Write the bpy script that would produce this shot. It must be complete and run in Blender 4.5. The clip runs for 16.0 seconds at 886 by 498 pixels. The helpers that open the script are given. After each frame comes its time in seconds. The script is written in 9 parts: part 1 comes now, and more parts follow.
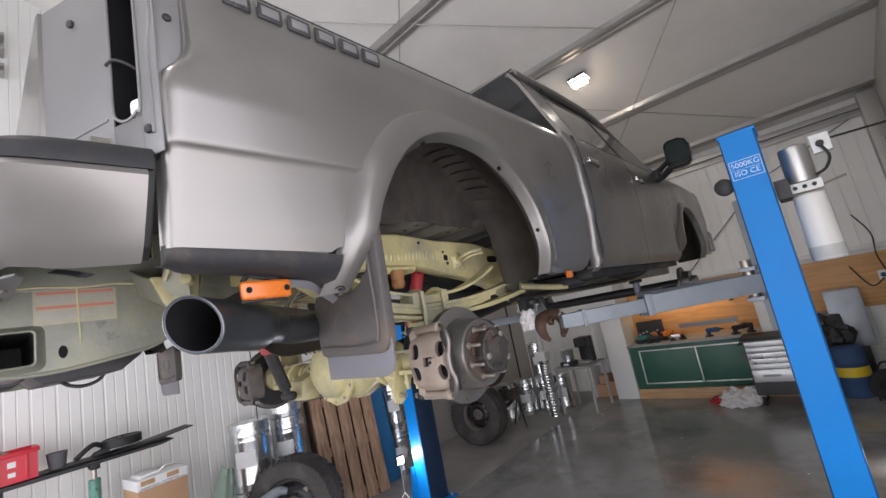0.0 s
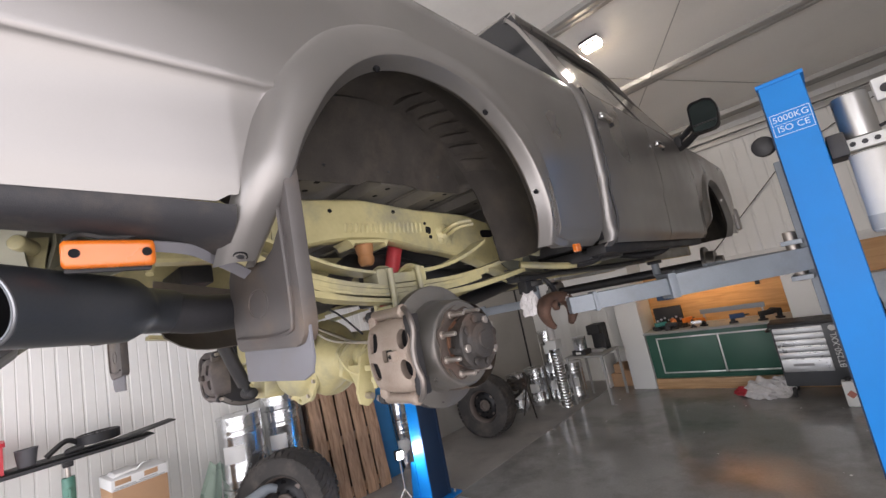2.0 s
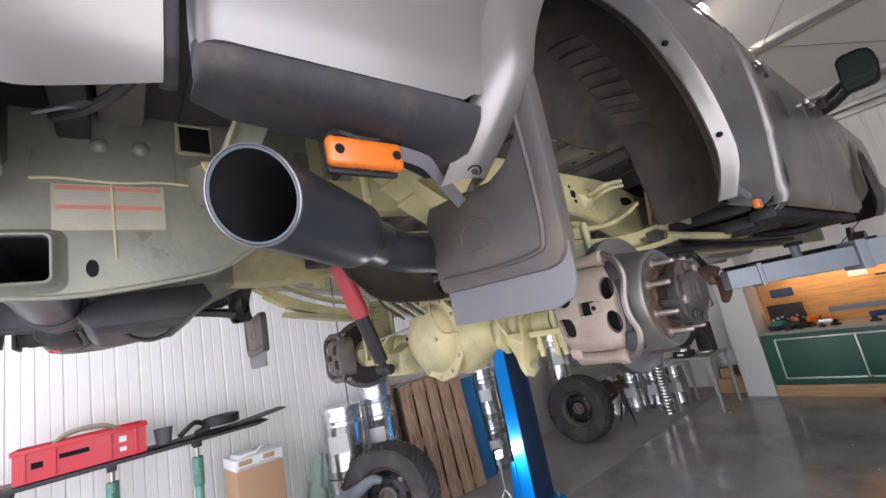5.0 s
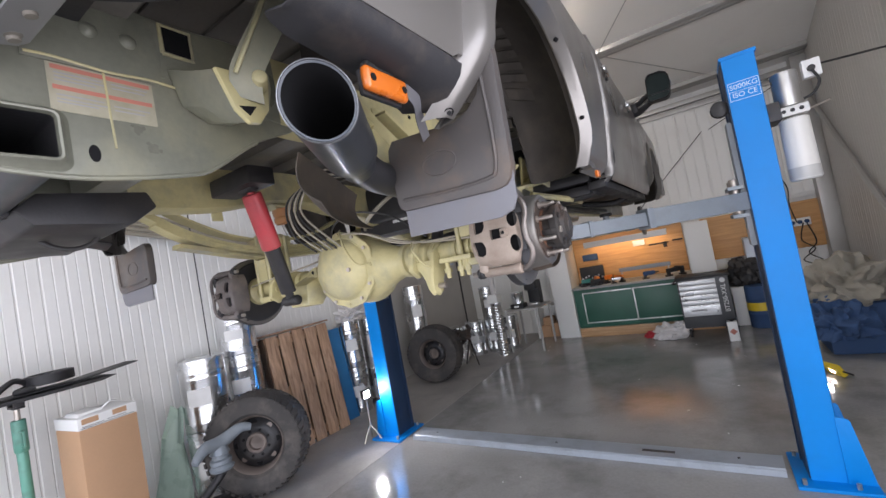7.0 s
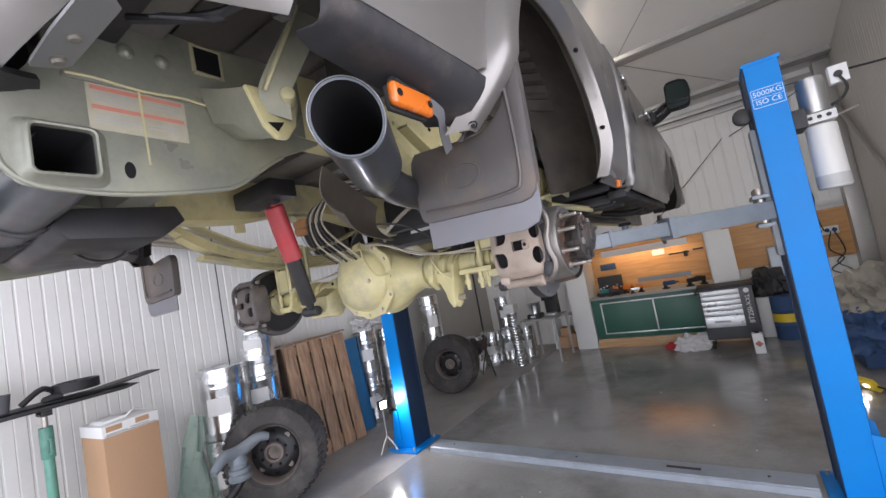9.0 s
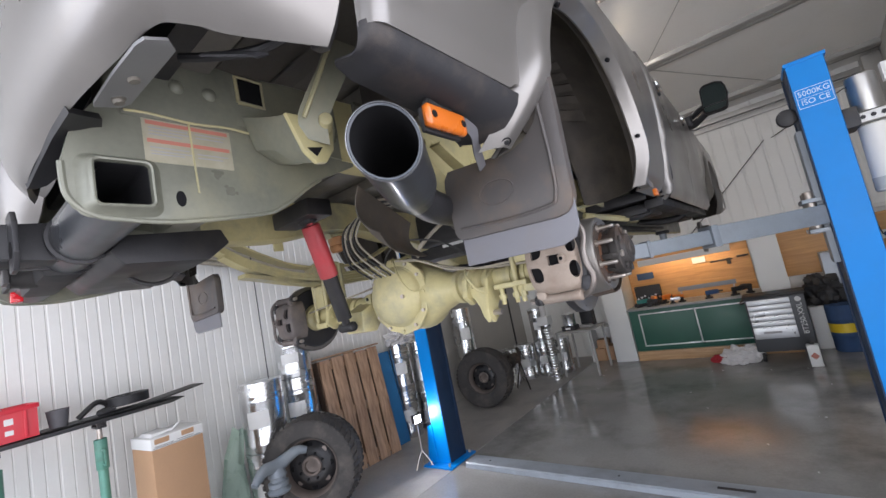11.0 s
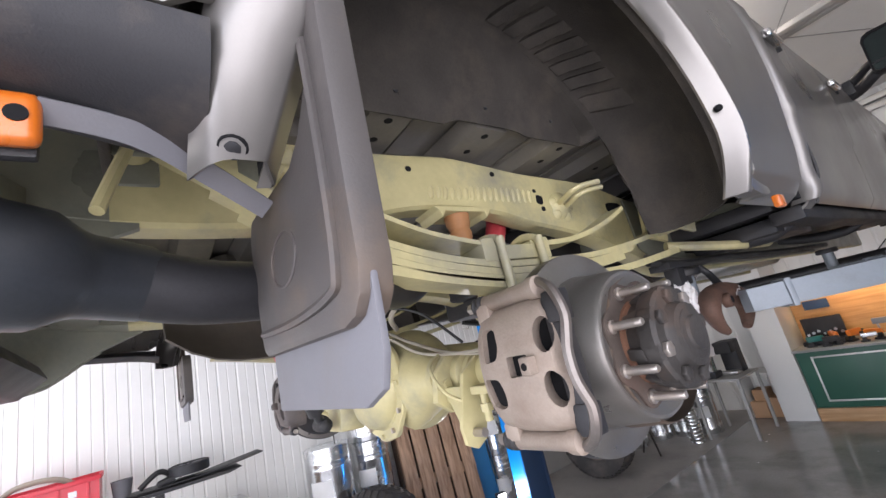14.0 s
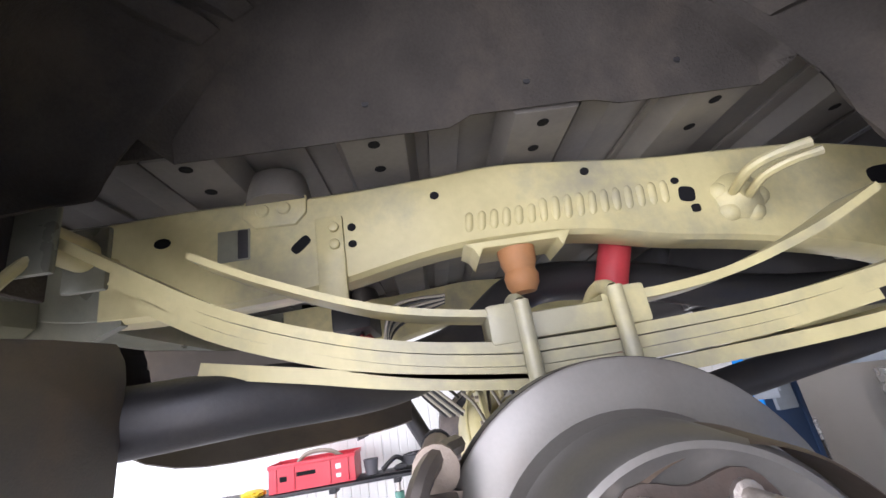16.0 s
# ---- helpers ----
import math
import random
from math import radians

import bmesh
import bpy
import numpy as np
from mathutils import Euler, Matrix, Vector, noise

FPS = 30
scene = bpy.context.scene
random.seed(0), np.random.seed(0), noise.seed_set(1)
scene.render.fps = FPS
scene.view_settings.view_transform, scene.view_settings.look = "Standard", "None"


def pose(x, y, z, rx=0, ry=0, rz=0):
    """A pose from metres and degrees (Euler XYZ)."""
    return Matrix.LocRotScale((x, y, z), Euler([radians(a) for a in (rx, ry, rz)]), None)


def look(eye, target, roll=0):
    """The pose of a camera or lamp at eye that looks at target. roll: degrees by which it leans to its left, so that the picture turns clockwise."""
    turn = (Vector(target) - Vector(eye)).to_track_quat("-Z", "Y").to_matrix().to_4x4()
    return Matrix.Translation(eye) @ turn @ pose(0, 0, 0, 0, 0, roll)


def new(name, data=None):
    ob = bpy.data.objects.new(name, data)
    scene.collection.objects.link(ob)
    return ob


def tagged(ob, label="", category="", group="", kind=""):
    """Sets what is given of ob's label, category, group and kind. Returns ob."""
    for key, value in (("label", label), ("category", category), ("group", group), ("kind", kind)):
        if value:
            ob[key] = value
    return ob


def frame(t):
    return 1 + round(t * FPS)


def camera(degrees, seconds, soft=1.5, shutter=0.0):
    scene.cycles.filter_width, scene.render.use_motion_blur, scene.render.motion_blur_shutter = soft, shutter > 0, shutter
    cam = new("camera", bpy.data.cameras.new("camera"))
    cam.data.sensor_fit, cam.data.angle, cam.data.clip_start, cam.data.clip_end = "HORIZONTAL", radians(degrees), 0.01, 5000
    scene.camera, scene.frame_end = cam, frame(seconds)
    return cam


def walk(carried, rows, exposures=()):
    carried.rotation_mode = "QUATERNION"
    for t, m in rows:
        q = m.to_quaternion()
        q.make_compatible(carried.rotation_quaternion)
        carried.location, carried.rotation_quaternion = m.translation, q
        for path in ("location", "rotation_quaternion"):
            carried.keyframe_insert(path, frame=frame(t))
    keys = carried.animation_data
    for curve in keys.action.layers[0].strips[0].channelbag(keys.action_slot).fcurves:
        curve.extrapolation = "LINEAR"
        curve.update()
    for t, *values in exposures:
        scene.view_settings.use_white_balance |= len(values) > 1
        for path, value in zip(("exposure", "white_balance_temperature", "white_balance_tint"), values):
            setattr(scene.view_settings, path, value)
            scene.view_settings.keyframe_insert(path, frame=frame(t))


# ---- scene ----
cam = camera(93.6, 16.0)
PATH = [
    (0, (1.864, -1.168, 1.972), (0.583, 0.333, 2.3), -11.2),
    (0.5, (1.763, -1.1, 1.981), (0.573, 0.477, 2.293), -12.7),
    (1, (1.689, -1.055, 1.981), (0.533, 0.545, 2.3), -13.4),
    (1.5, (1.664, -0.989, 1.963), (0.46, 0.585, 2.236), -13.7),
    (2, (1.714, -0.811, 1.928), (0.376, 0.648, 2.214), -11.5),
    (2.5, (1.746, -0.642, 1.914), (0.241, 0.639, 2.224), -10.3),
    (3, (1.712, -0.649, 1.896), (0.113, 0.507, 2.225), -10.5),
    (3.5, (1.614, -0.78, 1.89), (0.009, 0.363, 2.232), -11.9),
    (3.7, (1.566, -0.854, 1.891), (-0.023, 0.308, 2.244), -12.2),
    (5.8, (1.329, -1.138, 1.779), (-0.087, 0.241, 2.085), -10.2),
    (6, (1.327, -1.22, 1.763), (0.029, 0.282, 2.005), -12.1),
    (6.5, (1.337, -1.321, 1.771), (0.224, 0.339, 1.866), -11.8),
    (7, (1.326, -1.333, 1.762), (0.271, 0.364, 1.843), -10.6),
    (7.5, (1.324, -1.333, 1.767), (0.288, 0.375, 1.867), -10.6),
    (8, (1.332, -1.324, 1.776), (0.288, 0.378, 1.893), -10.7),
    (8.5, (1.317, -1.338, 1.773), (0.242, 0.344, 1.901), -10.5),
    (9, (1.307, -1.341, 1.775), (0.203, 0.321, 1.912), -10.6),
    (11.3, (1.295, -1.348, 1.8), (0.072, 0.216, 2.039), -11.9),
    (11.5, (1.274, -1.346, 1.817), (0.04, 0.207, 2.075), -12.4),
    (12, (1.214, -1.365, 1.877), (-0.085, 0.116, 2.224), -13.5),
    (12.5, (1.216, -1.297, 1.885), (-0.147, 0.113, 2.28), -14.1),
    (13, (1.297, -1.028, 1.856), (-0.126, 0.318, 2.26), -13.9),
    (13.5, (1.333, -0.774, 1.857), (-0.134, 0.515, 2.285), -13.6),
    (14, (1.267, -0.564, 1.877), (-0.272, 0.619, 2.361), -13.2),
    (14.5, (1.197, -0.369, 1.877), (-0.517, 0.502, 2.428), -14.1),
    (15, (1.181, -0.2, 1.91), (-0.684, 0.077, 2.577), -9.7),
    (15.5, (1.18, -0.096, 1.987), (-0.705, -0.127, 2.653), -7.7),
    (16, (1.173, -0.03, 2.007), (-0.721, 0.086, 2.64), -9.6),
]
walk(cam, [(t, look(eye, target, roll)) for t, eye, target, roll in PATH], exposures=[
    (0.0, -0.10, 6400, 18), (1.5, 0.02, 6550, 18), (2.2, 0.11, 6650, 19), (3.5, 0.14, 6450, 18), (6.0, 0.15, 6200, 18), (9.0, 0.15, 6200, 18), (11.5, 0.05, 6150, 16), (12.5, 0.02, 6100, 16),
    (13.5, 0.32, 6150, 18), (14.5, 0.48, 6250, 20), (15.2, 0.66, 6000, 21), (16.0, 0.80, 6100, 21)])

# ---- world and light ----
world = bpy.data.worlds.new("sky_world")
scene.world = world
world.use_nodes = True
wn = world.node_tree.nodes
sky = wn.new("ShaderNodeTexSky")
sky.sky_type, sky.sun_disc = 'NISHITA', False
sky.sun_elevation, sky.sun_rotation = radians(42), radians(200)
wn["Background"].inputs[1].default_value = 0.12
world.node_tree.links.new(sky.outputs[0], wn["Background"].inputs[0])
sun_data = bpy.data.lights.new("sun", 'SUN')
sun_data.energy, sun_data.angle, sun_data.color = 1.3, radians(10), (1.0, 0.96, 0.91)
sun = new("sun", sun_data)
sun.matrix_world = look((4, -20, 18), (0, -8, 0))


def area_lamp(name, eye, target, sx, sy, watts, colour):
    d = bpy.data.lights.new(name, 'AREA')
    d.shape, d.size, d.size_y, d.energy, d.color = 'RECTANGLE', sx, sy, watts, colour
    ob = new(name, d)
    ob.matrix_world = look(eye, target)
    return ob


# daylight in the two open roller doors behind and beside the lift
area_lamp("daylight_gate", (-0.2, -5.9, 2.1), (-0.2, 0.0, 1.9), 5.6, 4.0, 235, (0.94, 0.97, 1.0))
area_lamp("daylight_side_gate", (3.0, -2.6, 1.8), (0.0, -2.6, 1.8), 5.5, 3.5, 190, (0.985, 0.98, 0.975))
# the hall's ceiling flood lamp, an added overhead fill, the work lamp under the cupboard
area_lamp("ceiling_and_fill_light", (0.25, 4.0, 4.62), (0.25, 4.0, 0), 0.35, 0.25, 60, (1.0, 0.93, 0.82))
# unseen fill light added over the rear end, without a fixture
area_lamp("ceiling_and_fill_light", (0.4, -2.4, 5.7), (0.4, -2.4, 0), 0.5, 0.4, 35, (1.0, 0.95, 0.88))
area_lamp("bench_lamp_light", (0.1, 6.72, 1.62), (0.1, 7.05, 1.38), 1.3, 0.06, 5, (1.0, 0.72, 0.38))
# the two lit work lamps: one beside the far post, one on the floor behind the near post
area_lamp("led_lamp_light", (-2.095, 2.035, 0.52), (-1.0, 1.75, 0.62), 0.07, 0.07, 7, (1.0, 0.98, 0.95))
area_lamp("work_lamp_light", (2.095, 4.04, 0.10), (1.0, 3.6, 0.10), 0.06, 0.05, 2.5, (1.0, 0.97, 0.92))


# ---- materials ----
def material(name, colour, rough=0.5, metal=0.0, vary=0.12, scale=6.0, bump=0.0, bump_scale=120.0, coat=0.0,
             dirt=None, dirt_scale=2.5, dirt_amount=0.4, spec=0.5, rough_vary=0.1, emit=0.0, trans=0.0, random_piece=0.0):
    """A procedural surface: base colour with broad and fine variation, patches of dirt, fine relief."""
    m = bpy.data.materials.new(name)
    m.use_nodes = True
    nt = m.node_tree
    n, l = nt.nodes, nt.links
    b = n["Principled BSDF"]
    b.inputs["Roughness"].default_value = rough
    b.inputs["Metallic"].default_value = metal
    b.inputs["Coat Weight"].default_value = coat
    b.inputs["Coat Roughness"].default_value = 0.12
    b.inputs["Specular IOR Level"].default_value = spec
    b.inputs["Transmission Weight"].default_value = trans
    co = n.new("ShaderNodeTexCoord")
    big = n.new("ShaderNodeTexNoise")
    big.inputs["Scale"].default_value, big.inputs["Detail"].default_value = scale, 6
    l.new(co.outputs["Object"], big.inputs["Vector"])
    fine = n.new("ShaderNodeTexNoise")
    fine.inputs["Scale"].default_value, fine.inputs["Detail"].default_value = bump_scale, 4
    l.new(co.outputs["Object"], fine.inputs["Vector"])
    mixv = n.new("ShaderNodeMath")
    mixv.operation = 'MULTIPLY_ADD'
    l.new(fine.outputs[0], mixv.inputs[0])
    mixv.inputs[1].default_value = 0.35
    l.new(big.outputs[0], mixv.inputs[2])
    ramp = n.new("ShaderNodeMapRange")
    ramp.inputs[1].default_value, ramp.inputs[2].default_value = 0.35, 1.0
    ramp.inputs[3].default_value, ramp.inputs[4].default_value = 1 - vary, 1 + vary
    l.new(mixv.outputs[0], ramp.inputs[0])
    mul = n.new("ShaderNodeVectorMath")
    mul.operation = 'SCALE'
    mul.inputs[0].default_value = colour
    l.new(ramp.outputs[0], mul.inputs["Scale"])
    last = mul.outputs[0]
    if random_piece:
        oi = n.new("ShaderNodeObjectInfo")
        rr = n.new("ShaderNodeMapRange")
        rr.inputs[3].default_value, rr.inputs[4].default_value = 1 - random_piece, 1 + random_piece
        l.new(oi.outputs["Random"], rr.inputs[0])
        m2 = n.new("ShaderNodeVectorMath")
        m2.operation = 'SCALE'
        l.new(last, m2.inputs[0])
        l.new(rr.outputs[0], m2.inputs["Scale"])
        last = m2.outputs[0]
    if dirt:
        dn = n.new("ShaderNodeTexNoise")
        dn.inputs["Scale"].default_value, dn.inputs["Detail"].default_value = dirt_scale, 8
        dn.inputs["Roughness"].default_value = 0.65
        l.new(co.outputs["Object"], dn.inputs["Vector"])
        dr = n.new("ShaderNodeMapRange")
        dr.inputs[1].default_value, dr.inputs[2].default_value = 0.48, 0.68
        dr.inputs[4].default_value = dirt_amount
        l.new(dn.outputs[0], dr.inputs[0])
        mx = n.new("ShaderNodeMix")
        mx.data_type = 'RGBA'
        l.new(dr.outputs[0], mx.inputs[0])
        l.new(last, mx.inputs[6])
        mx.inputs[7].default_value = (*dirt, 1)
        last = mx.outputs[2]
    l.new(last, b.inputs["Base Color"])
    rv = n.new("ShaderNodeMapRange")
    rv.inputs[1].default_value, rv.inputs[2].default_value = 0.3, 0.7
    rv.inputs[3].default_value, rv.inputs[4].default_value = max(0.02, rough - rough_vary), min(1, rough + rough_vary)
    l.new(big.outputs[0], rv.inputs[0])
    l.new(rv.outputs[0], b.inputs["Roughness"])
    if bump:
        bp = n.new("ShaderNodeBump")
        bp.inputs["Strength"].default_value, bp.inputs["Distance"].default_value = bump, 0.002
        l.new(fine.outputs[0], bp.inputs["Height"])
        l.new(bp.outputs[0], b.inputs["Normal"])
    if emit:
        b.inputs["Emission Color"].default_value = (*colour, 1)
        b.inputs["Emission Strength"].default_value = emit
    return m


def wood_material(name, light, dark, scale=1.0, rough=0.55, axis=2, random_piece=0.12):
    m = material(name, light, rough, 0, 0.15, 4, 0.25, 90, random_piece=random_piece)
    nt = m.node_tree
    n, l = nt.nodes, nt.links
    b = n["Principled BSDF"]
    co, mp = n["Texture Coordinate"], n.new("ShaderNodeMapping")
    sc = [22 * scale, 22 * scale, 22 * scale]
    sc[axis] = 1.6 * scale
    mp.inputs["Scale"].default_value = sc
    l.new(co.outputs["Object"], mp.inputs[0])
    g = n.new("ShaderNodeTexNoise")
    g.inputs["Scale"].default_value, g.inputs["Detail"].default_value, g.inputs["Distortion"].default_value = 1.5, 7, 0.7
    l.new(mp.outputs[0], g.inputs["Vector"])
    r = n.new("ShaderNodeMapRange")
    r.inputs[1].default_value, r.inputs[2].default_value = 0.35, 0.7
    l.new(g.outputs[0], r.inputs[0])
    mx = n.new("ShaderNodeMix")
    mx.data_type = 'RGBA'
    l.new(r.outputs[0], mx.inputs[0])
    src = b.inputs["Base Color"].links[0].from_socket
    l.new(src, mx.inputs[6])
    mx.inputs[7].default_value = (*dark, 1)
    l.new(mx.outputs[2], b.inputs["Base Color"])
    return m


M_SILVER = material("silver_paint", (0.245, 0.233, 0.222), 0.36, 0.72, 0.06, 2.0, 0.03, 500, coat=0.35, dirt=(0.36, 0.34, 0.31), dirt_scale=1.2, dirt_amount=0.25)
M_SILVER_IN = material("silver_inner_paint", (0.20, 0.198, 0.198), 0.42, 0.35, 0.06, 4.0, 0.05, 300)
M_BLACK = material("black_plastic", (0.016, 0.016, 0.018), 0.55, 0, 0.25, 5, 0.25, 420, dirt=(0.06, 0.052, 0.045), dirt_scale=4, dirt_amount=0.35)
M_TRIM = material("dusty_black_trim", (0.020, 0.020, 0.023), 0.66, 0, 0.3, 3, 0.3, 500, dirt=(0.10, 0.078, 0.062), dirt_scale=9, dirt_amount=0.45)
M_LINER = material("wheel_liner_felt", (0.048, 0.043, 0.038), 0.92, 0, 0.35, 9, 0.8, 200, dirt=(0.085, 0.071, 0.057), dirt_scale=7, dirt_amount=0.55, spec=0.15)
M_FLAP = material("grey_rubber", (0.070, 0.063, 0.060), 0.5, 0, 0.14, 6, 0.15, 350, dirt=(0.125, 0.092, 0.068), dirt_scale=5, dirt_amount=0.9)
M_FLAP2 = material("pale_rubber", (0.15, 0.15, 0.165), 0.6, 0, 0.08, 6, 0.1, 350, dirt=(0.16, 0.14, 0.12), dirt_scale=6, dirt_amount=0.3)
M_CREAM = material("cream_wax_coating", (0.495, 0.440, 0.225), 0.48, 0, 0.16, 7, 0.3, 60, coat=0.15, dirt=(0.21, 0.21, 0.18), dirt_scale=4.2, dirt_amount=0.7, rough_vary=0.15)
M_OLIVE = material("waxed_dark_steel", (0.185, 0.188, 0.150), 0.40, 0.15, 0.2, 5, 0.25, 80, dirt=(0.30, 0.285, 0.19), dirt_scale=2.2, dirt_amount=0.7, rough_vary=0.15)
M_UNDER = material("dusty_primed_steel", (0.135, 0.125, 0.11), 0.6, 0.1, 0.2, 5, 0.25, 90, dirt=(0.25, 0.225, 0.165), dirt_scale=3, dirt_amount=0.5)
M_SHIELD = material("stained_heat_shield", (0.12, 0.105, 0.09), 0.55, 0.4, 0.2, 6, 0.2, 60, dirt=(0.22, 0.17, 0.12), dirt_scale=5, dirt_amount=0.6)
M_DARKSTEEL = material("dark_steel", (0.034, 0.034, 0.037), 0.45, 0.4, 0.25, 8, 0.2, 150, dirt=(0.07, 0.06, 0.05), dirt_scale=5, dirt_amount=0.4)
M_SHEEN = material("smooth_grey_steel", (0.085, 0.09, 0.10), 0.34, 0.6, 0.15, 5, 0.1, 120, dirt=(0.10, 0.10, 0.10), dirt_scale=4, dirt_amount=0.5)
M_TIP = material("black_exhaust_tip", (0.070, 0.078, 0.090), 0.42, 0.75, 0.15, 6, 0.10, 200, coat=0.15, dirt=(0.11, 0.105, 0.10), dirt_scale=3, dirt_amount=0.5, rough_vary=0.12)
# near-black: soot in the exhaust bore, painted shade in holes and gaps
M_NEAR_BLACK = material("near_black_soot_shade", (0.008, 0.008, 0.009), 0.85, 0, 0.3, 8, 0.2, 200, spec=0.2)
M_RIM_EDGE = material("bright_pipe_lip", (0.30, 0.31, 0.33), 0.36, 0.9, 0.1)
M_CALIPER = material("bare_cast_iron", (0.335, 0.275, 0.225), 0.52, 0.2, 0.22, 14, 0.5, 220, dirt=(0.22, 0.155, 0.12), dirt_scale=9, dirt_amount=0.6)
M_IRON = material("dark_cast_iron", (0.12, 0.105, 0.10), 0.55, 0.3, 0.25, 14, 0.4, 200, dirt=(0.24, 0.19, 0.16), dirt_scale=9, dirt_amount=0.5)
M_BLUESHIELD = material("blue_shield_tone", (0.03, 0.13, 0.30), 0.5, 0, 0.15, 6, 0.1, 100)
M_ROTOR = material("brake_disc_steel", (0.215, 0.205, 0.190), 0.36, 0.7, 0.14, 10, 0.03, 250, dirt=(0.16, 0.12, 0.10), dirt_scale=4, dirt_amount=0.4)
M_BAR = material("worn_bright_bar", (0.22, 0.20, 0.185), 0.38, 0.7, 0.2, 12, 0.2, 180, dirt=(0.16, 0.12, 0.10), dirt_scale=10, dirt_amount=0.5)
M_HATRUST = material("rusty_disc_hat", (0.135, 0.105, 0.082), 0.5, 0.5, 0.25, 12, 0.15, 200, dirt=(0.16, 0.10, 0.065), dirt_scale=7, dirt_amount=0.6)
M_HUB = material("greasy_hub", (0.046, 0.042, 0.039), 0.6, 0.3, 0.35, 14, 0.5, 140, dirt=(0.17, 0.10, 0.065), dirt_scale=9, dirt_amount=0.45)
M_FLANGE = material("dusty_hub_flange", (0.075, 0.058, 0.048), 0.7, 0.2, 0.3, 14, 0.4, 150, dirt=(0.13, 0.07, 0.05), dirt_scale=8, dirt_amount=0.5)
M_RUST2 = material("dark_rusty_casting", (0.12, 0.066, 0.046), 0.7, 0.3, 0.4, 14, 0.6, 120, dirt=(0.05, 0.036, 0.03), dirt_scale=9, dirt_amount=0.6)
M_RUST = material("rusty_steel", (0.22, 0.105, 0.06), 0.75, 0.2, 0.35, 12, 0.5, 160, dirt=(0.09, 0.05, 0.035), dirt_scale=6, dirt_amount=0.6)
M_STUD = material("zinc_stud", (0.50, 0.46, 0.42), 0.38, 0.85, 0.15, 20, 0.3, 300, dirt=(0.30, 0.20, 0.14), dirt_scale=20, dirt_amount=0.4)
M_RED = material("red_shock_paint", (0.46, 0.045, 0.055), 0.45, 0, 0.15, 8, 0.1, 150, dirt=(0.26, 0.12, 0.10), dirt_scale=6, dirt_amount=0.35)
M_BUMPSTOP = material("amber_urethane", (0.36, 0.165, 0.062), 0.6, 0, 0.15, 10, 0.2, 120, dirt=(0.26, 0.17, 0.10), dirt_scale=6, dirt_amount=0.5)
M_ORANGE = material("orange_lens", (0.576, 0.137, 0.009), 0.3, 0, 0.04, 8, coat=0.5, spec=0.6)
M_BLUE = material("blue_lift_paint", (0.0, 0.225, 0.68), 0.42, 0, 0.08, 2.5, 0.06, 120, spec=0.28, dirt=(0.006, 0.185, 0.52), dirt_scale=4, dirt_amount=0.3)
# lift blue darkened to hold the shade on the columns' inner side
M_BLUE_SHADE = material("shaded_blue_lift_inside", (0.014, 0.036, 0.085), 0.5, 0.1, 0.2, 4, 0.15, 100)
M_ARM = material("grey_lift_paint", (0.22, 0.25, 0.28), 0.42, 0.1, 0.12, 5, 0.15, 120, dirt=(0.15, 0.155, 0.16), dirt_scale=5, dirt_amount=0.5)
M_PLATE = material("worn_grey_cover", (0.37, 0.41, 0.46), 0.38, 0.2, 0.1, 3, 0.1, 100, dirt=(0.20, 0.21, 0.22), dirt_scale=3, dirt_amount=0.5)
M_ALU = material("brushed_aluminium", (0.56, 0.55, 0.53), 0.33, 0.9, 0.08, 6, 0.1, 300)
M_MILK = material("milky_plastic", (0.78, 0.77, 0.73), 0.4, 0, 0.05, 4, spec=0.4)
M_MILK2 = material("oil_behind_plastic", (0.52, 0.52, 0.50), 0.4, 0, 0.06, 4)
M_DRUM = material("galvanised_drum", (0.74, 0.75, 0.76), 0.25, 1.0, 0.1, 5, 0.05, 60, rough_vary=0.07)
M_STICKER = material("waxed_sticker", (0.33, 0.31, 0.235), 0.5, 0, 0.08, 30, 0.1, 60, dirt=(0.26, 0.25, 0.165), dirt_scale=14, dirt_amount=0.6)
M_PAPER = material("white_paper", (0.76, 0.76, 0.75), 0.7, 0, 0.05, 8)
M_PRINT = material("grey_print", (0.30, 0.30, 0.30), 0.7, 0, 0.1, 20)
M_REDPRINT = material("red_print", (0.44, 0.16, 0.12), 0.65, 0, 0.12, 14)
M_CARD = material("brown_cardboard", (0.46, 0.28, 0.16), 0.78, 0, 0.08, 3, 0.15, 60)
M_TYRE = material("tyre_rubber", (0.055, 0.051, 0.049), 0.85, 0, 0.3, 8, 0.5, 160, dirt=(0.13, 0.115, 0.10), dirt_scale=5, dirt_amount=0.7)
M_WHEEL = material("black_wheel", (0.018, 0.018, 0.02), 0.4, 0.3, 0.3, 8, dirt=(0.09, 0.07, 0.06), dirt_scale=6, dirt_amount=0.4)
M_WHEELRIM = material("dusty_rim_lip", (0.20, 0.165, 0.145), 0.55, 0.4, 0.2, 9, 0.2, 140)
M_WALL_E = material("grey_wall_sheet", (0.50, 0.49, 0.46), 0.45, 0.05, 0.04, 1.2, 0.04, 60, dirt=(0.38, 0.37, 0.35), dirt_scale=0.8, dirt_amount=0.4)
M_LINING = material("warm_grey_lining", (0.40, 0.385, 0.355), 0.5, 0, 0.05, 1.2, 0.04, 60, dirt=(0.30, 0.285, 0.26), dirt_scale=0.8, dirt_amount=0.4)
M_WALL = material("white_wall_sheet", (0.80, 0.80, 0.78), 0.42, 0.05, 0.03, 1.2, 0.04, 60, dirt=(0.64, 0.63, 0.60), dirt_scale=0.8, dirt_amount=0.35)
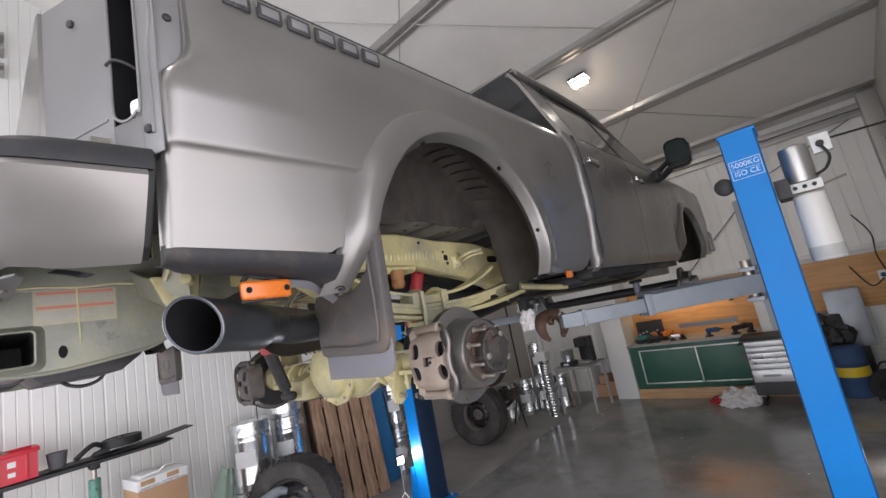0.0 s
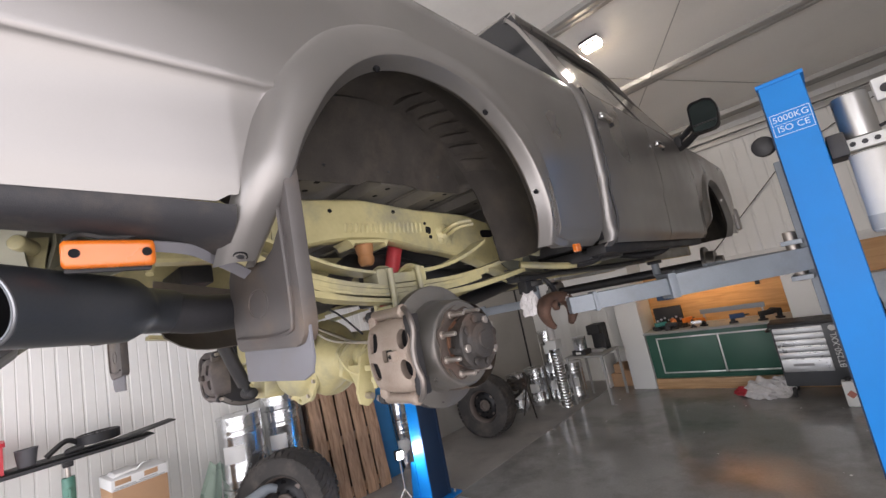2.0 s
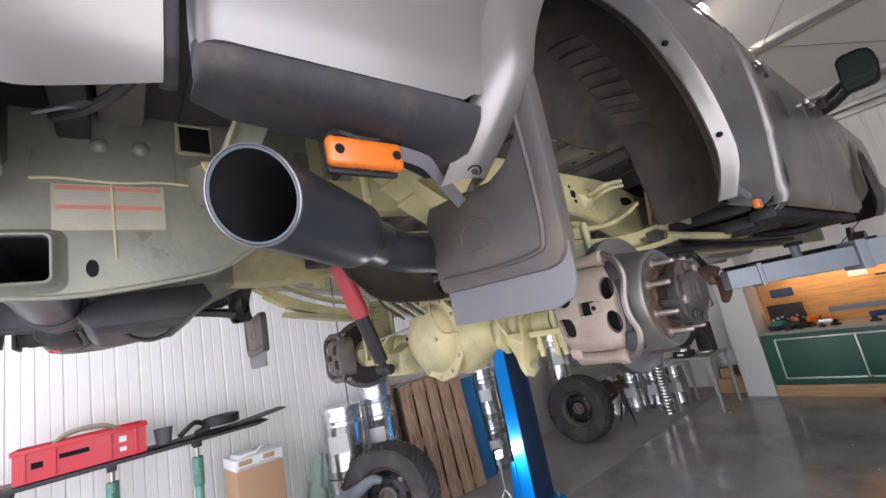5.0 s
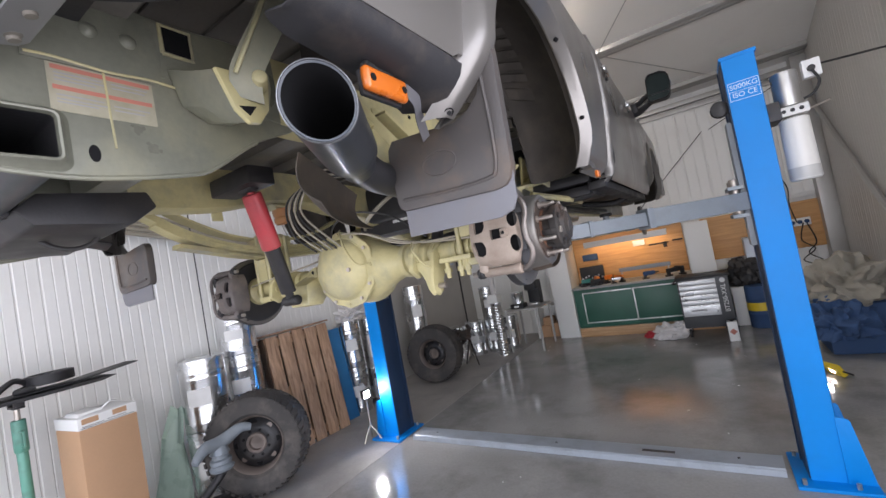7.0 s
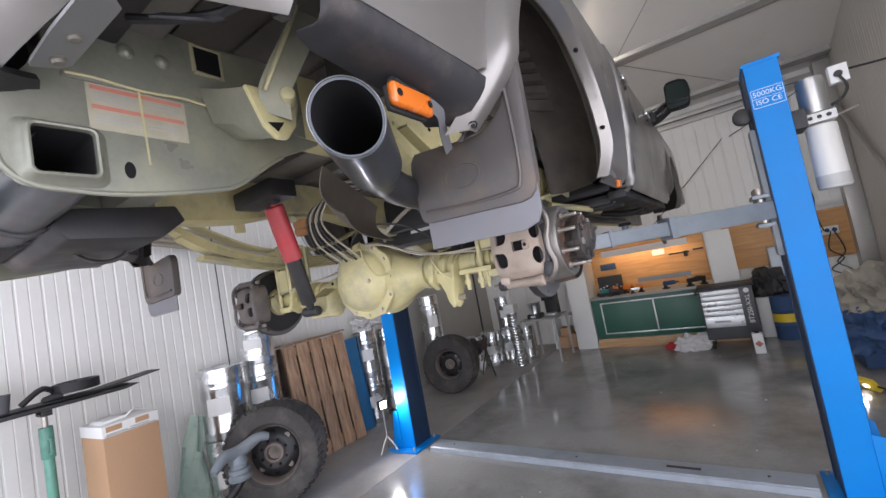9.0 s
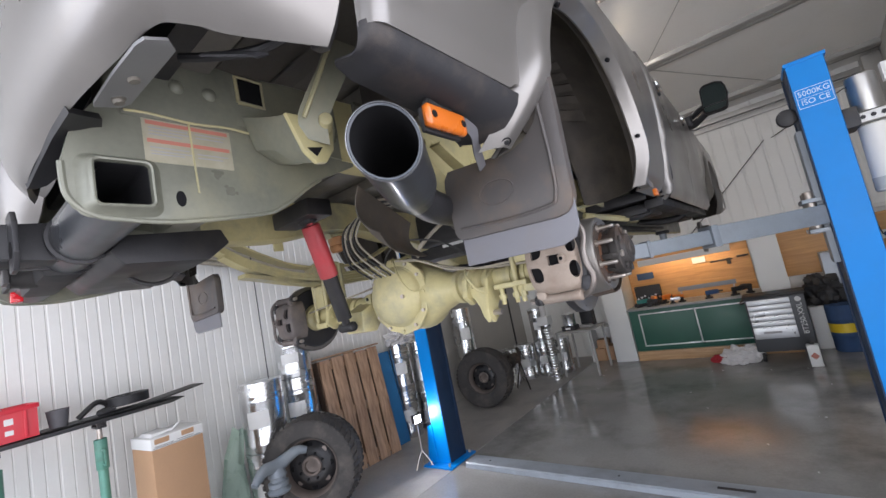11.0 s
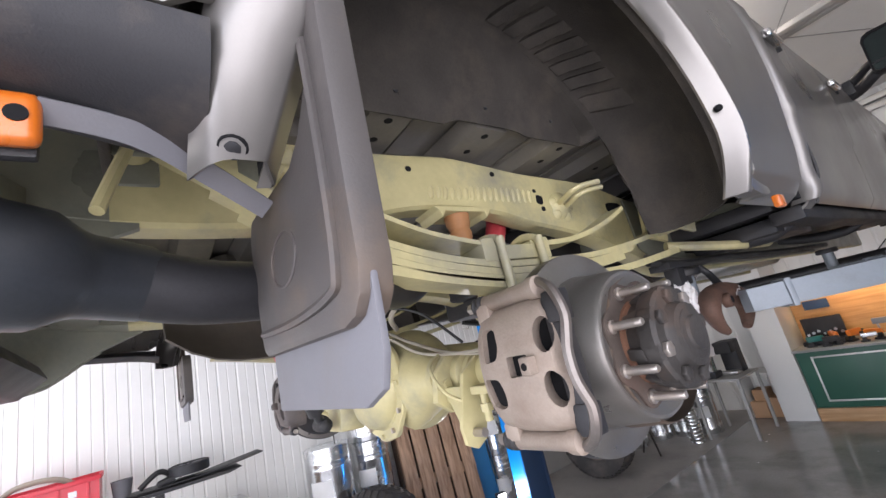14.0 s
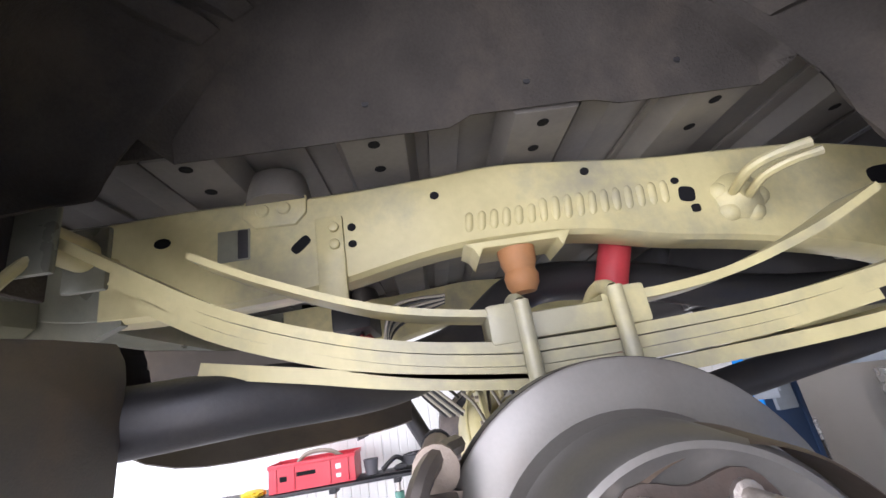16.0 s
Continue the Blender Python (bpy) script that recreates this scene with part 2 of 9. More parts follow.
M_ROOF = material("grey_white_roof_sheet", (0.82, 0.805, 0.765), 0.5, 0.0, 0.05, 1.0, 0.05, 40, dirt=(0.62, 0.60, 0.56), dirt_scale=0.6, dirt_amount=0.4)
M_STEEL = material("galvanised_section", (0.42, 0.41, 0.39), 0.45, 0.6, 0.1, 4, 0.1, 90)
M_GREEN = material("dark_green_cabinet", (0.035, 0.125, 0.088), 0.42, 0, 0.1, 3, 0.05, 100)
M_GREENST = material("green_stand_paint", (0.12, 0.32, 0.25), 0.42, 0.1, 0.12, 6, 0.15, 120, dirt=(0.10, 0.13, 0.11), dirt_scale=7, dirt_amount=0.5)
M_TARP = material("green_film", (0.35, 0.46, 0.39), 0.3, 0, 0.15, 5, 0.1, 60, spec=0.6)
M_WHITE = material("white_laminate", (0.74, 0.74, 0.72), 0.4, 0, 0.04, 2)
M_WTRIM = material("pale_trim_strip", (0.62, 0.66, 0.63), 0.35, 0.3, 0.05, 6)
# table paint toned down so its colour holds the corner's shade
M_TABLE = material("shade_greyed_paint", (0.36, 0.355, 0.34), 0.5, 0, 0.1, 5, 0.1, 100, dirt=(0.2, 0.19, 0.18), dirt_scale=5, dirt_amount=0.4)
M_TOP = material("grey_worktop", (0.34, 0.35, 0.34), 0.4, 0, 0.15, 9)
M_WOOD = wood_material("pallet_wood", (0.46, 0.295, 0.19), (0.25, 0.15, 0.09), 1.0, 0.7, 2)
M_CRATE_SHADE = wood_material("shaded_crate_wood", (0.10, 0.06, 0.038), (0.05, 0.03, 0.02), 1.0, 0.7, 2)
M_PINE = wood_material("pine_board", (0.62, 0.40, 0.22), (0.45, 0.26, 0.12), 0.8, 0.5, 0, 0.05)
M_OSB = wood_material("warm_plywood", (0.60, 0.34, 0.14), (0.46, 0.24, 0.09), 0.7, 0.5, 0, 0.05)
M_TOOLGREY = material("tool_chest_grey", (0.06, 0.063, 0.068), 0.4, 0.1, 0.12, 5, 0.05, 150)
M_DRAWER = material("silver_drawer", (0.50, 0.51, 0.52), 0.34, 0.6, 0.06, 4)
M_CRATE = material("red_crate_plastic", (0.62, 0.025, 0.045), 0.38, 0, 0.08, 5, 0.05, 100)
M_CABLE = material("black_cable", (0.02, 0.02, 0.02), 0.5, 0, 0.2, 8)
M_HOSE = material("cream_brown_tube", (0.33, 0.30, 0.24), 0.55, 0, 0.12, 6)
M_GLASS = material("tinted_glass", (0.012, 0.013, 0.015), 0.06, 0, 0.1, 4, spec=0.7)
M_TEAL = material("dark_mirror_glass", (0.035, 0.045, 0.045), 0.05, 1.0, 0.1, 4, rough_vary=0.02)
M_CHROME = material("chrome", (0.72, 0.72, 0.73), 0.08, 1.0, 0.03, 4)
M_BLUECLOTH = material("blue_cloth", (0.035, 0.075, 0.17), 0.85, 0, 0.2, 6, 0.4, 60)
M_WHITECLOTH = material("white_rag", (0.66, 0.64, 0.63), 0.9, 0, 0.12, 8, 0.5, 50)
M_REDCLOTH = material("red_rag", (0.42, 0.03, 0.04), 0.85, 0, 0.15, 8, 0.4, 50)
M_BEIGE = material("beige_cover", (0.30, 0.28, 0.235), 0.85, 0, 0.15, 5, 0.4, 50)
M_YELLOW = material("yellow_plastic", (0.72, 0.52, 0.03), 0.4, 0, 0.1, 6)
M_ORANGETOOL = material("orange_tool", (0.78, 0.22, 0.03), 0.4, 0, 0.1, 8)
M_TEALTOOL = material("teal_tool", (0.02, 0.17, 0.15), 0.45, 0, 0.1, 8)
M_BOTTLE = material("tool_steel", (0.45, 0.45, 0.46), 0.3, 0.9, 0.1, 10)
M_DECAL = material("badge_dark", (0.05, 0.05, 0.052), 0.35, 0.2, 0.1, 8)
M_DECAL2 = material("badge_grey", (0.27, 0.27, 0.275), 0.35, 0.5, 0.05, 8)
M_SIGN = material("white_sign_print", (0.62, 0.76, 0.88), 0.5, 0, 0.03, 8)
M_LAMPGLOW = material("lamp_glass", (1.0, 0.86, 0.62), 0.3, emit=60.0)
M_LEDGLOW = material("led_glass", (1.0, 0.98, 0.94), 0.3, emit=45.0)
M_REDLENS = material("red_lens", (0.65, 0.01, 0.02), 0.15, 0, 0.05, 6, coat=0.4)


def floor_material():
    m = material("polished_concrete", (0.345, 0.337, 0.323), 0.15, 0, 0.26, 1.1, 0.10, 45, dirt=(0.105, 0.102, 0.098), dirt_scale=0.8, dirt_amount=0.7, spec=0.45, rough_vary=0.1)
    return m


M_FLOOR = floor_material()
M_STRIP = material("bare_concrete", (0.37, 0.35, 0.325), 0.5, 0, 0.2, 2.0, 0.15, 50, dirt=(0.20, 0.19, 0.18), dirt_scale=1.5, dirt_amount=0.6, spec=0.35)


# ---- mesh tools ----
def part(name, bm, mat, parent=None, label="", smooth=38):
    me = bpy.data.meshes.new(name)
    bmesh.ops.recalc_face_normals(bm, faces=bm.faces)
    bm.to_mesh(me)
    bm.free()
    me.materials.append(mat)
    me.polygons.foreach_set("use_smooth", [True] * len(me.polygons))
    me.set_sharp_from_angle(angle=radians(smooth))
    ob = new(name, me)
    if parent:
        ob.parent = parent
        ob.matrix_parent_inverse = WORLD[parent].inverted()
    WORLD[ob] = Matrix.Identity(4)
    if label:
        tagged(ob, label)
    return ob


WORLD = {}


def thing(name, at, label, category, group="", kind=""):
    ob = new(name)
    ob.empty_display_size = 0.1
    ob.matrix_basis = pose(*at) if not isinstance(at, Matrix) else at
    WORLD[ob] = ob.matrix_basis.copy()
    return tagged(ob, label, category, group, kind)


def solid(name, bm, mat, label, category="", group="", kind="", smooth=38):
    return tagged(part(name, bm, mat, None, "", smooth), label, category, group, kind)


def B():
    return bmesh.new()


def box(bm, lo, hi, bevel=0.0, m=None, segs=2):
    t = bmesh.new()
    bmesh.ops.create_cube(t, size=1.0)
    for v in t.verts:
        v.co = Vector([lo[i] + (v.co[i] + 0.5) * (hi[i] - lo[i]) for i in range(3)])
    if bevel:
        bmesh.ops.bevel(t, geom=t.edges[:], offset=bevel, segments=segs, affect='EDGES', profile=0.6, clamp_overlap=True)
    return merge(bm, t, m)


def merge(bm, t, m=None):
    if m is not None:
        bmesh.ops.transform(t, matrix=m, verts=t.verts)
    me = bpy.data.meshes.new("tmp")
    t.to_mesh(me)
    t.free()
    bm.from_mesh(me)
    bpy.data.meshes.remove(me)
    return bm


def axes_for(d):
    d = Vector(d).normalized()
    u = d.cross(Vector((0, 0, 1)) if abs(d.z) < 0.9 else Vector((1, 0, 0))).normalized()
    return d, u, d.cross(u)


def lathe(bm, p, d, profile, seg=32, cap=True):
    """Turns (distance along d, radius) pairs round the axis through p."""
    d, u, w = axes_for(d)
    p = Vector(p)
    rings = []
    for s, r in profile:
        rings.append([bm.verts.new(p + d * s + (u * math.cos(2 * math.pi * k / seg) + w * math.sin(2 * math.pi * k / seg)) * max(r, 1e-4)) for k in range(seg)])
    for a, b in zip(rings, rings[1:]):
        for k in range(seg):
            bm.faces.new((a[k], a[(k + 1) % seg], b[(k + 1) % seg], b[k]))
    if cap:
        bm.faces.new(rings[0])
        bm.faces.new(rings[-1])
    return bm


def cyl(bm, p0, p1, r0, r1=None, seg=20, bevel=0.0):
    p0, p1 = Vector(p0), Vector(p1)
    L = (p1 - p0).length
    r1 = r0 if r1 is None else r1
    prof = [(0, r0), (L, r1)] if not bevel else [(0, r0 - bevel), (bevel * 0.4, r0 - bevel * 0.3), (bevel, r0), (L - bevel, r1), (L - bevel * 0.4, r1 - bevel * 0.3), (L, r1 - bevel)]
    return lathe(bm, p0, p1 - p0, prof, seg)


def spline(pts, n=8, closed=False):
    """Catmull-Rom through the points."""
    P = [Vector(p) for p in pts]
    out = []
    N = len(P)
    for i in range(N if closed else N - 1):
        if closed:
            a, b, c, d = P[i - 1], P[i], P[(i + 1) % N], P[(i + 2) % N]
        else:
            a, b, c, d = P[max(i - 1, 0)], P[i], P[i + 1], P[min(i + 2, N - 1)]
        for k in range(n):
            t = k / n
            out.append(0.5 * ((2 * b) + (c - a) * t + (2 * a - 5 * b + 4 * c - d) * t * t + (3 * b - a - 3 * c + d) * t ** 3))
    if not closed:
        out.append(P[-1])
    return out


def tube(bm, pts, r, seg=10, n=6, cap=True, smooth=True):
    """A round tube along a path; r may be a number or one radius for each given point."""
    path = spline(pts, n) if smooth and len(pts) > 2 else [Vector(p) for p in pts]
    if isinstance(r, (list, tuple)):
        k = (len(path) - 1) / (len(r) - 1)
        rad = [r[min(int(i / k), len(r) - 2)] + (r[min(int(i / k), len(r) - 2) + 1] - r[min(int(i / k), len(r) - 2)]) * (i / k - min(int(i / k), len(r) - 2)) for i in range(len(path))]
    else:
        rad = [r] * len(path)
    d, u, w = axes_for(path[1] - path[0])
    rings = []
    for i, p in enumerate(path):
        t = (path[min(i + 1, len(path) - 1)] - path[max(i - 1, 0)]).normalized()
        u = (u - t * u.dot(t)).normalized()
        w = t.cross(u)
        rings.append([bm.verts.new(p + (u * math.cos(2 * math.pi * k / seg) + w * math.sin(2 * math.pi * k / seg)) * rad[i]) for k in range(seg)])
    for a, b in zip(rings, rings[1:]):
        for k in range(seg):
            bm.faces.new((a[k], a[(k + 1) % seg], b[(k + 1) % seg], b[k]))
    if cap:
        bm.faces.new(rings[0])
        bm.faces.new(rings[-1])
    return bm


def band(bm, pts, width, thick, side=(1, 0, 0), n=6):
    """A flat bar along a path: width along side, thick across it."""
    path = spline(pts, n) if len(pts) > 2 else [Vector(p) for p in pts]
    side = Vector(side).normalized()
    rings = []
    for i, p in enumerate(path):
        t = (path[min(i + 1, len(path) - 1)] - path[max(i - 1, 0)]).normalized()
        up = side.cross(t).normalized()
        rings.append([bm.verts.new(p + side * a * width / 2 + up * b * thick / 2) for a, b in ((-1, -1), (1, -1), (1, 1), (-1, 1))])
    for a, b in zip(rings, rings[1:]):
        for k in range(4):
            bm.faces.new((a[k], a[(k + 1) % 4], b[(k + 1) % 4], b[k]))
    bm.faces.new(rings[0])
    bm.faces.new(rings[-1])
    return bm


def prism(bm, poly, axis, a, b, bevel=0.0, m=None):
    """A polygon of two coordinates, pushed from a to b along an axis (0, 1, 2)."""
    t = bmesh.new()

    def at(p, s):
        c = list(p)
        c.insert(axis, s)
        return Vector(c)
    lo = [t.verts.new(at(p, a)) for p in poly]
    hi = [t.verts.new(at(p, b)) for p in poly]
    t.faces.new(lo)
    t.faces.new(hi)
    for k in range(len(poly)):
        t.faces.new((lo[k], lo[(k + 1) % len(poly)], hi[(k + 1) % len(poly)], hi[k]))
    bmesh.ops.recalc_face_normals(t, faces=t.faces)
    if bevel:
        bmesh.ops.bevel(t, geom=t.edges[:], offset=bevel, segments=2, affect='EDGES', profile=0.6, clamp_overlap=True)
    return merge(bm, t, m)


def grid(bm, rows):
    """Quads between rows of points; collapsed quads are left out."""
    V = [[bm.verts.new(p) for p in r] for r in rows]
    for a, b in zip(V, V[1:]):
        for k in range(len(a) - 1):
            q = (a[k], a[k + 1], b[k + 1], b[k])
            if (q[0].co - q[1].co).length + (q[2].co - q[3].co).length > 1e-5 and (q[0].co - q[3].co).length + (q[1].co - q[2].co).length > 1e-5:
                bm.faces.new(q)
    bmesh.ops.remove_doubles(bm, verts=bm.verts, dist=1e-5)
    return bm


def thicken(bm, t):
    """Gives a sheet a thickness, by plain offset along the point normals."""
    bmesh.ops.recalc_face_normals(bm, faces=bm.faces)
    bm.normal_update()
    verts, faces = bm.verts[:], bm.faces[:]
    rim = [e for e in bm.edges if len(e.link_faces) == 1]
    twin = {v: bm.verts.new(v.co - v.normal * t) for v in verts}
    for f in faces:
        bm.faces.new([twin[v] for v in reversed(f.verts)])
    for e in rim:
        a, b = e.verts
        bm.faces.new((a, b, twin[b], twin[a]))
    return bm


def interp(table, v):
    for (a, x), (b, y) in zip(table, table[1:]):
        if v <= b:
            return x + (y - x) * max(0.0, min(1.0, (v - a) / (b - a)))
    return table[-1][1]


def blob(bm, c, r, seed=0, rough=0.25, sub=3, squash=(1, 1, 1), freq=3.0):
    """A crumpled lump, for rags and covers."""
    t = bmesh.new()
    bmesh.ops.create_icosphere(t, subdivisions=sub, radius=1.0)
    for v in t.verts:
        k = noise.noise(v.co * freq + Vector((seed * 7.1, seed, 0)))
        k += 0.5 * noise.noise(v.co * freq * 2.3 + Vector((seed, 3, 1)))
        p = v.co * (1 + rough * k)
        v.co = Vector((c[0] + p.x * r * squash[0], c[1] + p.y * r * squash[1], c[2] + max(p.z, -0.6) * r * squash[2]))
    return merge(bm, t)


def letters(name, body, size, mat, m, depth=0.002, parent=None):
    """Raised letters in the built-in font, as a mesh."""
    cu = bpy.data.curves.new(name, 'FONT')
    cu.body, cu.size, cu.extrude, cu.align_x, cu.align_y = body, size, depth, 'CENTER', 'CENTER'
    tmp = new("text_source", cu)
    bpy.context.view_layer.update()
    me = bpy.data.meshes.new_from_object(tmp.evaluated_get(bpy.context.evaluated_depsgraph_get()))
    bpy.data.objects.remove(tmp)
    bpy.data.curves.remove(cu)
    bm = B()
    bm.from_mesh(me)
    bpy.data.meshes.remove(me)
    bmesh.ops.transform(bm, matrix=m, verts=bm.verts)
    return part(name, bm, mat, parent)


# ---- the hall ----
XL, XR, YB, YF = -3.35, 3.05, -6.0, 7.1


def roof_z(y):
    return 3.9 + 0.26 * (YF - y)


def ribbed(bm, a, b, along, z0, ztop, out, pitch=0.167, depth=0.007, thick=0.08):
    """A wall of ribbed sheet from a to b along x (0) or y (1), its face at out[0], thick towards out[1]."""
    face, sign = out
    prof = []
    s = a
    while s < b - 1e-6:
        e = min(s + pitch, b)
        for u, d in ((0.0, 0), (0.40, 0), (0.42, depth * 0.5), (0.45, depth * 0.5), (0.47, 0), (0.87, 0), (0.90, depth), (0.96, depth), (0.999, 0)):
            prof.append((min(s + u * pitch, e), face + sign * d))
        s = e
    prof.append((b, face))
    rows = []
    for z in (z0, None):
        rows.append([(Vector((q, p, z if z is not None else ztop(p))) if along == 1 else Vector((p, q, z if z is not None else ztop(q)))) for p, q in prof])
    rows.append([(Vector((face + sign * thick, p, ztop(p))) if along == 1 else Vector((p, face + sign * thick, ztop(face)))) for p, q in prof])
    rows.append([(Vector((face + sign * thick, p, z0)) if along == 1 else Vector((p, face + sign * thick, z0))) for p, q in prof])
    rows.append(rows[0])
    return grid(bm, rows)


bm = B()
box(bm, (XL - 0.3, YB - 6, -0.25), (XR + 0.3, YF + 0.3, 0.0))
solid("floor", bm, M_FLOOR, "dark polished concrete workshop floor with stains and reflections", "floor", kind="structure")
bm = B()
box(bm, (XL + 0.002, YB + 0.01, 0.0003), (-1.752, YF - 0.002, 0.003))
solid("floor_strip", bm, M_STRIP, "dusty bare concrete strip along the ribbed wall", "floor", kind="structure")
bm = B()
box(bm, (-60, -90, -0.30), (60, 60, -0.26))
solid("ground", bm, material("yard_gravel", (0.30, 0.29, 0.27), 0.9, 0, 0.2, 0.6, 0.5, 30), "pale gravel yard around the workshop", "ground", kind="structure")
solid("wall_west", ribbed(B(), YB, YF, 1, 0, roof_z, (XL, -1)), M_WALL, "white ribbed sheet metal workshop wall", "wall", kind="structure", smooth=20)
lining = bpy.data.objects["wall_west"]
for a, b in ((3.55, 5.07), (5.075, 6.60), (6.605, YF)):
    poly = [(a, 0.0), (b, 0.0), (b, 3.9), (a, 3.9)]
    part("lining_sheet", prism(B(), poly, 0, XL + 0.001, XL + 0.014, 0.002), M_LINING, lining, "smooth warm grey wall sheet")
part("lining_joint", box(B(), (XL + 0.0145, 6.585, 0.0), (XL + 0.03, 6.625, 3.88), 0.003), M_DARKSTEEL, lining)
bm = ribbed(B(), 0.2, YF, 1, 0, roof_z, (XR, 1), depth=0.003)
ribbed(bm, YB, -5.4, 1, 0, roof_z, (XR, 1), depth=0.003)
box(bm, (XR, -5.4, 3.6), (XR + 0.08, 0.2, roof_z(0.2) - 0.02))
solid("wall_east", bm, M_WALL_E, "grey ribbed sheet metal wall with an open side gate", "wall", kind="structure", smooth=20)
solid("wall_north", ribbed(B(), XL, XR, 0, 0, roof_z, (YF, 1), pitch=0.33, depth=0.006), M_WALL, "white sheet metal end wall above the bench", "wall", kind="structure", smooth=20)
# gate wall behind, with a wide opening
bm = B()
box(bm, (XL, YB - 0.1, 0), (XL + 0.25, YB, roof_z(YB)))
box(bm, (2.65, YB - 0.1, 0), (XR, YB, roof_z(YB)))
box(bm, (XL + 0.25, YB - 0.1, 4.3), (2.65, YB, roof_z(YB)))
solid("wall_south", bm, M_WALL, "white gate wall with a wide open doorway", "wall", kind="structure")
# roof sheet
bm = B()
prism(bm, [(YB - 0.2, roof_z(YB - 0.2)), (YF + 0.2, roof_z(YF + 0.2)), (YF + 0.2, roof_z(YF + 0.2) + 0.1), (YB - 0.2, roof_z(YB - 0.2) + 0.1)], 0, XL - 0.2, XR + 0.2)
solid("ceiling", bm, M_ROOF, "grey-white sheet metal roof lining seen from below", "ceiling", kind="structure")


def purlin(y):
    """A folded steel purlin of two ridges under the roof, along x."""
    bm = B()
    z = roof_z(y) - 0.004
    poly = [(y - 0.10, z + 0.03), (y - 0.10, z - 0.03), (y - 0.075, z - 0.05), (y - 0.02, z - 0.05), (y, z - 0.02), (y + 0.02, z - 0.05), (y + 0.075, z - 0.055), (y + 0.10, z - 0.03), (y + 0.10, z - 0.02)]
    prism(bm, poly, 0, XL + 0.003, XR - 0.003)
    return solid("roof_purlin", bm, M_STEEL, "folded galvanised steel purlin under the roof", "purlin", "roof purlins", "structure", smooth=20)


for py in (6.78, 5.2, 3.62, 2.04, 0.46, -1.12, -2.7, -4.3):
    purlin(py)
bm = B()
box(bm, (XL + 0.003, YF - 0.09, 3.72), (XR - 0.003, YF - 0.003, 3.80), 0.01)
box(bm, (XL + 0.003, YF - 0.05, 3.62), (XR - 0.003, YF - 0.003, 3.70), 0.01)
solid("eaves_rail", bm, M_STEEL, "galvanised steel rail along the top of the end wall", "trim", kind="structure")
bm = B()
box(bm, (XR - 0.20, YF - 0.22, 0), (XR - 0.004, YF - 0.004, roof_z(YF) - 0.01), 0.008)
solid("corner_column", bm, M_STEEL, "galvanised steel corner column", "column", kind="structure")
bm = B()
box(bm, (XR - 0.16, 3.5, 0), (XR - 0.004, 3.66, roof_z(3.6) - 0.06), 0.008)
solid("wall_column", bm, M_STEEL, "galvanised steel wall column", "column", kind="structure")
bm = B()
tube(bm, [(XR - 0.06, 3.62, 0.4), (XR - 0.06, 7.0, 3.3)], 0.035, 8, smooth=False)
solid("diagonal_brace", bm, M_STEEL, "grey diagonal steel wall brace", "brace", kind="structure")
# thin tie rods crossing under the roof
for a, b in (((-0.6, 6.7), (1.5, 3.7)), ((1.9, 6.7), (-0.8, 3.7)), ((-2.6, 3.5), (0.9, 0.5)), ((0.8, 3.5), (-2.2, 0.5))):
    bm = B()
    tube(bm, [(a[0], a[1], roof_z(a[1]) - 0.06), (b[0], b[1], roof_z(b[1]) - 0.06)], 0.006, 6, smooth=False)
    solid("tie_rod", bm, M_STEEL, "thin steel tie rod crossing under the roof", "tie rod", "tie rods", "structure")
for x0, z0, x1, z1 in ((0.2, 1.9, 1.6, 3.2), (1.7, 3.2, 2.8, 3.65)):
    bm = B()
    tube(bm, [(x0, YF - 0.03, z0), (x1, YF - 0.03, z1)], 0.007, 6, smooth=False)
    solid("wall_tie_rod", bm, M_DARKSTEEL, "thin steel wind brace on the end wall", "tie rod", "tie rods", "structure")
bm = B()
box(bm, (XL + 0.003, YF - 0.06, 1.80), (XR - 0.21, YF - 0.004, 1.86), 0.008)
solid("wall_rail", bm, M_WHITE, "pale steel rail across the end wall", "trim", kind="structure")
# ceiling lamp
lamp = thing("flood_lamp", (0.25, 4.0, roof_z(4.0) - 0.16), "bright ceiling flood lamp hanging under the roof", "lamp")
bm = B()
box(bm, (0.14, 3.91, roof_z(4.0) - 0.13), (0.36, 4.09, roof_z(4.0) - 0.05), 0.015)
part("housing", bm, M_DARKSTEEL, lamp)
bm = B()
box(bm, (0.16, 3.93, roof_z(4.0) - 0.15), (0.34, 4.07, roof_z(4.0) - 0.132))
part("lamp_glass", bm, M_LAMPGLOW, lamp, "glowing warm lamp glass")
bm = B()
box(bm, (0.2, 3.985, roof_z(4.0) - 0.06), (0.3, 4.015, roof_z(4.0) - 0.005))
part("bracket", bm, M_STEEL, lamp)

# two folded beams along the ribbed wall, high behind the bumper
for z0, z1, x1 in ((5.02, 5.13, 0.10), (5.24, 5.42, 0.16)):
    bm = B()
    prism(bm, [(XL + 0.004, z0), (XL + x1, z0), (XL + x1, z0 + 0.03), (XL + 0.03, z0 + 0.035), (XL + 0.03, z1 - 0.035), (XL + x1, z1 - 0.03), (XL + x1, z1), (XL + 0.004, z1)], 1, -4.2, -0.95)
    solid("wall_beam", bm, M_STEEL, "folded galvanised beam along the top of the ribbed wall", "beam", "wall beams", "structure")


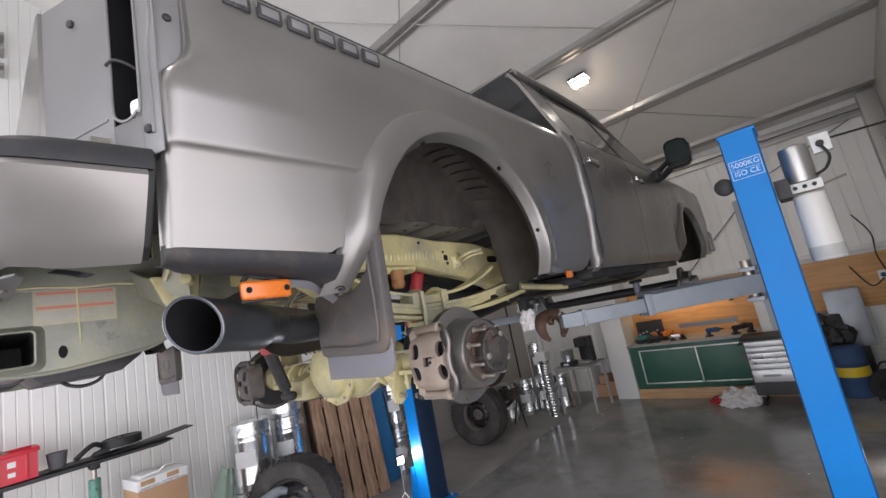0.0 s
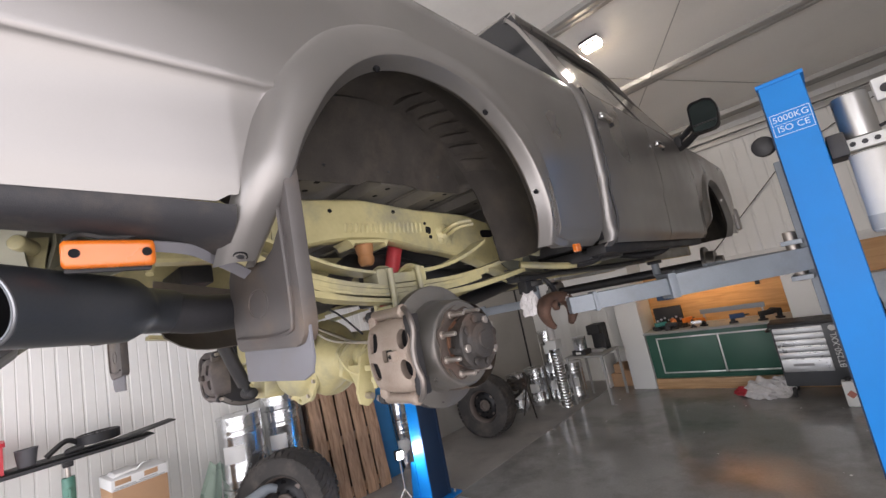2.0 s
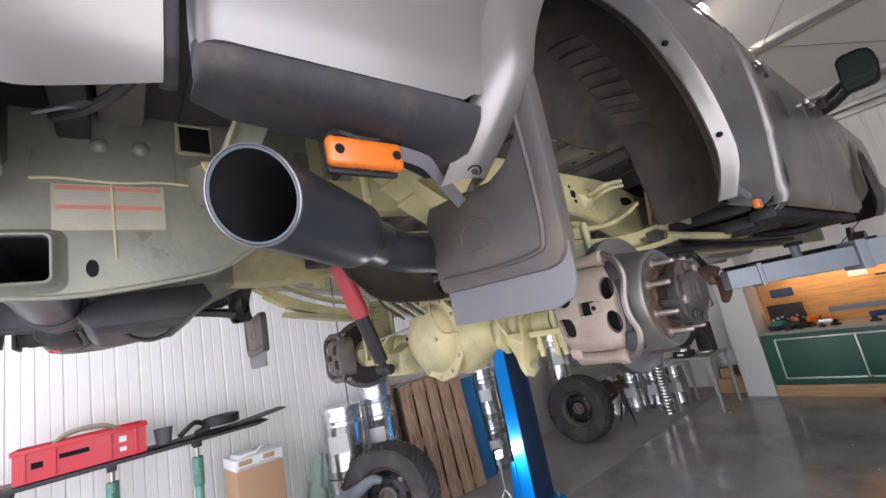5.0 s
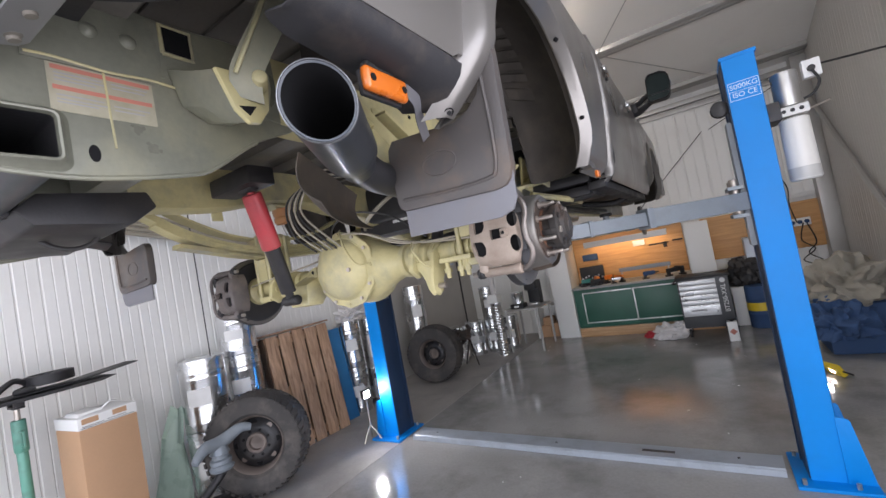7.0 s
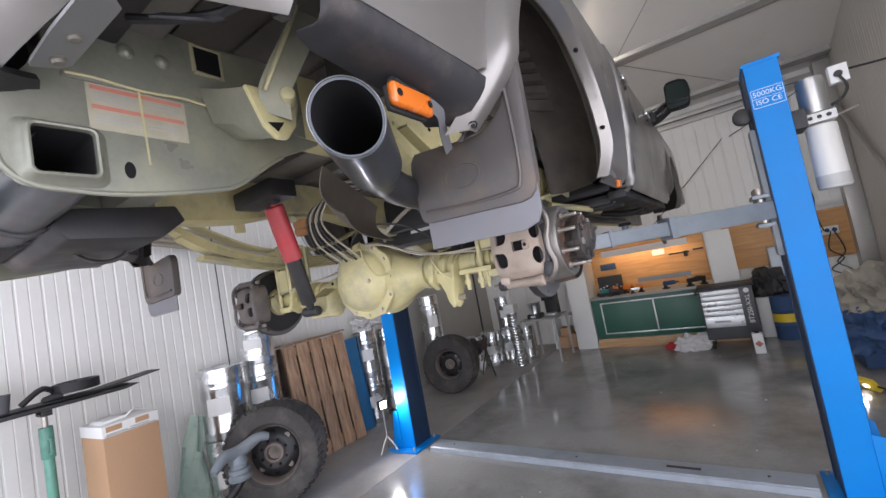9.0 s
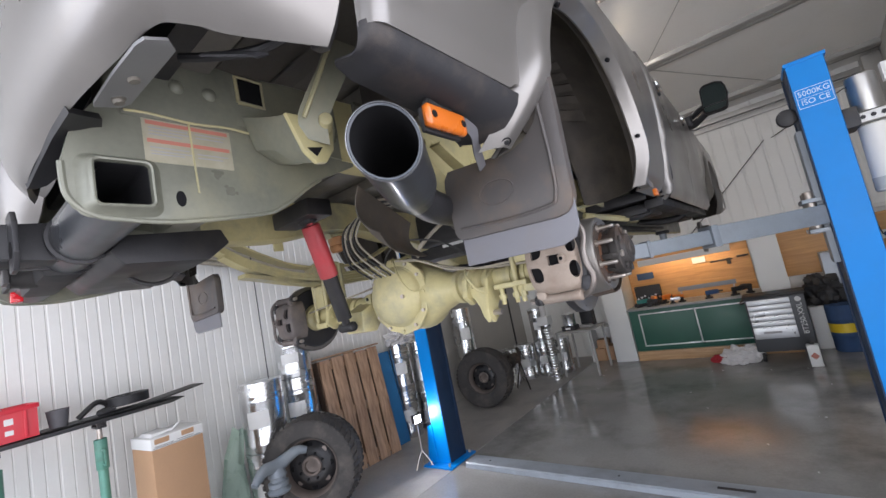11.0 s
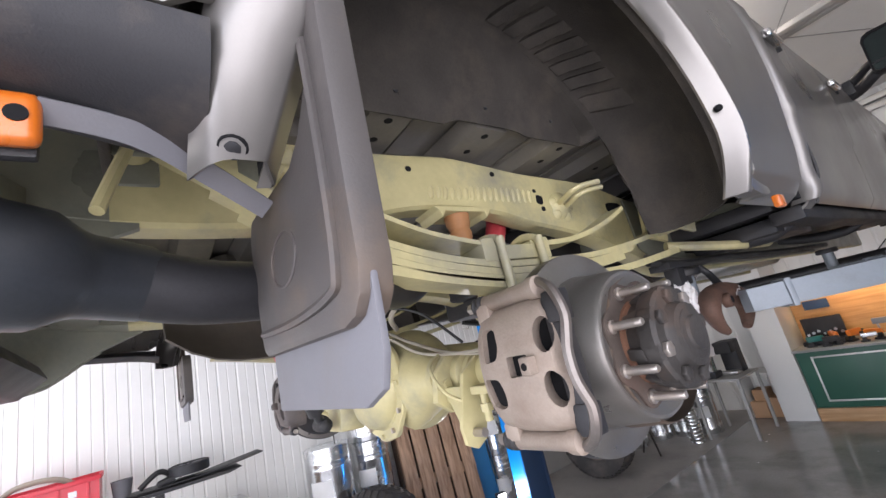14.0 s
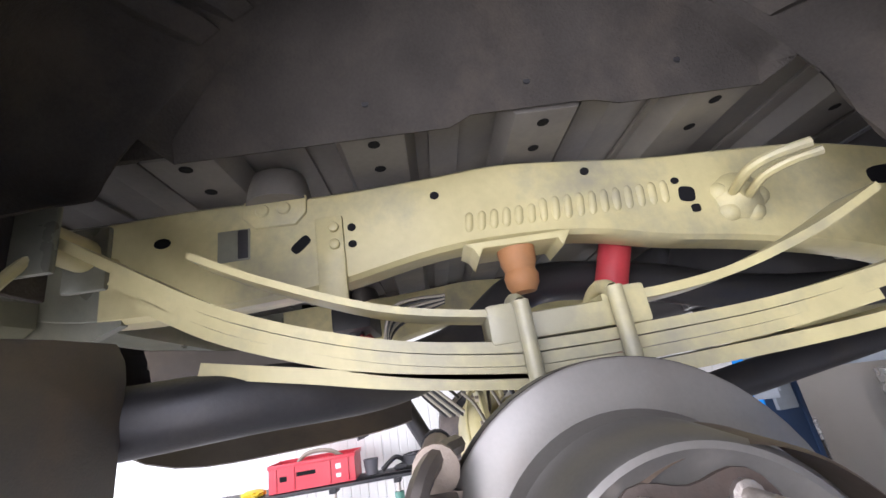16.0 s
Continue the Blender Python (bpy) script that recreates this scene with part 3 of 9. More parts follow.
# ---- the pickup truck on the lift ----
truck = thing("pickup_truck", (0, 1.8, 1.95), "silver-grey crew cab pickup raised on the lift, rear wheels off", "pickup truck")
AY, AZ = 0.155, 1.815          # rear axle
SIDE = [(2.08, 0.86), (2.115, 0.915), (2.16, 0.945), (2.25, 0.958), (2.31, 0.9595), (2.37, 0.9615), (2.405, 0.965), (2.425, 0.971), (2.4325, 0.9785), (2.4365, 0.9835), (2.442, 0.985), (2.55, 0.988), (2.72, 0.985), (2.85, 0.972), (2.90, 0.955), (2.918, 0.93)]
SIDE_F = [(2.08, 0.86), (2.115, 0.915), (2.16, 0.945), (2.25, 0.962), (2.36, 0.973), (2.45, 0.981), (2.55, 0.986), (2.72, 0.985), (2.85, 0.972), (2.90, 0.955), (2.918, 0.93)]


CABSIDE = [(2.05, 0.86), (2.085, 0.915), (2.13, 0.945), (2.25, 0.955), (2.40, 0.96), (2.425, 0.972), (2.55, 0.98), (2.75, 0.975), (2.88, 0.965), (2.95, 0.94)]


def draw_in(y, z):
    """How far the lower side draws in towards the rear corner."""
    return max(0.0, min(1.0, (-0.50 - y) / 0.40)) * interp([(2.0, 0.034), (2.24, 0.034), (2.35, 0.022), (2.43, 0.010), (2.55, 0.0), (3.0, 0.0)], z)


def bed_x(y, z):
    """The bed side: creased behind the wheel, plain ahead of it, rounded at its rear edge."""
    w = max(0.0, min(1.0, (y - 0.15) / 0.5))
    x = interp(SIDE, z) * (1 - w) + interp(SIDE_F, z) * w
    back = max(0.0, min(1.0, (-0.870 - y) / 0.035))
    return x - 0.032 * (1 - math.sqrt(1 - back * back)) - draw_in(y, z)


def bed_rear(z):
    """Where the outer panel ends behind: it steps forward round the tail lamp pocket."""
    return interp([(2.0, -0.905), (2.565, -0.905), (2.60, -0.897), (2.655, -0.853), (2.69, -0.845), (3.0, -0.845)], z)
ARCH_IN = spline([(-0.455, 2.10, 0), (-0.43, 2.19, 0), (-0.398, 2.28, 0), (-0.36, 2.358, 0), (-0.28, 2.475, 0), (-0.185, 2.563, 0), (-0.065, 2.622, 0), (0.09, 2.645, 0), (0.28, 2.617, 0), (0.45, 2.515, 0), (0.553, 2.38, 0), (0.602, 2.21, 0), (0.635, 2.09, 0)], 5)
ARCH_OUT = spline([(-0.518, 2.10, 0), (-0.512, 2.18, 0), (-0.482, 2.30, 0), (-0.445, 2.40, 0), (-0.36, 2.53, 0), (-0.25, 2.635, 0), (-0.10, 2.705, 0), (0.09, 2.735, 0), (0.33, 2.70, 0), (0.55, 2.58, 0), (0.68, 2.41, 0), (0.735, 2.23, 0), (0.765, 2.09, 0)], 5)
FRONT_Y = 4.06 * 0.955          # wheelbase ahead of the rear axle


def arch_z(y, curve, shift=0.0):
    for p, q in zip(curve, curve[1:]):
        if min(p.x, q.x) - 1e-9 <= y - shift <= max(p.x, q.x) + 1e-9:
            return p.y + (q.y - p.y) * ((y - shift - p.x) / (q.x - p.x) if abs(q.x - p.x) > 1e-9 else 0)
    return -1.0


def side_panel(bm, s, ys, zlo, zhi, levels, prof, thick=0.008):
    rows = []
    for y in ys:
        a, b = zlo(y), zhi(y)
        rows.append([Vector((s * interp(prof, min(max(z, a), b)), y, min(max(z, a), b))) for z in levels])
    grid(bm, rows)
    return thicken(bm, thick)


LV = sorted({round(2.06 + 0.03 * k, 3) for k in range(30)} | {2.578, 2.59, 2.61, 2.625, 2.64, 2.66, 2.675} | {z for z, x in SIDE})


def bed_side(s):
    ys = sorted({round(-0.87 + 0.03 * k, 3) for k in range(68)} | {round(p.x, 4) for p in ARCH_OUT} | {-0.905, -0.902, -0.896, -0.888, -0.879, -0.854, -0.847, 1.165})

    def zlo(y):
        z = arch_z(y, ARCH_OUT)
        if z > 0:
            return max(z - 0.012, 2.212 if y < 0 else 2.09)
        return 2.222 - 0.025 * (y + 0.9) / 0.4 if y < 0 else 2.09
    rows = []
    for y in ys:
        a = zlo(y)
        row = []
        for z in LV:
            z = max(z, a)
            q = max(y, bed_rear(z))
            back = max(0.0, min(1.0, (bed_rear(z) + 0.035 - q) / 0.035))
            row.append(Vector((s * (bed_x(max(q, -0.87), min(z, 2.918)) - 0.030 * (1 - math.sqrt(1 - back * back))), q, min(z, 2.918))))
        rows.append(row)
    return thicken(grid(B(), rows), 0.008)


def flare(bm, s, shift=0.0):
    """The lip round a wheel arch: raised behind the wheel, running smoothly out of the panel ahead of it, turned in as a flange all round."""
    rows = []
    for a, b in zip(ARCH_OUT, ARCH_IN):
        y0, z0, y1, z1 = a.x + shift, a.y, b.x + shift, b.y
        xb = interp(CABSIDE, max(z0, 2.25)) if shift else bed_x(y0, max(z0, 2.25))
        tuck = max(0.0, (2.275 - 0.5 * (z0 + z1)) / 0.175) ** 1.7 * (0.125 if y0 < shift + 0.1 else 0.05)
        f = lambda u, x: Vector((s * (x - tuck), y0 + (y1 - y0) * u, z0 + (z1 - z0) * u))
        run = math.hypot(y1 - y0, z1 - z0)
        g = lambda d, x: f(1.0 + d / run, x)
        soft = max(0.0, min(1.0, (a.x + 0.30) / 0.35))
        h = lambda k, u: xb + (1.002 - xb) * (k * (1 - soft) + u * u * (3 - 2 * u) * soft)
        rows.append([f(-0.06, xb - 0.006), f(0.0, h(0.08, 0.0)), f(0.10, h(0.42, 0.10)), f(0.2, h(0.68, 0.2)), f(0.35, h(0.90, 0.35)), f(0.5, h(1.0, 0.5)), f(0.75, h(1.0, 0.75)), f(0.93, 1.002), f(0.985, 1.0), g(0.002, 0.994), g(0.007, 0.980), g(0.013, 0.965), g(0.018, 0.952), g(0.016, 0.946), g(0.0, 0.944)])
    grid(bm, rows)
    return thicken(bm, 0.004)


WELL_Y, WELL_Z, WELL_R = 0.10, 2.10, 0.68
# across the lining: x and how far it has swelled out from the arch to the full radius
WELL = [(0.95, 0.0), (0.925, 0.03), (0.905, 0.22), (0.88, 0.44), (0.845, 0.66), (0.80, 0.86), (0.76, 0.96), (0.72, 1.0), (0.695, 0.985), (0.675, 0.93), (0.660, 0.84), (0.650, 0.70), (0.645, 0.52)]


def well_point(s, shift, ang, x, k, lift=0.0):
    """A point of the lining at an angle round the wheel, x and swell k, lifted into the well."""
    c, d = math.cos(ang), math.sin(ang)
    r0 = arch_radius(ang)
    r = r0 + (WELL_R - r0) * k
    p = Vector((x, WELL_Y + r * c, WELL_Z + r * d))
    p += Vector((0.75, -0.66 * c, -0.66 * d)) * lift
    return Vector((s * p.x, p.y + shift, p.z))


def arch_radius(ang):
    best = min(ARCH_IN, key=lambda p: abs(math.atan2(p.y - WELL_Z, p.x - WELL_Y) - ang))
    return math.hypot(best.x - WELL_Y, best.y - WELL_Z)


def well_wall_x(z):
    return 0.588 + (z - 2.43) * 0.30


def liner(s, shift=0.0):
    """The wheel arch lining: a band that swells out behind the arch, rounds over and falls as a wall beside the frame."""
    rows = []
    for b in ARCH_IN:
        if b.x < WELL_Y and b.y < 2.14:
            continue
        # behind the wheel the lining narrows to a strip above the flap
        full = max(0.0, min(1.0, (b.y - 2.20) / 0.10)) if b.x < WELL_Y else 1.0
        ang = math.atan2(b.y - WELL_Z, b.x - WELL_Y)
        r0 = math.hypot(b.x - WELL_Y, b.y - WELL_Z)
        tuck = max(0.0, (2.275 - b.y) / 0.175) ** 1.7 * (0.095 if b.x < WELL_Y else 0.03)
        row = []
        for x, k in WELL:
            x = 0.95 - (0.95 - x) * (0.3 + 0.7 * full)
            r = r0 + (WELL_R - r0) * k * full
            n = 0.0025 * noise.noise(Vector((x * 9, ang * 6, shift)))
            row.append(Vector((s * (x - tuck * max(0.0, (x - 0.645) / 0.305)), shift + WELL_Y + r * math.cos(ang), WELL_Z + r * math.sin(ang) + n)))
        last = row[-1]
        low = interp([(-0.6, 2.412), (0.06, 2.412), (0.075, 2.428), (0.30, 2.428), (0.315, 2.416), (0.8, 2.416)], last.y - shift)
        for q in (0.06, 0.15, 0.3, 0.5, 0.75, 1.0):
            z = max(last.z + (low - last.z) * q, low) if last.z > low + 0.03 else last.z
            row.append(Vector((s * (well_wall_x(z) if last.z > low + 0.03 else abs(last.x)), last.y, z + (0.003 * noise.noise(Vector((last.y * 12, z * 12, 3))) if q < 1 else 0))))
        rows.append(row)
    return thicken(grid(B(), rows), 0.004)


def liner_rib(s, inner, wide, lift, outer=-5.5, cols=(11, 10, 9, 8, 7, 6)):
    """A pressed ledge across the rounded shoulder of the lining; inner: its angle in degrees at the frame side."""
    rows = []
    for q, c in enumerate(cols):
        x, k = WELL[c]
        a = inner + outer * q / (len(cols) - 1)
        end = 0.3 if q in (0, len(cols) - 1) else 1.0
        rows.append([well_point(s, 0, radians(a + da), x, k, lf * end) for da, lf in ((-wide, -0.003), (-wide * 0.86, lift), (wide * 0.7, lift * 0.9), (wide, -0.003))])
    return grid(B(), rows)


for s in (1, -1):
    part("bed_side", bed_side(s), M_SILVER, truck, "silver-grey painted bed side panel with a crease")
    part("wheel_arch_flare", flare(B(), s), M_SILVER, truck, "silver wheel arch flare")
    lin = part("wheel_liner", liner(s), M_LINER, truck, "dusty black felt wheel arch liner")
    for a in (49, 54.5, 60, 65.5, 71, 76.5):
        part("pressed_rib", liner_rib(s, a, 2.15, 0.030), M_LINER, lin)
    part("pressed_panel", liner_rib(s, 41.5, 3.2, 0.022), M_LINER, lin)
    for a in (112, 118, 124, 130):
        part("pressed_rib", liner_rib(s, a, 2.3, 0.030, 5.0), M_LINER, lin)
    for cy, cz in ((-0.082, 2.466), (0.455, 2.474), (0.19, 2.470)):
        part("liner_nut", lathe(B(), (s * (well_wall_x(cz) - 0.002), cy, cz), (s, 0, 0), [(-0.004, 0.016), (0.002, 0.014), (0.003, 0.007), (0.007, 0.006)], 10), M_DARKSTEEL, lin)
    foot = [(0.648, 2.128), (0.640, 2.112), (0.655, 2.092), (0.69, 2.083), (0.735, 2.082), (0.768, 2.088), (0.762, 2.105), (0.725, 2.112), (0.685, 2.122), (0.668, 2.14), (0.662, 2.17), (0.652, 2.165)]
    part("flare_foot", prism(B(), foot, 0, min(s * 0.905, s * 0.952), max(s * 0.905, s * 0.952), 0.003), M_SILVER, truck, "turned-in silver foot of the arch flare")
    part("well_rear_plate", box(B(), (min(s * 0.56, s * 0.92), -0.60, 2.22), (max(s * 0.56, s * 0.92), -0.588, 2.62), 0.003), M_LINER, truck)
    part("well_side_plate", box(B(), (min(s * 0.572, s * 0.584), -0.60, 2.43), (max(s * 0.572, s * 0.584), -0.30, 2.66), 0.003), M_LINER, truck)
    # black trim below the bed side, rolling under
    bm = B()
    rows = []
    for px, py, inn in ((0.885, -0.9085, 0.835), (0.897, -0.9065, 0.832), (0.908, -0.899, 0.826), (0.914, -0.887, 0.82)):
        rows.append([Vector((s * x, py + dy, z)) for x, dy, z in ((px, 0, 2.230), (px, 0, 2.216), (px - 0.10 * (px - inn), 0.001, 2.203), (px - 0.3 * (px - inn), 0.003, 2.194), (px - 0.55 * (px - inn), 0.004, 2.191), (px - 0.75 * (px - inn), 0.004, 2.194), (inn - 0.02, 0.006, 2.204))])
    for k in range(1, 15):
        y = -0.885 + k * 0.027
        top = 2.230 - 0.037 * k / 14
        g = 1.0 + 0.45 * (k / 14) ** 5
        w = 0.03 * (k / 14) ** 2.5
        rows.append([Vector((s * (x - w * q - draw_in(y, z) * max(0.0, (x - 0.80) / 0.15)), y, z)) for x, z, q in ((0.950, top, 0), (0.951, top - 0.015 * g, 0.3), (0.945, top - 0.028 * g, 0.7), (0.93, top - 0.040 * g, 1), (0.90, top - 0.046 * g, 1), (0.86, top - 0.048 * g, 1), (0.80, top - 0.035 * g, 1))])
    grid(bm, rows)
    part("rear_flange", grid(B(), [[Vector((s * (x - draw_in(-0.905, z)), y, z)) for z in (2.222, 2.26, 2.32, 2.38, 2.43)] for x, y in ((0.936, -0.902), (0.929, -0.9045), (0.923, -0.907), (0.921, -0.909), (0.919, -0.900))]), M_SILVER, truck)
    part("lower_trim", thicken(bm, 0.004), M_TRIM, truck, "dusty black lower bed trim")
    fb = part("foot_recess", lathe(B(), (s * 0.884, -0.488, 2.106), (s * 0.4, -0.25, -0.85), [(-0.012, 0.0145), (-0.003, 0.014), (-0.002, 0.012), (-0.004, 0.0115)], 16), M_NEAR_BLACK, truck)
    part("foot_bolt", lathe(B(), (s * 0.884, -0.488, 2.106), (s * 0.4, -0.25, -0.85), [(-0.004, 0.008), (-0.001, 0.008), (0.0, 0.005), (0.0005, 0.0)], 8), M_DARKSTEEL, fb)
    # push pins in the turned-in flange of the arch
    for bx, by, bz in ((0.962, -0.115, 2.592), (0.972, 0.344, 2.563), (0.970, 0.565, 2.29)):
        d = Vector((0.35 * s, WELL_Y - by, WELL_Z - bz)).normalized()
        part("flare_bolt", lathe(B(), (s * bx, by, bz), d, [(0.004, 0.0085), (0.015, 0.0085), (0.0175, 0.006), (0.018, 0.0)], 12), M_NEAR_BLACK, truck)
    # rounded rear corner of the cab, facing back across the gap, stepping forward below the waist
    edge = [(2.095, -0.010, 0.022), (2.12, 0.002, 0.032), (2.145, 0.006, 0.036), (2.17, 0.003, 0.032), (2.20, 0.0, 0.022), (2.30, 0.0, 0.020), (2.375, 0.0, 0.018), (2.40, 0.008, 0.004), (2.43, 0.004, 0.0), (2.55, 0.0, 0.0), (2.70, 0.0, 0.0), (2.82, 0.0, 0.0), (2.90, -0.004, 0.0), (2.93, -0.012, 0.0)]
    rows = []
    for z, dx, dy in edge:
        xo, y = interp(SIDE_F, min(max(z, 2.17), 2.90)) + dx, 1.205 + dy
        rows.append([Vector((s * (xo + a), y + b, z)) for a, b in ((-0.06, 0.002), (-0.02, 0.0), (-0.004, 0.002), (0.008, 0.008), (0.015, 0.018), (0.017, 0.028), (0.014, 0.035), (0.002, 0.037), (-0.03, 0.037))])
    part("cab_corner_edge", thicken(grid(B(), rows), 0.004), M_SILVER, truck, "bright rounded rear corner of the cab")
    # black filler added behind the cab gap, standing for its shade
    part("cab_gap_shade", box(B(), (min(s * 0.88, s * 0.91), 1.17, 2.11), (max(s * 0.88, s * 0.91), 1.236, 2.90)), M_NEAR_BLACK, truck)
    # bed rail top and inner wall
    bm = B()
    box(bm, (min(s * 0.82, s * 0.935), -0.90, 2.905), (max(s * 0.82, s * 0.935), 1.19, 2.93), 0.008)
    part("bed_rail_cap", bm, M_BLACK, truck)
    bm = B()
    box(bm, (min(s * 0.815, s * 0.83), -0.90, 2.80), (max(s * 0.815, s * 0.83), 1.19, 2.91))
    part("bed_inner_wall", bm, M_SILVER_IN, truck)
    # rear corner of the bed: slanted pocket with the empty tail lamp slot
    P0, P1 = Vector((s * 0.962, -0.907, 0)), Vector((s * 0.62, -1.05, 0))
    dd = (P1 - P0).normalized()
    ang = math.atan2(dd.y, dd.x)
    pm = Matrix.Translation(P0) @ Matrix.Rotation(ang, 4, 'Z')
    L = (P1 - P0).length
    bm = B()
    f = s
    for a, b, za, zb in ((0.0, 0.055, 2.415, 2.90), (0.055, 0.140, 2.415, 2.513), (0.055, 0.140, 2.86, 2.90), (0.140, L, 2.415, 2.90)):
        box(bm, (a, -0.004, za), (b, 0.0, zb), 0.0015, pm)
    endp = part("bed_end_panel", bm, M_SILVER_IN, truck, "bare silver bed end panel with an empty tail lamp slot")
    fl = box(B(), (min(s * 0.928, s * 0.946), -0.904, 2.575), (max(s * 0.928, s * 0.946), -0.842, 2.90), 0.004)
    part("pocket_flange", fl, M_SILVER_IN, endp)
    part("pocket_rim", tube(B(), [(s * 0.956, -0.904, 2.50), (s * 0.956, -0.903, 2.572), (s * 0.952, -0.890, 2.605), (s * 0.952, -0.858, 2.645), (s * 0.952, -0.846, 2.69), (s * 0.946, -0.845, 2.88)], 0.0045, 8), M_SILVER, endp)
    for fz in (2.745, 2.86):
        part("panel_bolt", cyl(B(), (s * 0.945, -0.876, fz), (s * 0.953, -0.876, fz), 0.009, seg=12, bevel=0.002), M_BLACK, endp)
    bm = B()
    for a, b, da, db, za, zb in ((0.040, 0.155, 0.100, 0.094, 2.495, 2.895), (0.046, 0.0535, 0.094, 0.005, 2.505, 2.88), (0.1415, 0.149, 0.094, 0.005, 2.505, 2.88), (0.046, 0.149, 0.094, 0.005, 2.500, 2.5045), (0.046, 0.149, 0.094, 0.005, 2.8805, 2.885)):
        y0, y1 = sorted((-da * f, -db * f))
        box(bm, (a, y0, za), (b, y1, zb), 0, pm)
    part("tail_lamp_recess", bm, M_NEAR_BLACK, endp)
    bm = B()
    y0, y1 = sorted((-0.080 * f, -0.060 * f))
    box(bm, (0.075, y0, 2.55), (0.135, y1, 2.66), 0.008, pm)
    part("lamp_bracket", bm, M_DARKSTEEL, endp)
    bm = B()
    sl = [(0.055, 2.86), (0.055, 2.555), (0.068, 2.525), (0.097, 2.513), (0.126, 2.525), (0.139, 2.555), (0.139, 2.66), (0.139, 2.86)]
    tube(bm, [pm @ Vector((a, 0.001 * f, z)) for a, z in sl], 0.0035, 8)
    part("slot_flange", bm, M_SILVER_IN, endp)
    bm = B()
    tube(bm, [pm @ Vector((0.146, 0.006 * f, 2.662)), pm @ Vector((0.125, 0.004 * f, 2.668)), pm @ Vector((0.105, -0.01 * f, 2.66)), pm @ Vector((0.09, -0.03 * f, 2.645))], 0.0035, 8)
    part("lamp_clip", bm, M_BLACK, endp)
    bm = B()
    box(bm, (0.072, -0.03 * f, 2.53), (0.102, -0.008 * f, 2.565), 0.008, pm)
    part("lamp_plug", bm, M_MILK, endp)
    bm = B()
    tube(bm, [pm @ Vector((0.155, 0.001 * f, 2.535)), pm @ Vector((0.28, 0.001 * f, 2.53)), pm @ Vector((L, 0.001 * f, 2.53))], 0.003, 6)
    tube(bm, [pm @ Vector((0.022, 0.001 * f, 2.46)), pm @ Vector((0.024, 0.001 * f, 2.66)), pm @ Vector((0.012, 0.001 * f, 2.74)), pm @ Vector((0.012, 0.001 * f, 2.89))], 0.004, 6)
    part("pressed_line", bm, M_SILVER_IN, endp)
    for a, bz in ((0.034, 2.472), (0.345, 2.47), (0.26, 2.82)):
        c = pm @ Vector((a, 0.0, bz))
        n = (pm.to_3x3() @ Vector((0, f, 0)))
        part("panel_bolt", cyl(B(), c, c + n * 0.008, 0.010, seg=12, bevel=0.002), M_BLACK, endp)

# bed floor with cross members, front wall and tailgate
floor_pan = part("bed_floor", box(B(), (-0.58, -0.88, 2.475), (0.58, 1.17, 2.49)), M_UNDER, truck, "bed floor underside")
part("bed_floor_front", box(B(), (-0.82, 0.80, 2.476), (0.82, 1.168, 2.491)), M_UNDER, truck)
part("bed_sill", box(B(), (-0.80, -1.0, 2.36), (0.80, -0.93, 2.47), 0.006), M_UNDER, truck, "dusty grey rear bed sill")
part("bed_floor_rear", box(B(), (-0.82, -1.0, 2.476), (0.82, -0.56, 2.491)), M_UNDER, truck)
for k in range(14):
    bm = B()
    box(bm, (-0.575, -0.85 + k * 0.145, 2.466), (0.575, -0.79 + k * 0.145, 2.4745), 0.002)
    part("floor_rib", bm, M_UNDER, floor_pan)
for cy in (-0.40, -0.08, 0.222, 0.545, 0.86):
    bm = B()
    prism(bm, [(cy - 0.075, 2.468), (cy - 0.055, 2.425), (cy + 0.055, 2.425), (cy + 0.075, 2.468)], 0, -0.578, 0.578, 0.003)
    xm = part("cross_member", bm, M_UNDER, truck, "dusty grey bed cross member")
    for hx in (-0.545, 0.545, 0.462):
        part("member_hole", lathe(B(), (hx, cy, 2.4246), (0, 0, -1), [(0, 0.011), (0.0006, 0.011)], 12), M_NEAR_BLACK, xm)
bm = B()
box(bm, (-0.82, 1.17, 2.47), (0.82, 1.195, 2.91), 0.006)
part("bed_front_wall", bm, M_SILVER_IN, truck)
bm = B()
box(bm, (-0.62, -1.06, 2.43), (0.615, -1.0, 2.91), 0.012)
part("tailgate", bm, M_SILVER, truck, "silver tailgate")


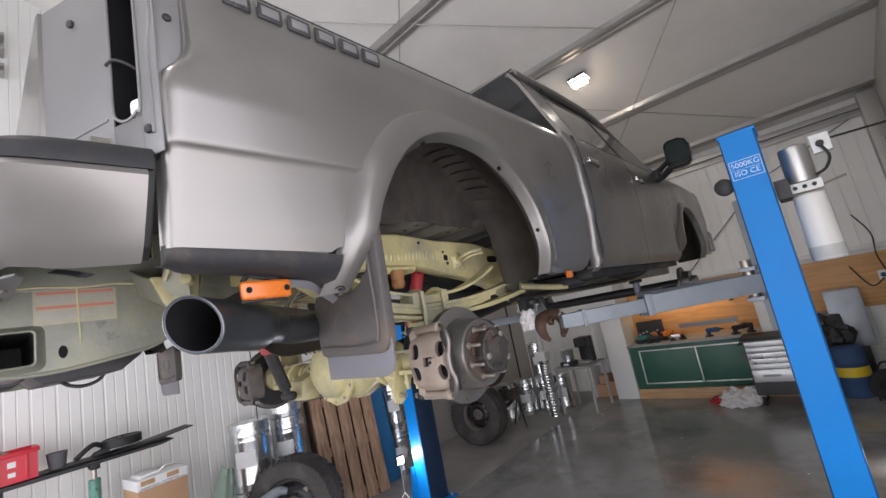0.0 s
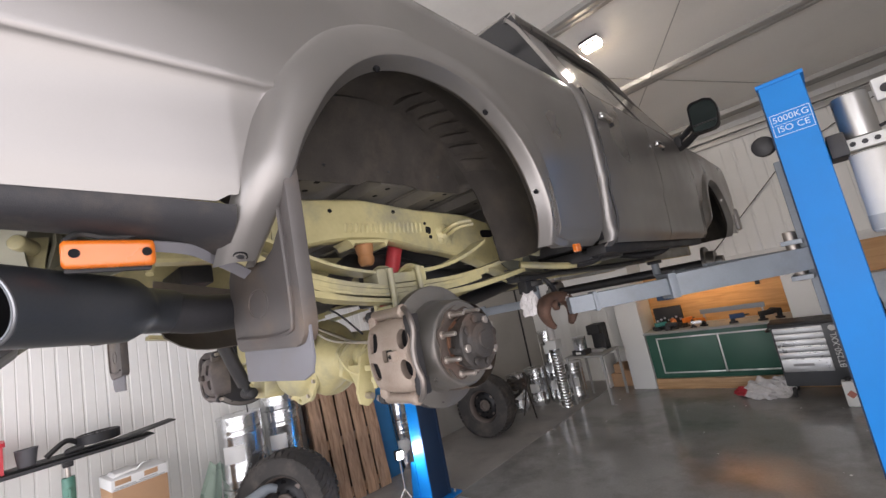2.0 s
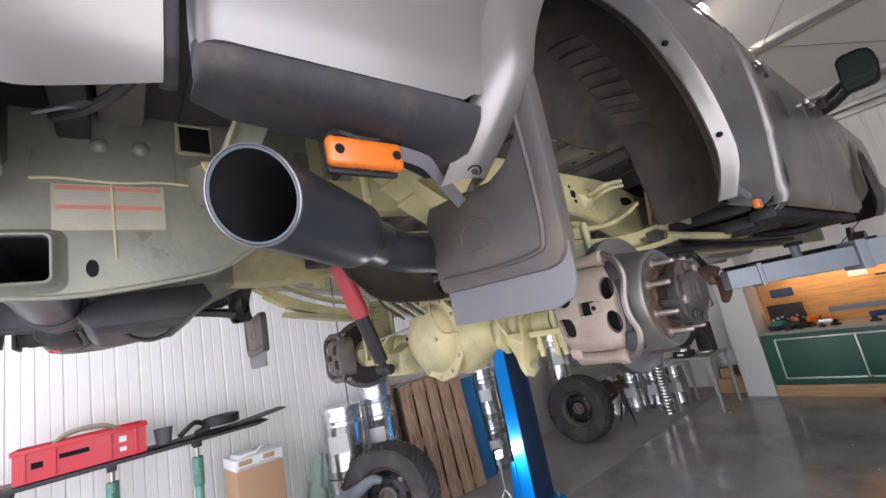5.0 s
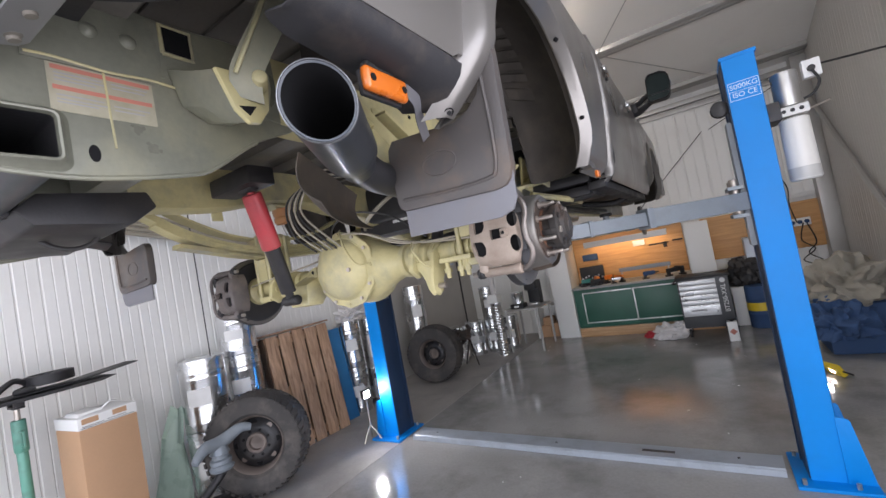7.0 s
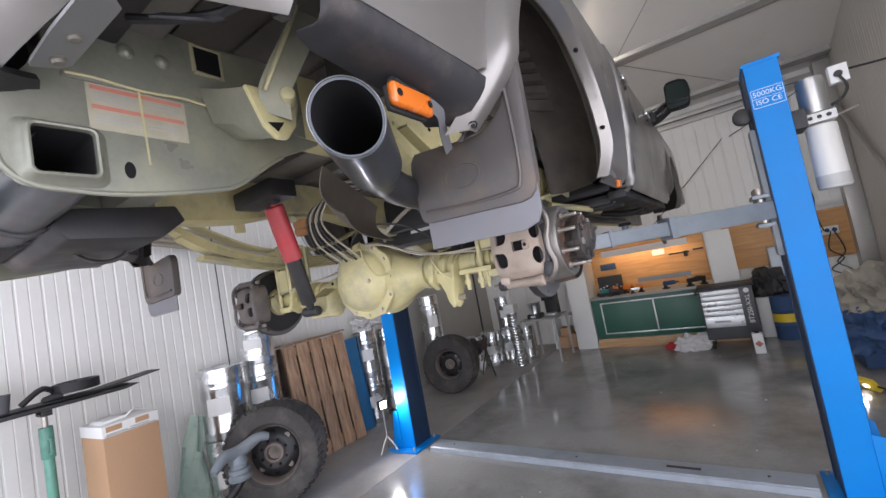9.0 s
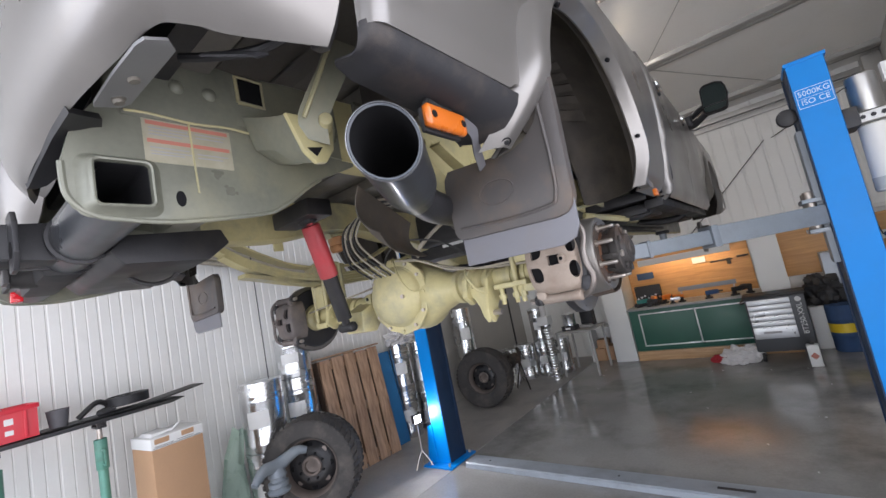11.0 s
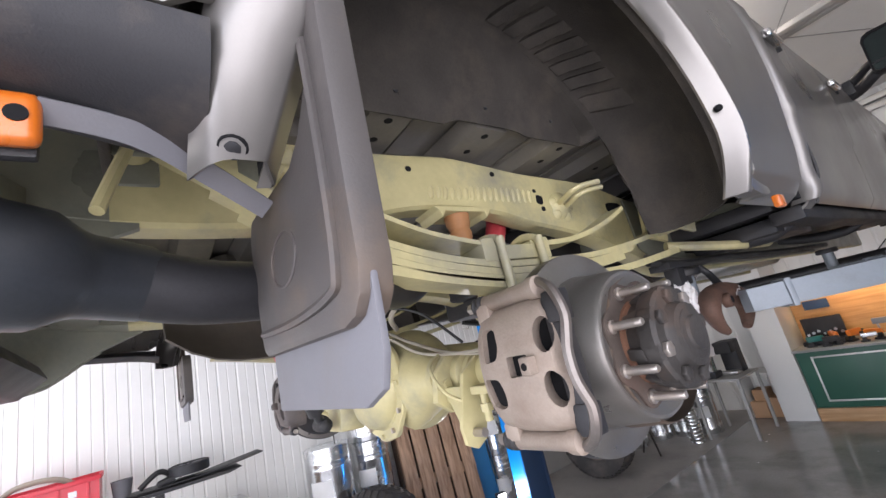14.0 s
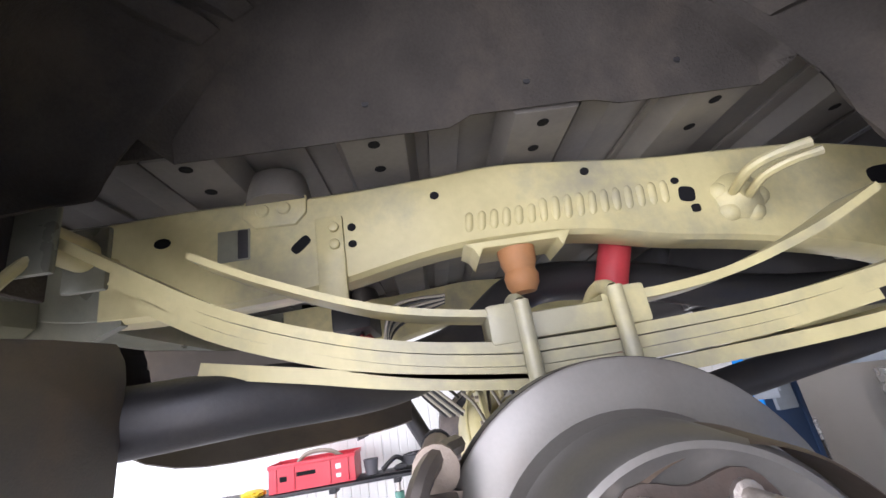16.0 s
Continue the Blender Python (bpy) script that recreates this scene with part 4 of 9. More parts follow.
# cab: sills, doors, greenhouse, roof
GREEN = [(2.90, 0.965), (2.95, 0.94), (3.02, 0.905), (3.42, 0.735), (3.50, 0.68), (3.54, 0.60)]
CL = [z for z, x in CABSIDE] + [2.18, 2.32, 2.48, 2.65, 2.82, 2.92]
for s in (1, -1):
    for nm, y0, y1 in (("cab_corner", 1.252, 1.335), ("rear_door", 1.345, 2.30), ("front_door", 2.31, 3.32)):
        ys = [y0 + (y1 - y0) * k / 16 for k in range(17)]
        ob = part(nm, side_panel(B(), s, ys, lambda y: 2.09 if nm != "cab_corner" else 2.07, lambda y: 2.95, sorted(CL), CABSIDE), M_SILVER, truck, "silver-grey cab panel")
        if nm != "cab_corner":
            hy = y0 + 0.05
            bm = B()
            box(bm, (min(s * 0.975, s * 1.008), hy, 2.752), (max(s * 0.975, s * 1.008), hy + 0.15, 2.787), 0.012, segs=3)
            part("door_handle", bm, M_CHROME, ob, "chrome door handle")
            part("lock", cyl(B(), (s * 0.965, hy + 0.20, 2.762), (s * 0.985, hy + 0.20, 2.762), 0.012, seg=12), M_BLACK, ob)
    # pillars and side windows
    ys = [1.27, 1.35, 1.43]

    def roofline(y):
        return 3.54 if y < 2.6 else 3.54 - 0.72 * max(0, y - 2.62) ** 1.15
    gl = [2.95, 3.0, 3.1, 3.2, 3.3, 3.4, 3.46, 3.5, 3.52, 3.54]
    part("rear_pillar", side_panel(B(), s, [1.235, 1.30, 1.36, 1.44, 1.50], lambda y: 2.945, lambda y: 3.54 - max(0, 1.30 - y) * 0.6, gl, GREEN, 0.02), M_SILVER, truck)
    part("door_window", side_panel(B(), s, [1.51 + 0.045 * k for k in range(18)], lambda y: 2.96, lambda y: 3.47, gl, GREEN, 0.006), M_GLASS, truck, "dark tinted side window")
    part("centre_pillar", side_panel(B(), s, [2.28, 2.33, 2.38], lambda y: 2.95, lambda y: 3.48, gl, GREEN, 0.02), M_BLACK, truck)
    part("door_window", side_panel(B(), s, [2.39 + 0.05 * k for k in range(18)], lambda y: 2.96, lambda y: min(3.47, roofline(y) - 0.05), gl, GREEN, 0.006), M_GLASS, truck, "dark tinted side window")
    bm = B()
    tube(bm, [(s * 0.70, 1.26, 3.49), (s * 0.70, 2.0, 3.52), (s * 0.70, 2.62, 3.50), (s * 0.78, 3.05, 3.24), (s * 0.90, 3.40, 2.97)], 0.032, 8)
    part("roof_rail", bm, M_SILVER, truck)
    # drip seal along the doors
    bm = B()
    tube(bm, [(s * 0.951, 1.34, 2.94), (s * 0.978, 1.34, 2.72), (s * 0.976, 1.34, 2.45), (s * 0.962, 1.345, 2.36), (s * 0.958, 1.35, 2.20), (s * 0.92, 1.35, 2.09)], 0.006, 6)
    part("door_seal", bm, M_BLACK, truck)
    # front wing with arch
    fys = sorted({round(3.33 + 0.04 * k, 3) for k in range(44)} | {round(p.x + FRONT_Y + 0.03, 4) for p in ARCH_OUT})

    def fz(y):
        z = arch_z(y, ARCH_OUT, FRONT_Y + 0.03)
        return z - 0.012 if z > 0 else 2.12
    part("front_wing", side_panel(B(), s, fys, fz, lambda y: 2.95 - 0.05 * max(0, y - 4.4), sorted(CL), CABSIDE), M_SILVER, truck)
    part("wheel_arch_flare", flare(B(), s, FRONT_Y + 0.03), M_SILVER, truck)
    part("wheel_liner", liner(s, FRONT_Y + 0.03), M_LINER, truck)
    # sill step and underbody edge
    bm = B()
    box(bm, (min(s * 0.80, s * 0.90), 1.25, 2.045), (max(s * 0.80, s * 0.90), 3.32, 2.095), 0.01)
    part("sill", bm, M_BLACK, truck)
    # towing mirror on two arms
    def mirror_rows(k, inset):
        """Rounded six-sided outline of the mirror head, shrunk by inset, at depth k."""
        c = (1.215, 3.018)
        out = [(1.112, 2.925), (1.116, 2.905), (1.135, 2.893), (1.255, 2.890), (1.285, 2.90), (1.300, 2.925), (1.318, 3.02), (1.312, 3.085), (1.295, 3.125), (1.25, 3.148), (1.165, 3.150), (1.138, 3.138), (1.122, 3.11)]
        return [Vector((s * (c[0] + (x - c[0]) * inset), k, c[1] + (z - c[1]) * inset)) for x, z in out + out[:1]]
    bm = grid(B(), [mirror_rows(y, f) for y, f in ((3.034, 0.88), (3.020, 0.90), (3.008, 0.965), (3.010, 0.99), (3.018, 1.0), (3.07, 1.0), (3.105, 0.985), (3.12, 0.95), (3.13, 0.86), (3.138, 0.5), (3.139, 0.05))])
    mir = part("mirror_head", bm, M_BLACK, truck, "black towing mirror with a square shell")
    part("mirror_glass", grid(B(), [mirror_rows(3.029, 0.91), mirror_rows(3.028, 0.5), mirror_rows(3.028, 0.01)]), M_TEAL, mir)
    part("divider", box(B(), (min(s * 1.115, s * 1.305), 3.020, 2.955), (max(s * 1.115, s * 1.305), 3.032, 2.965), 0.003), M_BLACK, mir)
    part("lamp_lens", box(B(), (min(s * 1.296, s * 1.322), 3.03, 3.0), (max(s * 1.296, s * 1.322), 3.06, 3.035), 0.005), M_RIM_EDGE, mir)
    bm = B()
    tube(bm, [(s * 0.95, 3.17, 2.87), (s * 1.02, 3.14, 2.875), (s * 1.09, 3.10, 2.90), (s * 1.15, 3.08, 2.93)], [0.036, 0.032, 0.03, 0.028], 10)
    tube(bm, [(s * 0.95, 3.19, 2.935), (s * 1.03, 3.15, 2.955), (s * 1.10, 3.11, 2.985), (s * 1.16, 3.09, 3.0)], [0.03, 0.026, 0.024, 0.024], 10)
    part("mirror_arm", bm, M_BLACK, mir)
    bm = B()
    box(bm, (min(s * 0.955, s * 1.01), 3.10, 2.86), (max(s * 0.955, s * 1.01), 3.19, 2.96), 0.02)
    part("mirror_foot", bm, M_BLACK, mir)

# roof, rear window, windscreen, bonnet, front end
bm = B()
rows = []
for y in [1.26 + 0.11 * k for k in range(14)]:
    rows.append([Vector((x, y, 3.545 + 0.03 * (1 - (x / 0.7) ** 2) - 0.02 * ((y - 1.9) / 0.8) ** 2)) for x in [-0.70 + 0.1 * k for k in range(15)]])
grid(bm, rows)
part("roof", thicken(bm, 0.02), M_SILVER, truck)
bm = B()
grid(bm, [[Vector((x, 1.245, 2.40)), Vector((x, 1.24, 2.95))] for x in (-0.94, -0.5, 0, 0.5, 0.94)])
part("cab_rear_wall", thicken(bm, 0.02), M_SILVER, truck)
bm = B()
grid(bm, [[Vector((x * 1.0, 1.245, 2.95)), Vector((x * 0.76, 1.27, 3.53))] for x in (-0.92, -0.5, 0, 0.5, 0.92)])
part("rear_window", thicken(bm, 0.01), M_GLASS, truck, "dark rear cab window")
bm = B()
grid(bm, [[Vector((x, 3.42 + 0.06 * (1 - (x / 0.9) ** 2), 2.96)), Vector((x * 0.78, 2.66 + 0.05 * (1 - (x / 0.9) ** 2), 3.53))] for x in (-0.9, -0.45, 0, 0.45, 0.9)])
part("windscreen", thicken(bm, 0.01), M_GLASS, truck)
bm = B()
grid(bm, [[Vector((x, y, 2.95 + 0.07 * (1 - (x / 0.95) ** 2) - 0.06 * max(0, y - 4.4))) for x in [-0.94 + 0.188 * k for k in range(11)]] for y in [3.40 + 0.18 * k for k in range(10)]])
part("bonnet", thicken(bm, 0.012), M_SILVER, truck)
bm = B()
box(bm, (-0.94, 5.0, 2.25), (0.94, 5.06, 2.93), 0.02)
part("grille", bm, M_BLACK, truck)
bm = B()
box(bm, (-0.98, 5.03, 2.15), (0.98, 5.22, 2.42), 0.04)
part("front_bumper", bm, M_SILVER, truck)
bm = B()
box(bm, (-0.82, 1.26, 2.10), (0.82, 3.40, 2.16), 0.02)
box(bm, (-0.60, 3.40, 2.12), (0.60, 4.95, 2.20), 0.02)
part("cab_floor", bm, M_BLACK, truck)

# badge band: plain blocks in place of the lettering
for k in range(6):
    y0 = -0.76 + k * 0.085
    bm = B()
    box(bm, (0.972, y0, 2.822), (0.983, y0 + 0.068, 2.868), 0.004)
    ob = part("badge_block", bm, M_DECAL, truck, "dark outlined badge block")
    bm = B()
    box(bm, (0.982, y0 + 0.010, 2.832), (0.9848, y0 + 0.058, 2.858), 0.001)
    part("badge_inlay", bm, M_DECAL2, ob)

# chassis rails
RAIL = [(-1.12, 2.252, 2.38), (-0.84, 2.248, 2.39), (-0.72, 2.225, 2.40), (-0.60, 2.205, 2.40), (-0.40, 2.20, 2.405), (-0.20, 2.212, 2.398), (0.0, 2.246, 2.405), (0.15, 2.252, 2.413), (0.30, 2.240, 2.400), (0.45, 2.206, 2.384), (0.60, 2.180, 2.378), (0.80, 2.132, 2.365), (1.0, 2.05, 2.32), (1.15, 1.992, 2.29), (1.4, 1.986, 2.275), (1.6, 1.986, 2.27), (4.9, 1.986, 2.25)]
for s in (1, -1):
    bm = B()
    rows = []
    pts = spline([(0, y, a) for y, a, b in RAIL], 5)
    tops = spline([(0, y, b) for y, a, b in RAIL], 5)
    cutk = min(k for k, p in enumerate(pts) if p.y > -0.62)
    for p, q in zip(pts, tops):
        rows.append([Vector((s * x, p.y, z)) for x, z in ((0.37, p.z + 0.006), (0.38, p.z), (0.434, p.z), (0.444, p.z + 0.008), (0.446, (p.z + q.z) / 2), (0.444, q.z - 0.008), (0.434, q.z), (0.38, q.z), (0.37, q.z - 0.006), (0.37, p.z + 0.006))])
    grid(bm, rows[cutk:])
    rail = part("frame_rail", bm, M_CREAM, truck, "cream wax-coated steel frame rail")
    part("rail_end", grid(B(), rows[:cutk + 1]), M_OLIVE, rail, "grey-green rear end of the rail")
    for hy, hz, w, hh, q in ((-0.495, 2.34, 0.015, 0.010, 0), (-0.243, 2.299, 0.020, 0.010, 0.7), (-0.148, 2.319, 0.008, 0.008, 0.1), (-0.149, 2.286, 0.008, 0.007, 0.1), (0.015, 2.360, 0.009, 0.008, 0), (0.316, 2.367, 0.009, 0.008, 0), (0.50, 2.288, 0.016, 0.016, -0.2), (0.486, 2.319, 0.008, 0.007, 0), (0.508, 2.257, 0.009, 0.008, 0), (0.92, 2.27, 0.05, 0.02, 0)):
        bm = B()
        poly = []
        for a in range(16):
            c, d = math.cos(a * math.pi / 8), math.sin(a * math.pi / 8)
            e = 0.5 if w < 0.0155 and hy < 0.49 else 0.28
            u, v = w * math.copysign(abs(c) ** (2 * e), c), hh * math.copysign(abs(d) ** (2 * e), d)
            poly.append((hy + u * math.cos(q) - v * math.sin(q), hz + u * math.sin(q) + v * math.cos(q)))
        prism(bm, poly, 0, min(s * 0.440, s * 0.4472), max(s * 0.440, s * 0.4472))
        part("rail_hole", bm, M_NEAR_BLACK, rail)
    bm = B()
    box(bm, (min(s * 0.440, s * 0.4475), -0.395, 2.285), (max(s * 0.440, s * 0.4475), -0.335, 2.347), 0.003)
    part("rail_window", bm, M_OLIVE, rail)
    bm = B()
    box(bm, (min(s * 0.440, s * 0.4485), -0.358, 2.288), (max(s * 0.440, s * 0.4485), -0.338, 2.345), 0.003)
    part("window_shade_edge", bm, M_DARKSTEEL, rail)
    # octagonal body mount plate pressed on the rail
    bm = B()
    prism(bm, [(-0.345, 2.398), (-0.347, 2.365), (-0.325, 2.342), (-0.25, 2.340), (-0.229, 2.362), (-0.227, 2.398)], 0, min(s * 0.43, s * 0.4525), max(s * 0.43, s * 0.4525), 0.004)
    plate = part("mount_plate", bm, M_CREAM, rail)
    for by in (-0.31, -0.27):
        part("plate_boss", lathe(B(), (s * 0.452, by, 2.375), (s, 0, 0), [(0, 0.014), (0.004, 0.011), (0.006, 0.0)], 12), M_CREAM, plate)
    # row of pressed flutes
    for k in range(17):
        fy = 0.072 + k * 0.0242
        tall = 0.75 if k < 6 else 1.0
        mid = 2.300 - (0.004 if k < 6 else 0.0)
        part("pressed_flute", tube(B(), [(s * 0.4375, fy - 0.004, mid - 0.024 * tall), (s * 0.4405, fy - 0.002, mid - 0.014 * tall), (s * 0.4405, fy + 0.002, mid + 0.014 * tall), (s * 0.4375, fy + 0.004, mid + 0.024 * tall)], [0.006, 0.0095, 0.0095, 0.006], 10), M_CREAM, rail)
    # pipe bracket
    bm = B()
    lathe(bm, (s * 0.44, 0.60, 2.270), (s, 0, 0), [(0, 0.052), (0.012, 0.046), (0.022, 0.026), (0.03, 0.018)], 16)
    for k in range(5):
        a = 1.3 * k
        lathe(bm, (s * 0.444, 0.60 + 0.038 * math.cos(a), 2.265 + 0.034 * math.sin(a)), (s, 0, 0), [(0, 0.022), (0.008, 0.018), (0.014, 0.006)], 10)
    tube(bm, [(s * 0.455, 0.580, 2.272), (s * 0.50, 0.565, 2.276), (s * 0.535, 0.562, 2.284), (s * 0.56, 0.59, 2.292), (s * 0.585, 0.635, 2.294)], 0.009, 8)
    tube(bm, [(s * 0.455, 0.605, 2.258), (s * 0.50, 0.588, 2.262), (s * 0.53, 0.588, 2.270), (s * 0.555, 0.615, 2.278), (s * 0.578, 0.655, 2.280)], 0.008, 8)
    part("hook_bracket", bm, M_CREAM, rail)
    # spring hanger plate
    bm = B()
    box(bm, (min(s * 0.443, s * 0.453), -0.215, 2.175), (max(s * 0.443, s * 0.453), -0.163, 2.345), 0.005)
    hgp = part("hanger_plate", bm, M_CREAM, rail)
    for k in range(2):
        part("plate_bolt", cyl(B(), (s * 0.452, -0.18, 2.287 + k * 0.034), (s * 0.461, -0.18, 2.287 + k * 0.034), 0.010, seg=10, bevel=0.002), M_CREAM, hgp)
    # body mounts between rail and bed
    for my in (-0.285,):
        bm = B()
        lathe(bm, (s * 0.425, my, 2.39), (0, 0, 1), [(0, 0.062), (0.02, 0.060), (0.04, 0.056), (0.06, 0.05)], 24)
        part("body_mount", bm, M_UNDER, rail, "dusty grey body mount")

    # stained side plate of the frame ahead of the spring, with its slots
    sp = part("frame_side_plate", prism(B(), [(0.98, 2.30), (0.99, 2.10), (1.16, 2.0), (4.8, 1.99), (4.8, 2.245), (1.5, 2.265)], 0, min(s * 0.4475, s * 0.456), max(s * 0.4475, s * 0.456), 0.002), M_OLIVE, truck, "olive stained frame side plate")
    for py, pz in ((1.10, 2.19), (1.62, 2.20), (2.35, 2.17)):
        part("plate_slot", box(B(), (min(s * 0.455, s * 0.4575), py, pz), (max(s * 0.455, s * 0.4575), py + 0.11, pz + 0.035), 0), M_NEAR_BLACK, sp)
    # body outrigger and black step arm under the sill
    part("body_outrigger", prism(B(), [(0.457, 2.16), (0.74, 2.10), (0.80, 2.10), (0.80, 2.125), (0.70, 2.19), (0.457, 2.24)] if s > 0 else [(-0.457, 2.16), (-0.74, 2.10), (-0.80, 2.10), (-0.80, 2.125), (-0.70, 2.19), (-0.457, 2.24)], 1, 1.30, 1.42, 0.006), M_OLIVE, truck)
    for ay in (1.34, 2.55):
        part("step_arm", tube(B(), [(s * 0.46, ay, 2.08), (s * 0.60, ay + 0.03, 2.045), (s * 0.74, ay + 0.05, 2.035), (s * 0.82, ay + 0.06, 2.06)], [0.02, 0.028, 0.028, 0.02], 10), M_BLACK, truck)
    part("brake_pipe", tube(B(), [(s * 0.47, 0.98, 2.06), (s * 0.50, 1.25, 2.02), (s * 0.50, 1.8, 1.995), (s * 0.50, 3.0, 1.99)], 0.010, 8), M_UNDER, truck)
    part("wire_loom", tube(B(), [(s * 0.49, 0.94, 2.03), (s * 0.53, 1.15, 2.005), (s * 0.54, 1.5, 2.01), (s * 0.56, 2.2, 2.0), (s * 0.55, 3.1, 2.01)], 0.014, 8), M_CABLE, truck)

# frame cross members
for cy, cz in ((-0.72, 2.27), (1.0, 2.2), (2.2, 2.15), (3.4, 2.15)):
    bm = B()
    box(bm, (-0.40, cy - 0.05, cz - 0.05), (0.40, cy + 0.05, cz + 0.05), 0.015)
    part("frame_cross_member", bm, M_OLIVE, truck)

# leaf springs
for s in (1, -1):
    X = s * 0.57
    main = None
    leaves = [
        ([(-0.56, 2.305), (-0.45, 2.235), (-0.30, 2.148), (-0.11, 2.079), (0.06, 2.047), (0.16, 2.042), (0.27, 2.043), (0.48, 2.052), (0.75, 2.09), (1.00, 2.15)], 0.016, "leaf"),
        ([(-0.46, 2.2235), (-0.30, 2.1305), (-0.11, 2.0625), (0.06, 2.030), (0.16, 2.025), (0.27, 2.026), (0.46, 2.034), (0.66, 2.06)], 0.015, "leaf"),
        ([(-0.42, 2.183), (-0.30, 2.1135), (-0.11, 2.0465), (0.06, 2.014), (0.16, 2.009), (0.27, 2.010), (0.44, 2.017), (0.6, 2.036)], 0.015, "leaf"),
        ([(-0.335, 2.080), (-0.20, 2.052), (-0.05, 2.020), (0.16, 1.992), (0.36, 1.992), (0.62, 2.005), (0.95, 2.045)], 0.020, "helper_leaf"),
        ([(-0.355, 2.242), (-0.25, 2.188), (-0.10, 2.127), (0.03, 2.098), (0.11, 2.090)], 0.010, "overload_leaf"),
        ([(0.21, 2.090), (0.30, 2.090), (0.42, 2.105), (0.56, 2.145), (0.68, 2.195)], 0.013, "overload_leaf"),
    ]
    bm = B()
    band(bm, [(X, y, z) for y, z in leaves[0][0]], 0.076, 0.015)
    cyl(bm, (X - 0.04, -0.565, 2.30), (X + 0.04, -0.565, 2.30), 0.028, seg=16)
    cyl(bm, (X - 0.04, 1.01, 2.145), (X + 0.04, 1.01, 2.145), 0.028, seg=16)
    main = part("leaf_spring", bm, M_CREAM, truck, "cream wax-coated leaf spring pack")
    for pts, th, nm in leaves[1:]:
        part(nm, band(B(), [(X, y, z) for y, z in pts], 0.076, th), M_CREAM, main)
    for y in (0.07, 0.25):
        bm = B()
        box(bm, (X - 0.042, y - 0.022, 2.05), (X + 0.042, y + 0.022, 2.105), 0.006)
        part("spacer_block", bm, M_CREAM, main)
    bm = B()
    box(bm, (X - 0.040, 0.095, 2.052), (X + 0.040, 0.225, 2.088), 0.005)
    part("top_plate", bm, M_CREAM, main)
    bm = B()
    box(bm, (X - 0.040, 0.085, 1.86), (X + 0.040, 0.235, 1.982), 0.008)
    part("lift_block", bm, M_CREAM, main)
    for y in (0.095, 0.225):
        bm = B()
        tube(bm, [(X - 0.052, y, 1.76), (X - 0.052, y, 2.07), (X - 0.045, y, 2.098), (X, y, 2.112), (X + 0.045, y, 2.098), (X + 0.052, y, 2.07), (X + 0.052, y, 1.76)], 0.011, 10, n=5)
        part("u_bolt", bm, M_CREAM, main)
        for q in (-0.052, 0.052):
            part("nut", cyl(B(), (X + q, y, 1.755), (X + q, y, 1.775), 0.017, seg=6), M_CREAM, main)
    # rear shackle and front hanger
    for q in (-0.049, 0.049):
        part("shackle_plate", box(B(), (X + q - 0.006, -0.60, 2.24), (X + q + 0.006, -0.53, 2.35), 0.006), M_OLIVE, truck)
    for q in (-0.053, 0.053):
        part("spring_hanger", prism(B(), [(0.93, 2.12), (1.08, 2.10), (1.16, 2.28), (0.98, 2.30)], 0, X + q - 0.007, X + q + 0.007, 0.003), M_CREAM, truck)
    # bump stop
    bm = B()
    lathe(bm, (s * 0.43, 0.15, 2.235), (0, 0, -1), [(0, 0.036), (0.03, 0.033), (0.045, 0.028), (0.055, 0.032), (0.072, 0.030), (0.085, 0.022)], 20)
    part("bump_stop", bm, M_BUMPSTOP, truck, "amber rubber bump stop")
    bm = B()
    prism(bm, [(0.05, 2.245), (0.25, 2.245), (0.24, 2.232), (0.228, 2.215), (0.222, 2.232), (0.085, 2.232), (0.075, 2.215), (0.066, 2.235)], 0, s * 0.40 - 0.03, s * 0.43 + 0.04, 0.003)
    part("bump_stop_cup", bm, M_CREAM, truck)

# rear axle
bm = B()
cyl(bm, (-0.80, AY, AZ), (0.80, AY, AZ), 0.046, seg=24)
for s in (1, -1):
    lathe(bm, (s * 0.36, AY, AZ), (s, 0, 0), [(0, 0.046), (0.002, 0.056), (0.02, 0.056), (0.022, 0.046)], 24)
    lathe(bm, (s * 0.68, AY, AZ), (s, 0, 0), [(0, 0.046), (0.02, 0.075), (0.045, 0.08), (0.05, 0.09), (0.065, 0.09)], 24)
    box(bm, (s * 0.57 - 0.045, AY - 0.08, 1.745), (s * 0.57 + 0.045, AY + 0.08, 1.775), 0.006)
axle = part("rear_axle", bm, M_CREAM, truck, "cream wax-coated rear axle housing")
DX, DZ, DY = -0.102, 1.829, 0.085         # middle of the cover flange
bm = B()
t = bmesh.new()
bmesh.ops.create_uvsphere(t, u_segments=32, v_segments=20, radius=1.0)
merge(bm, t, Matrix.Translation((DX + 0.005, AY + 0.075, AZ + 0.006)) @ Matrix.Diagonal((0.176, 0.135, 0.172, 1)))
lathe(bm, (DX + 0.08, AY, AZ), (1, 0, 0), [(0, 0.150), (0.06, 0.128), (0.13, 0.094), (0.20, 0.070), (0.225, 0.066), (0.23, 0.074), (0.255, 0.074), (0.26, 0.062), (0.36, 0.060), (0.37, 0.047)], 28)
lathe(bm, (DX - 0.08, AY, AZ), (-1, 0, 0), [(0, 0.145), (0.05, 0.120), (0.09, 0.085), (0.13, 0.068), (0.135, 0.073), (0.15, 0.073), (0.155, 0.060), (0.22, 0.058), (0.23, 0.047)], 28)
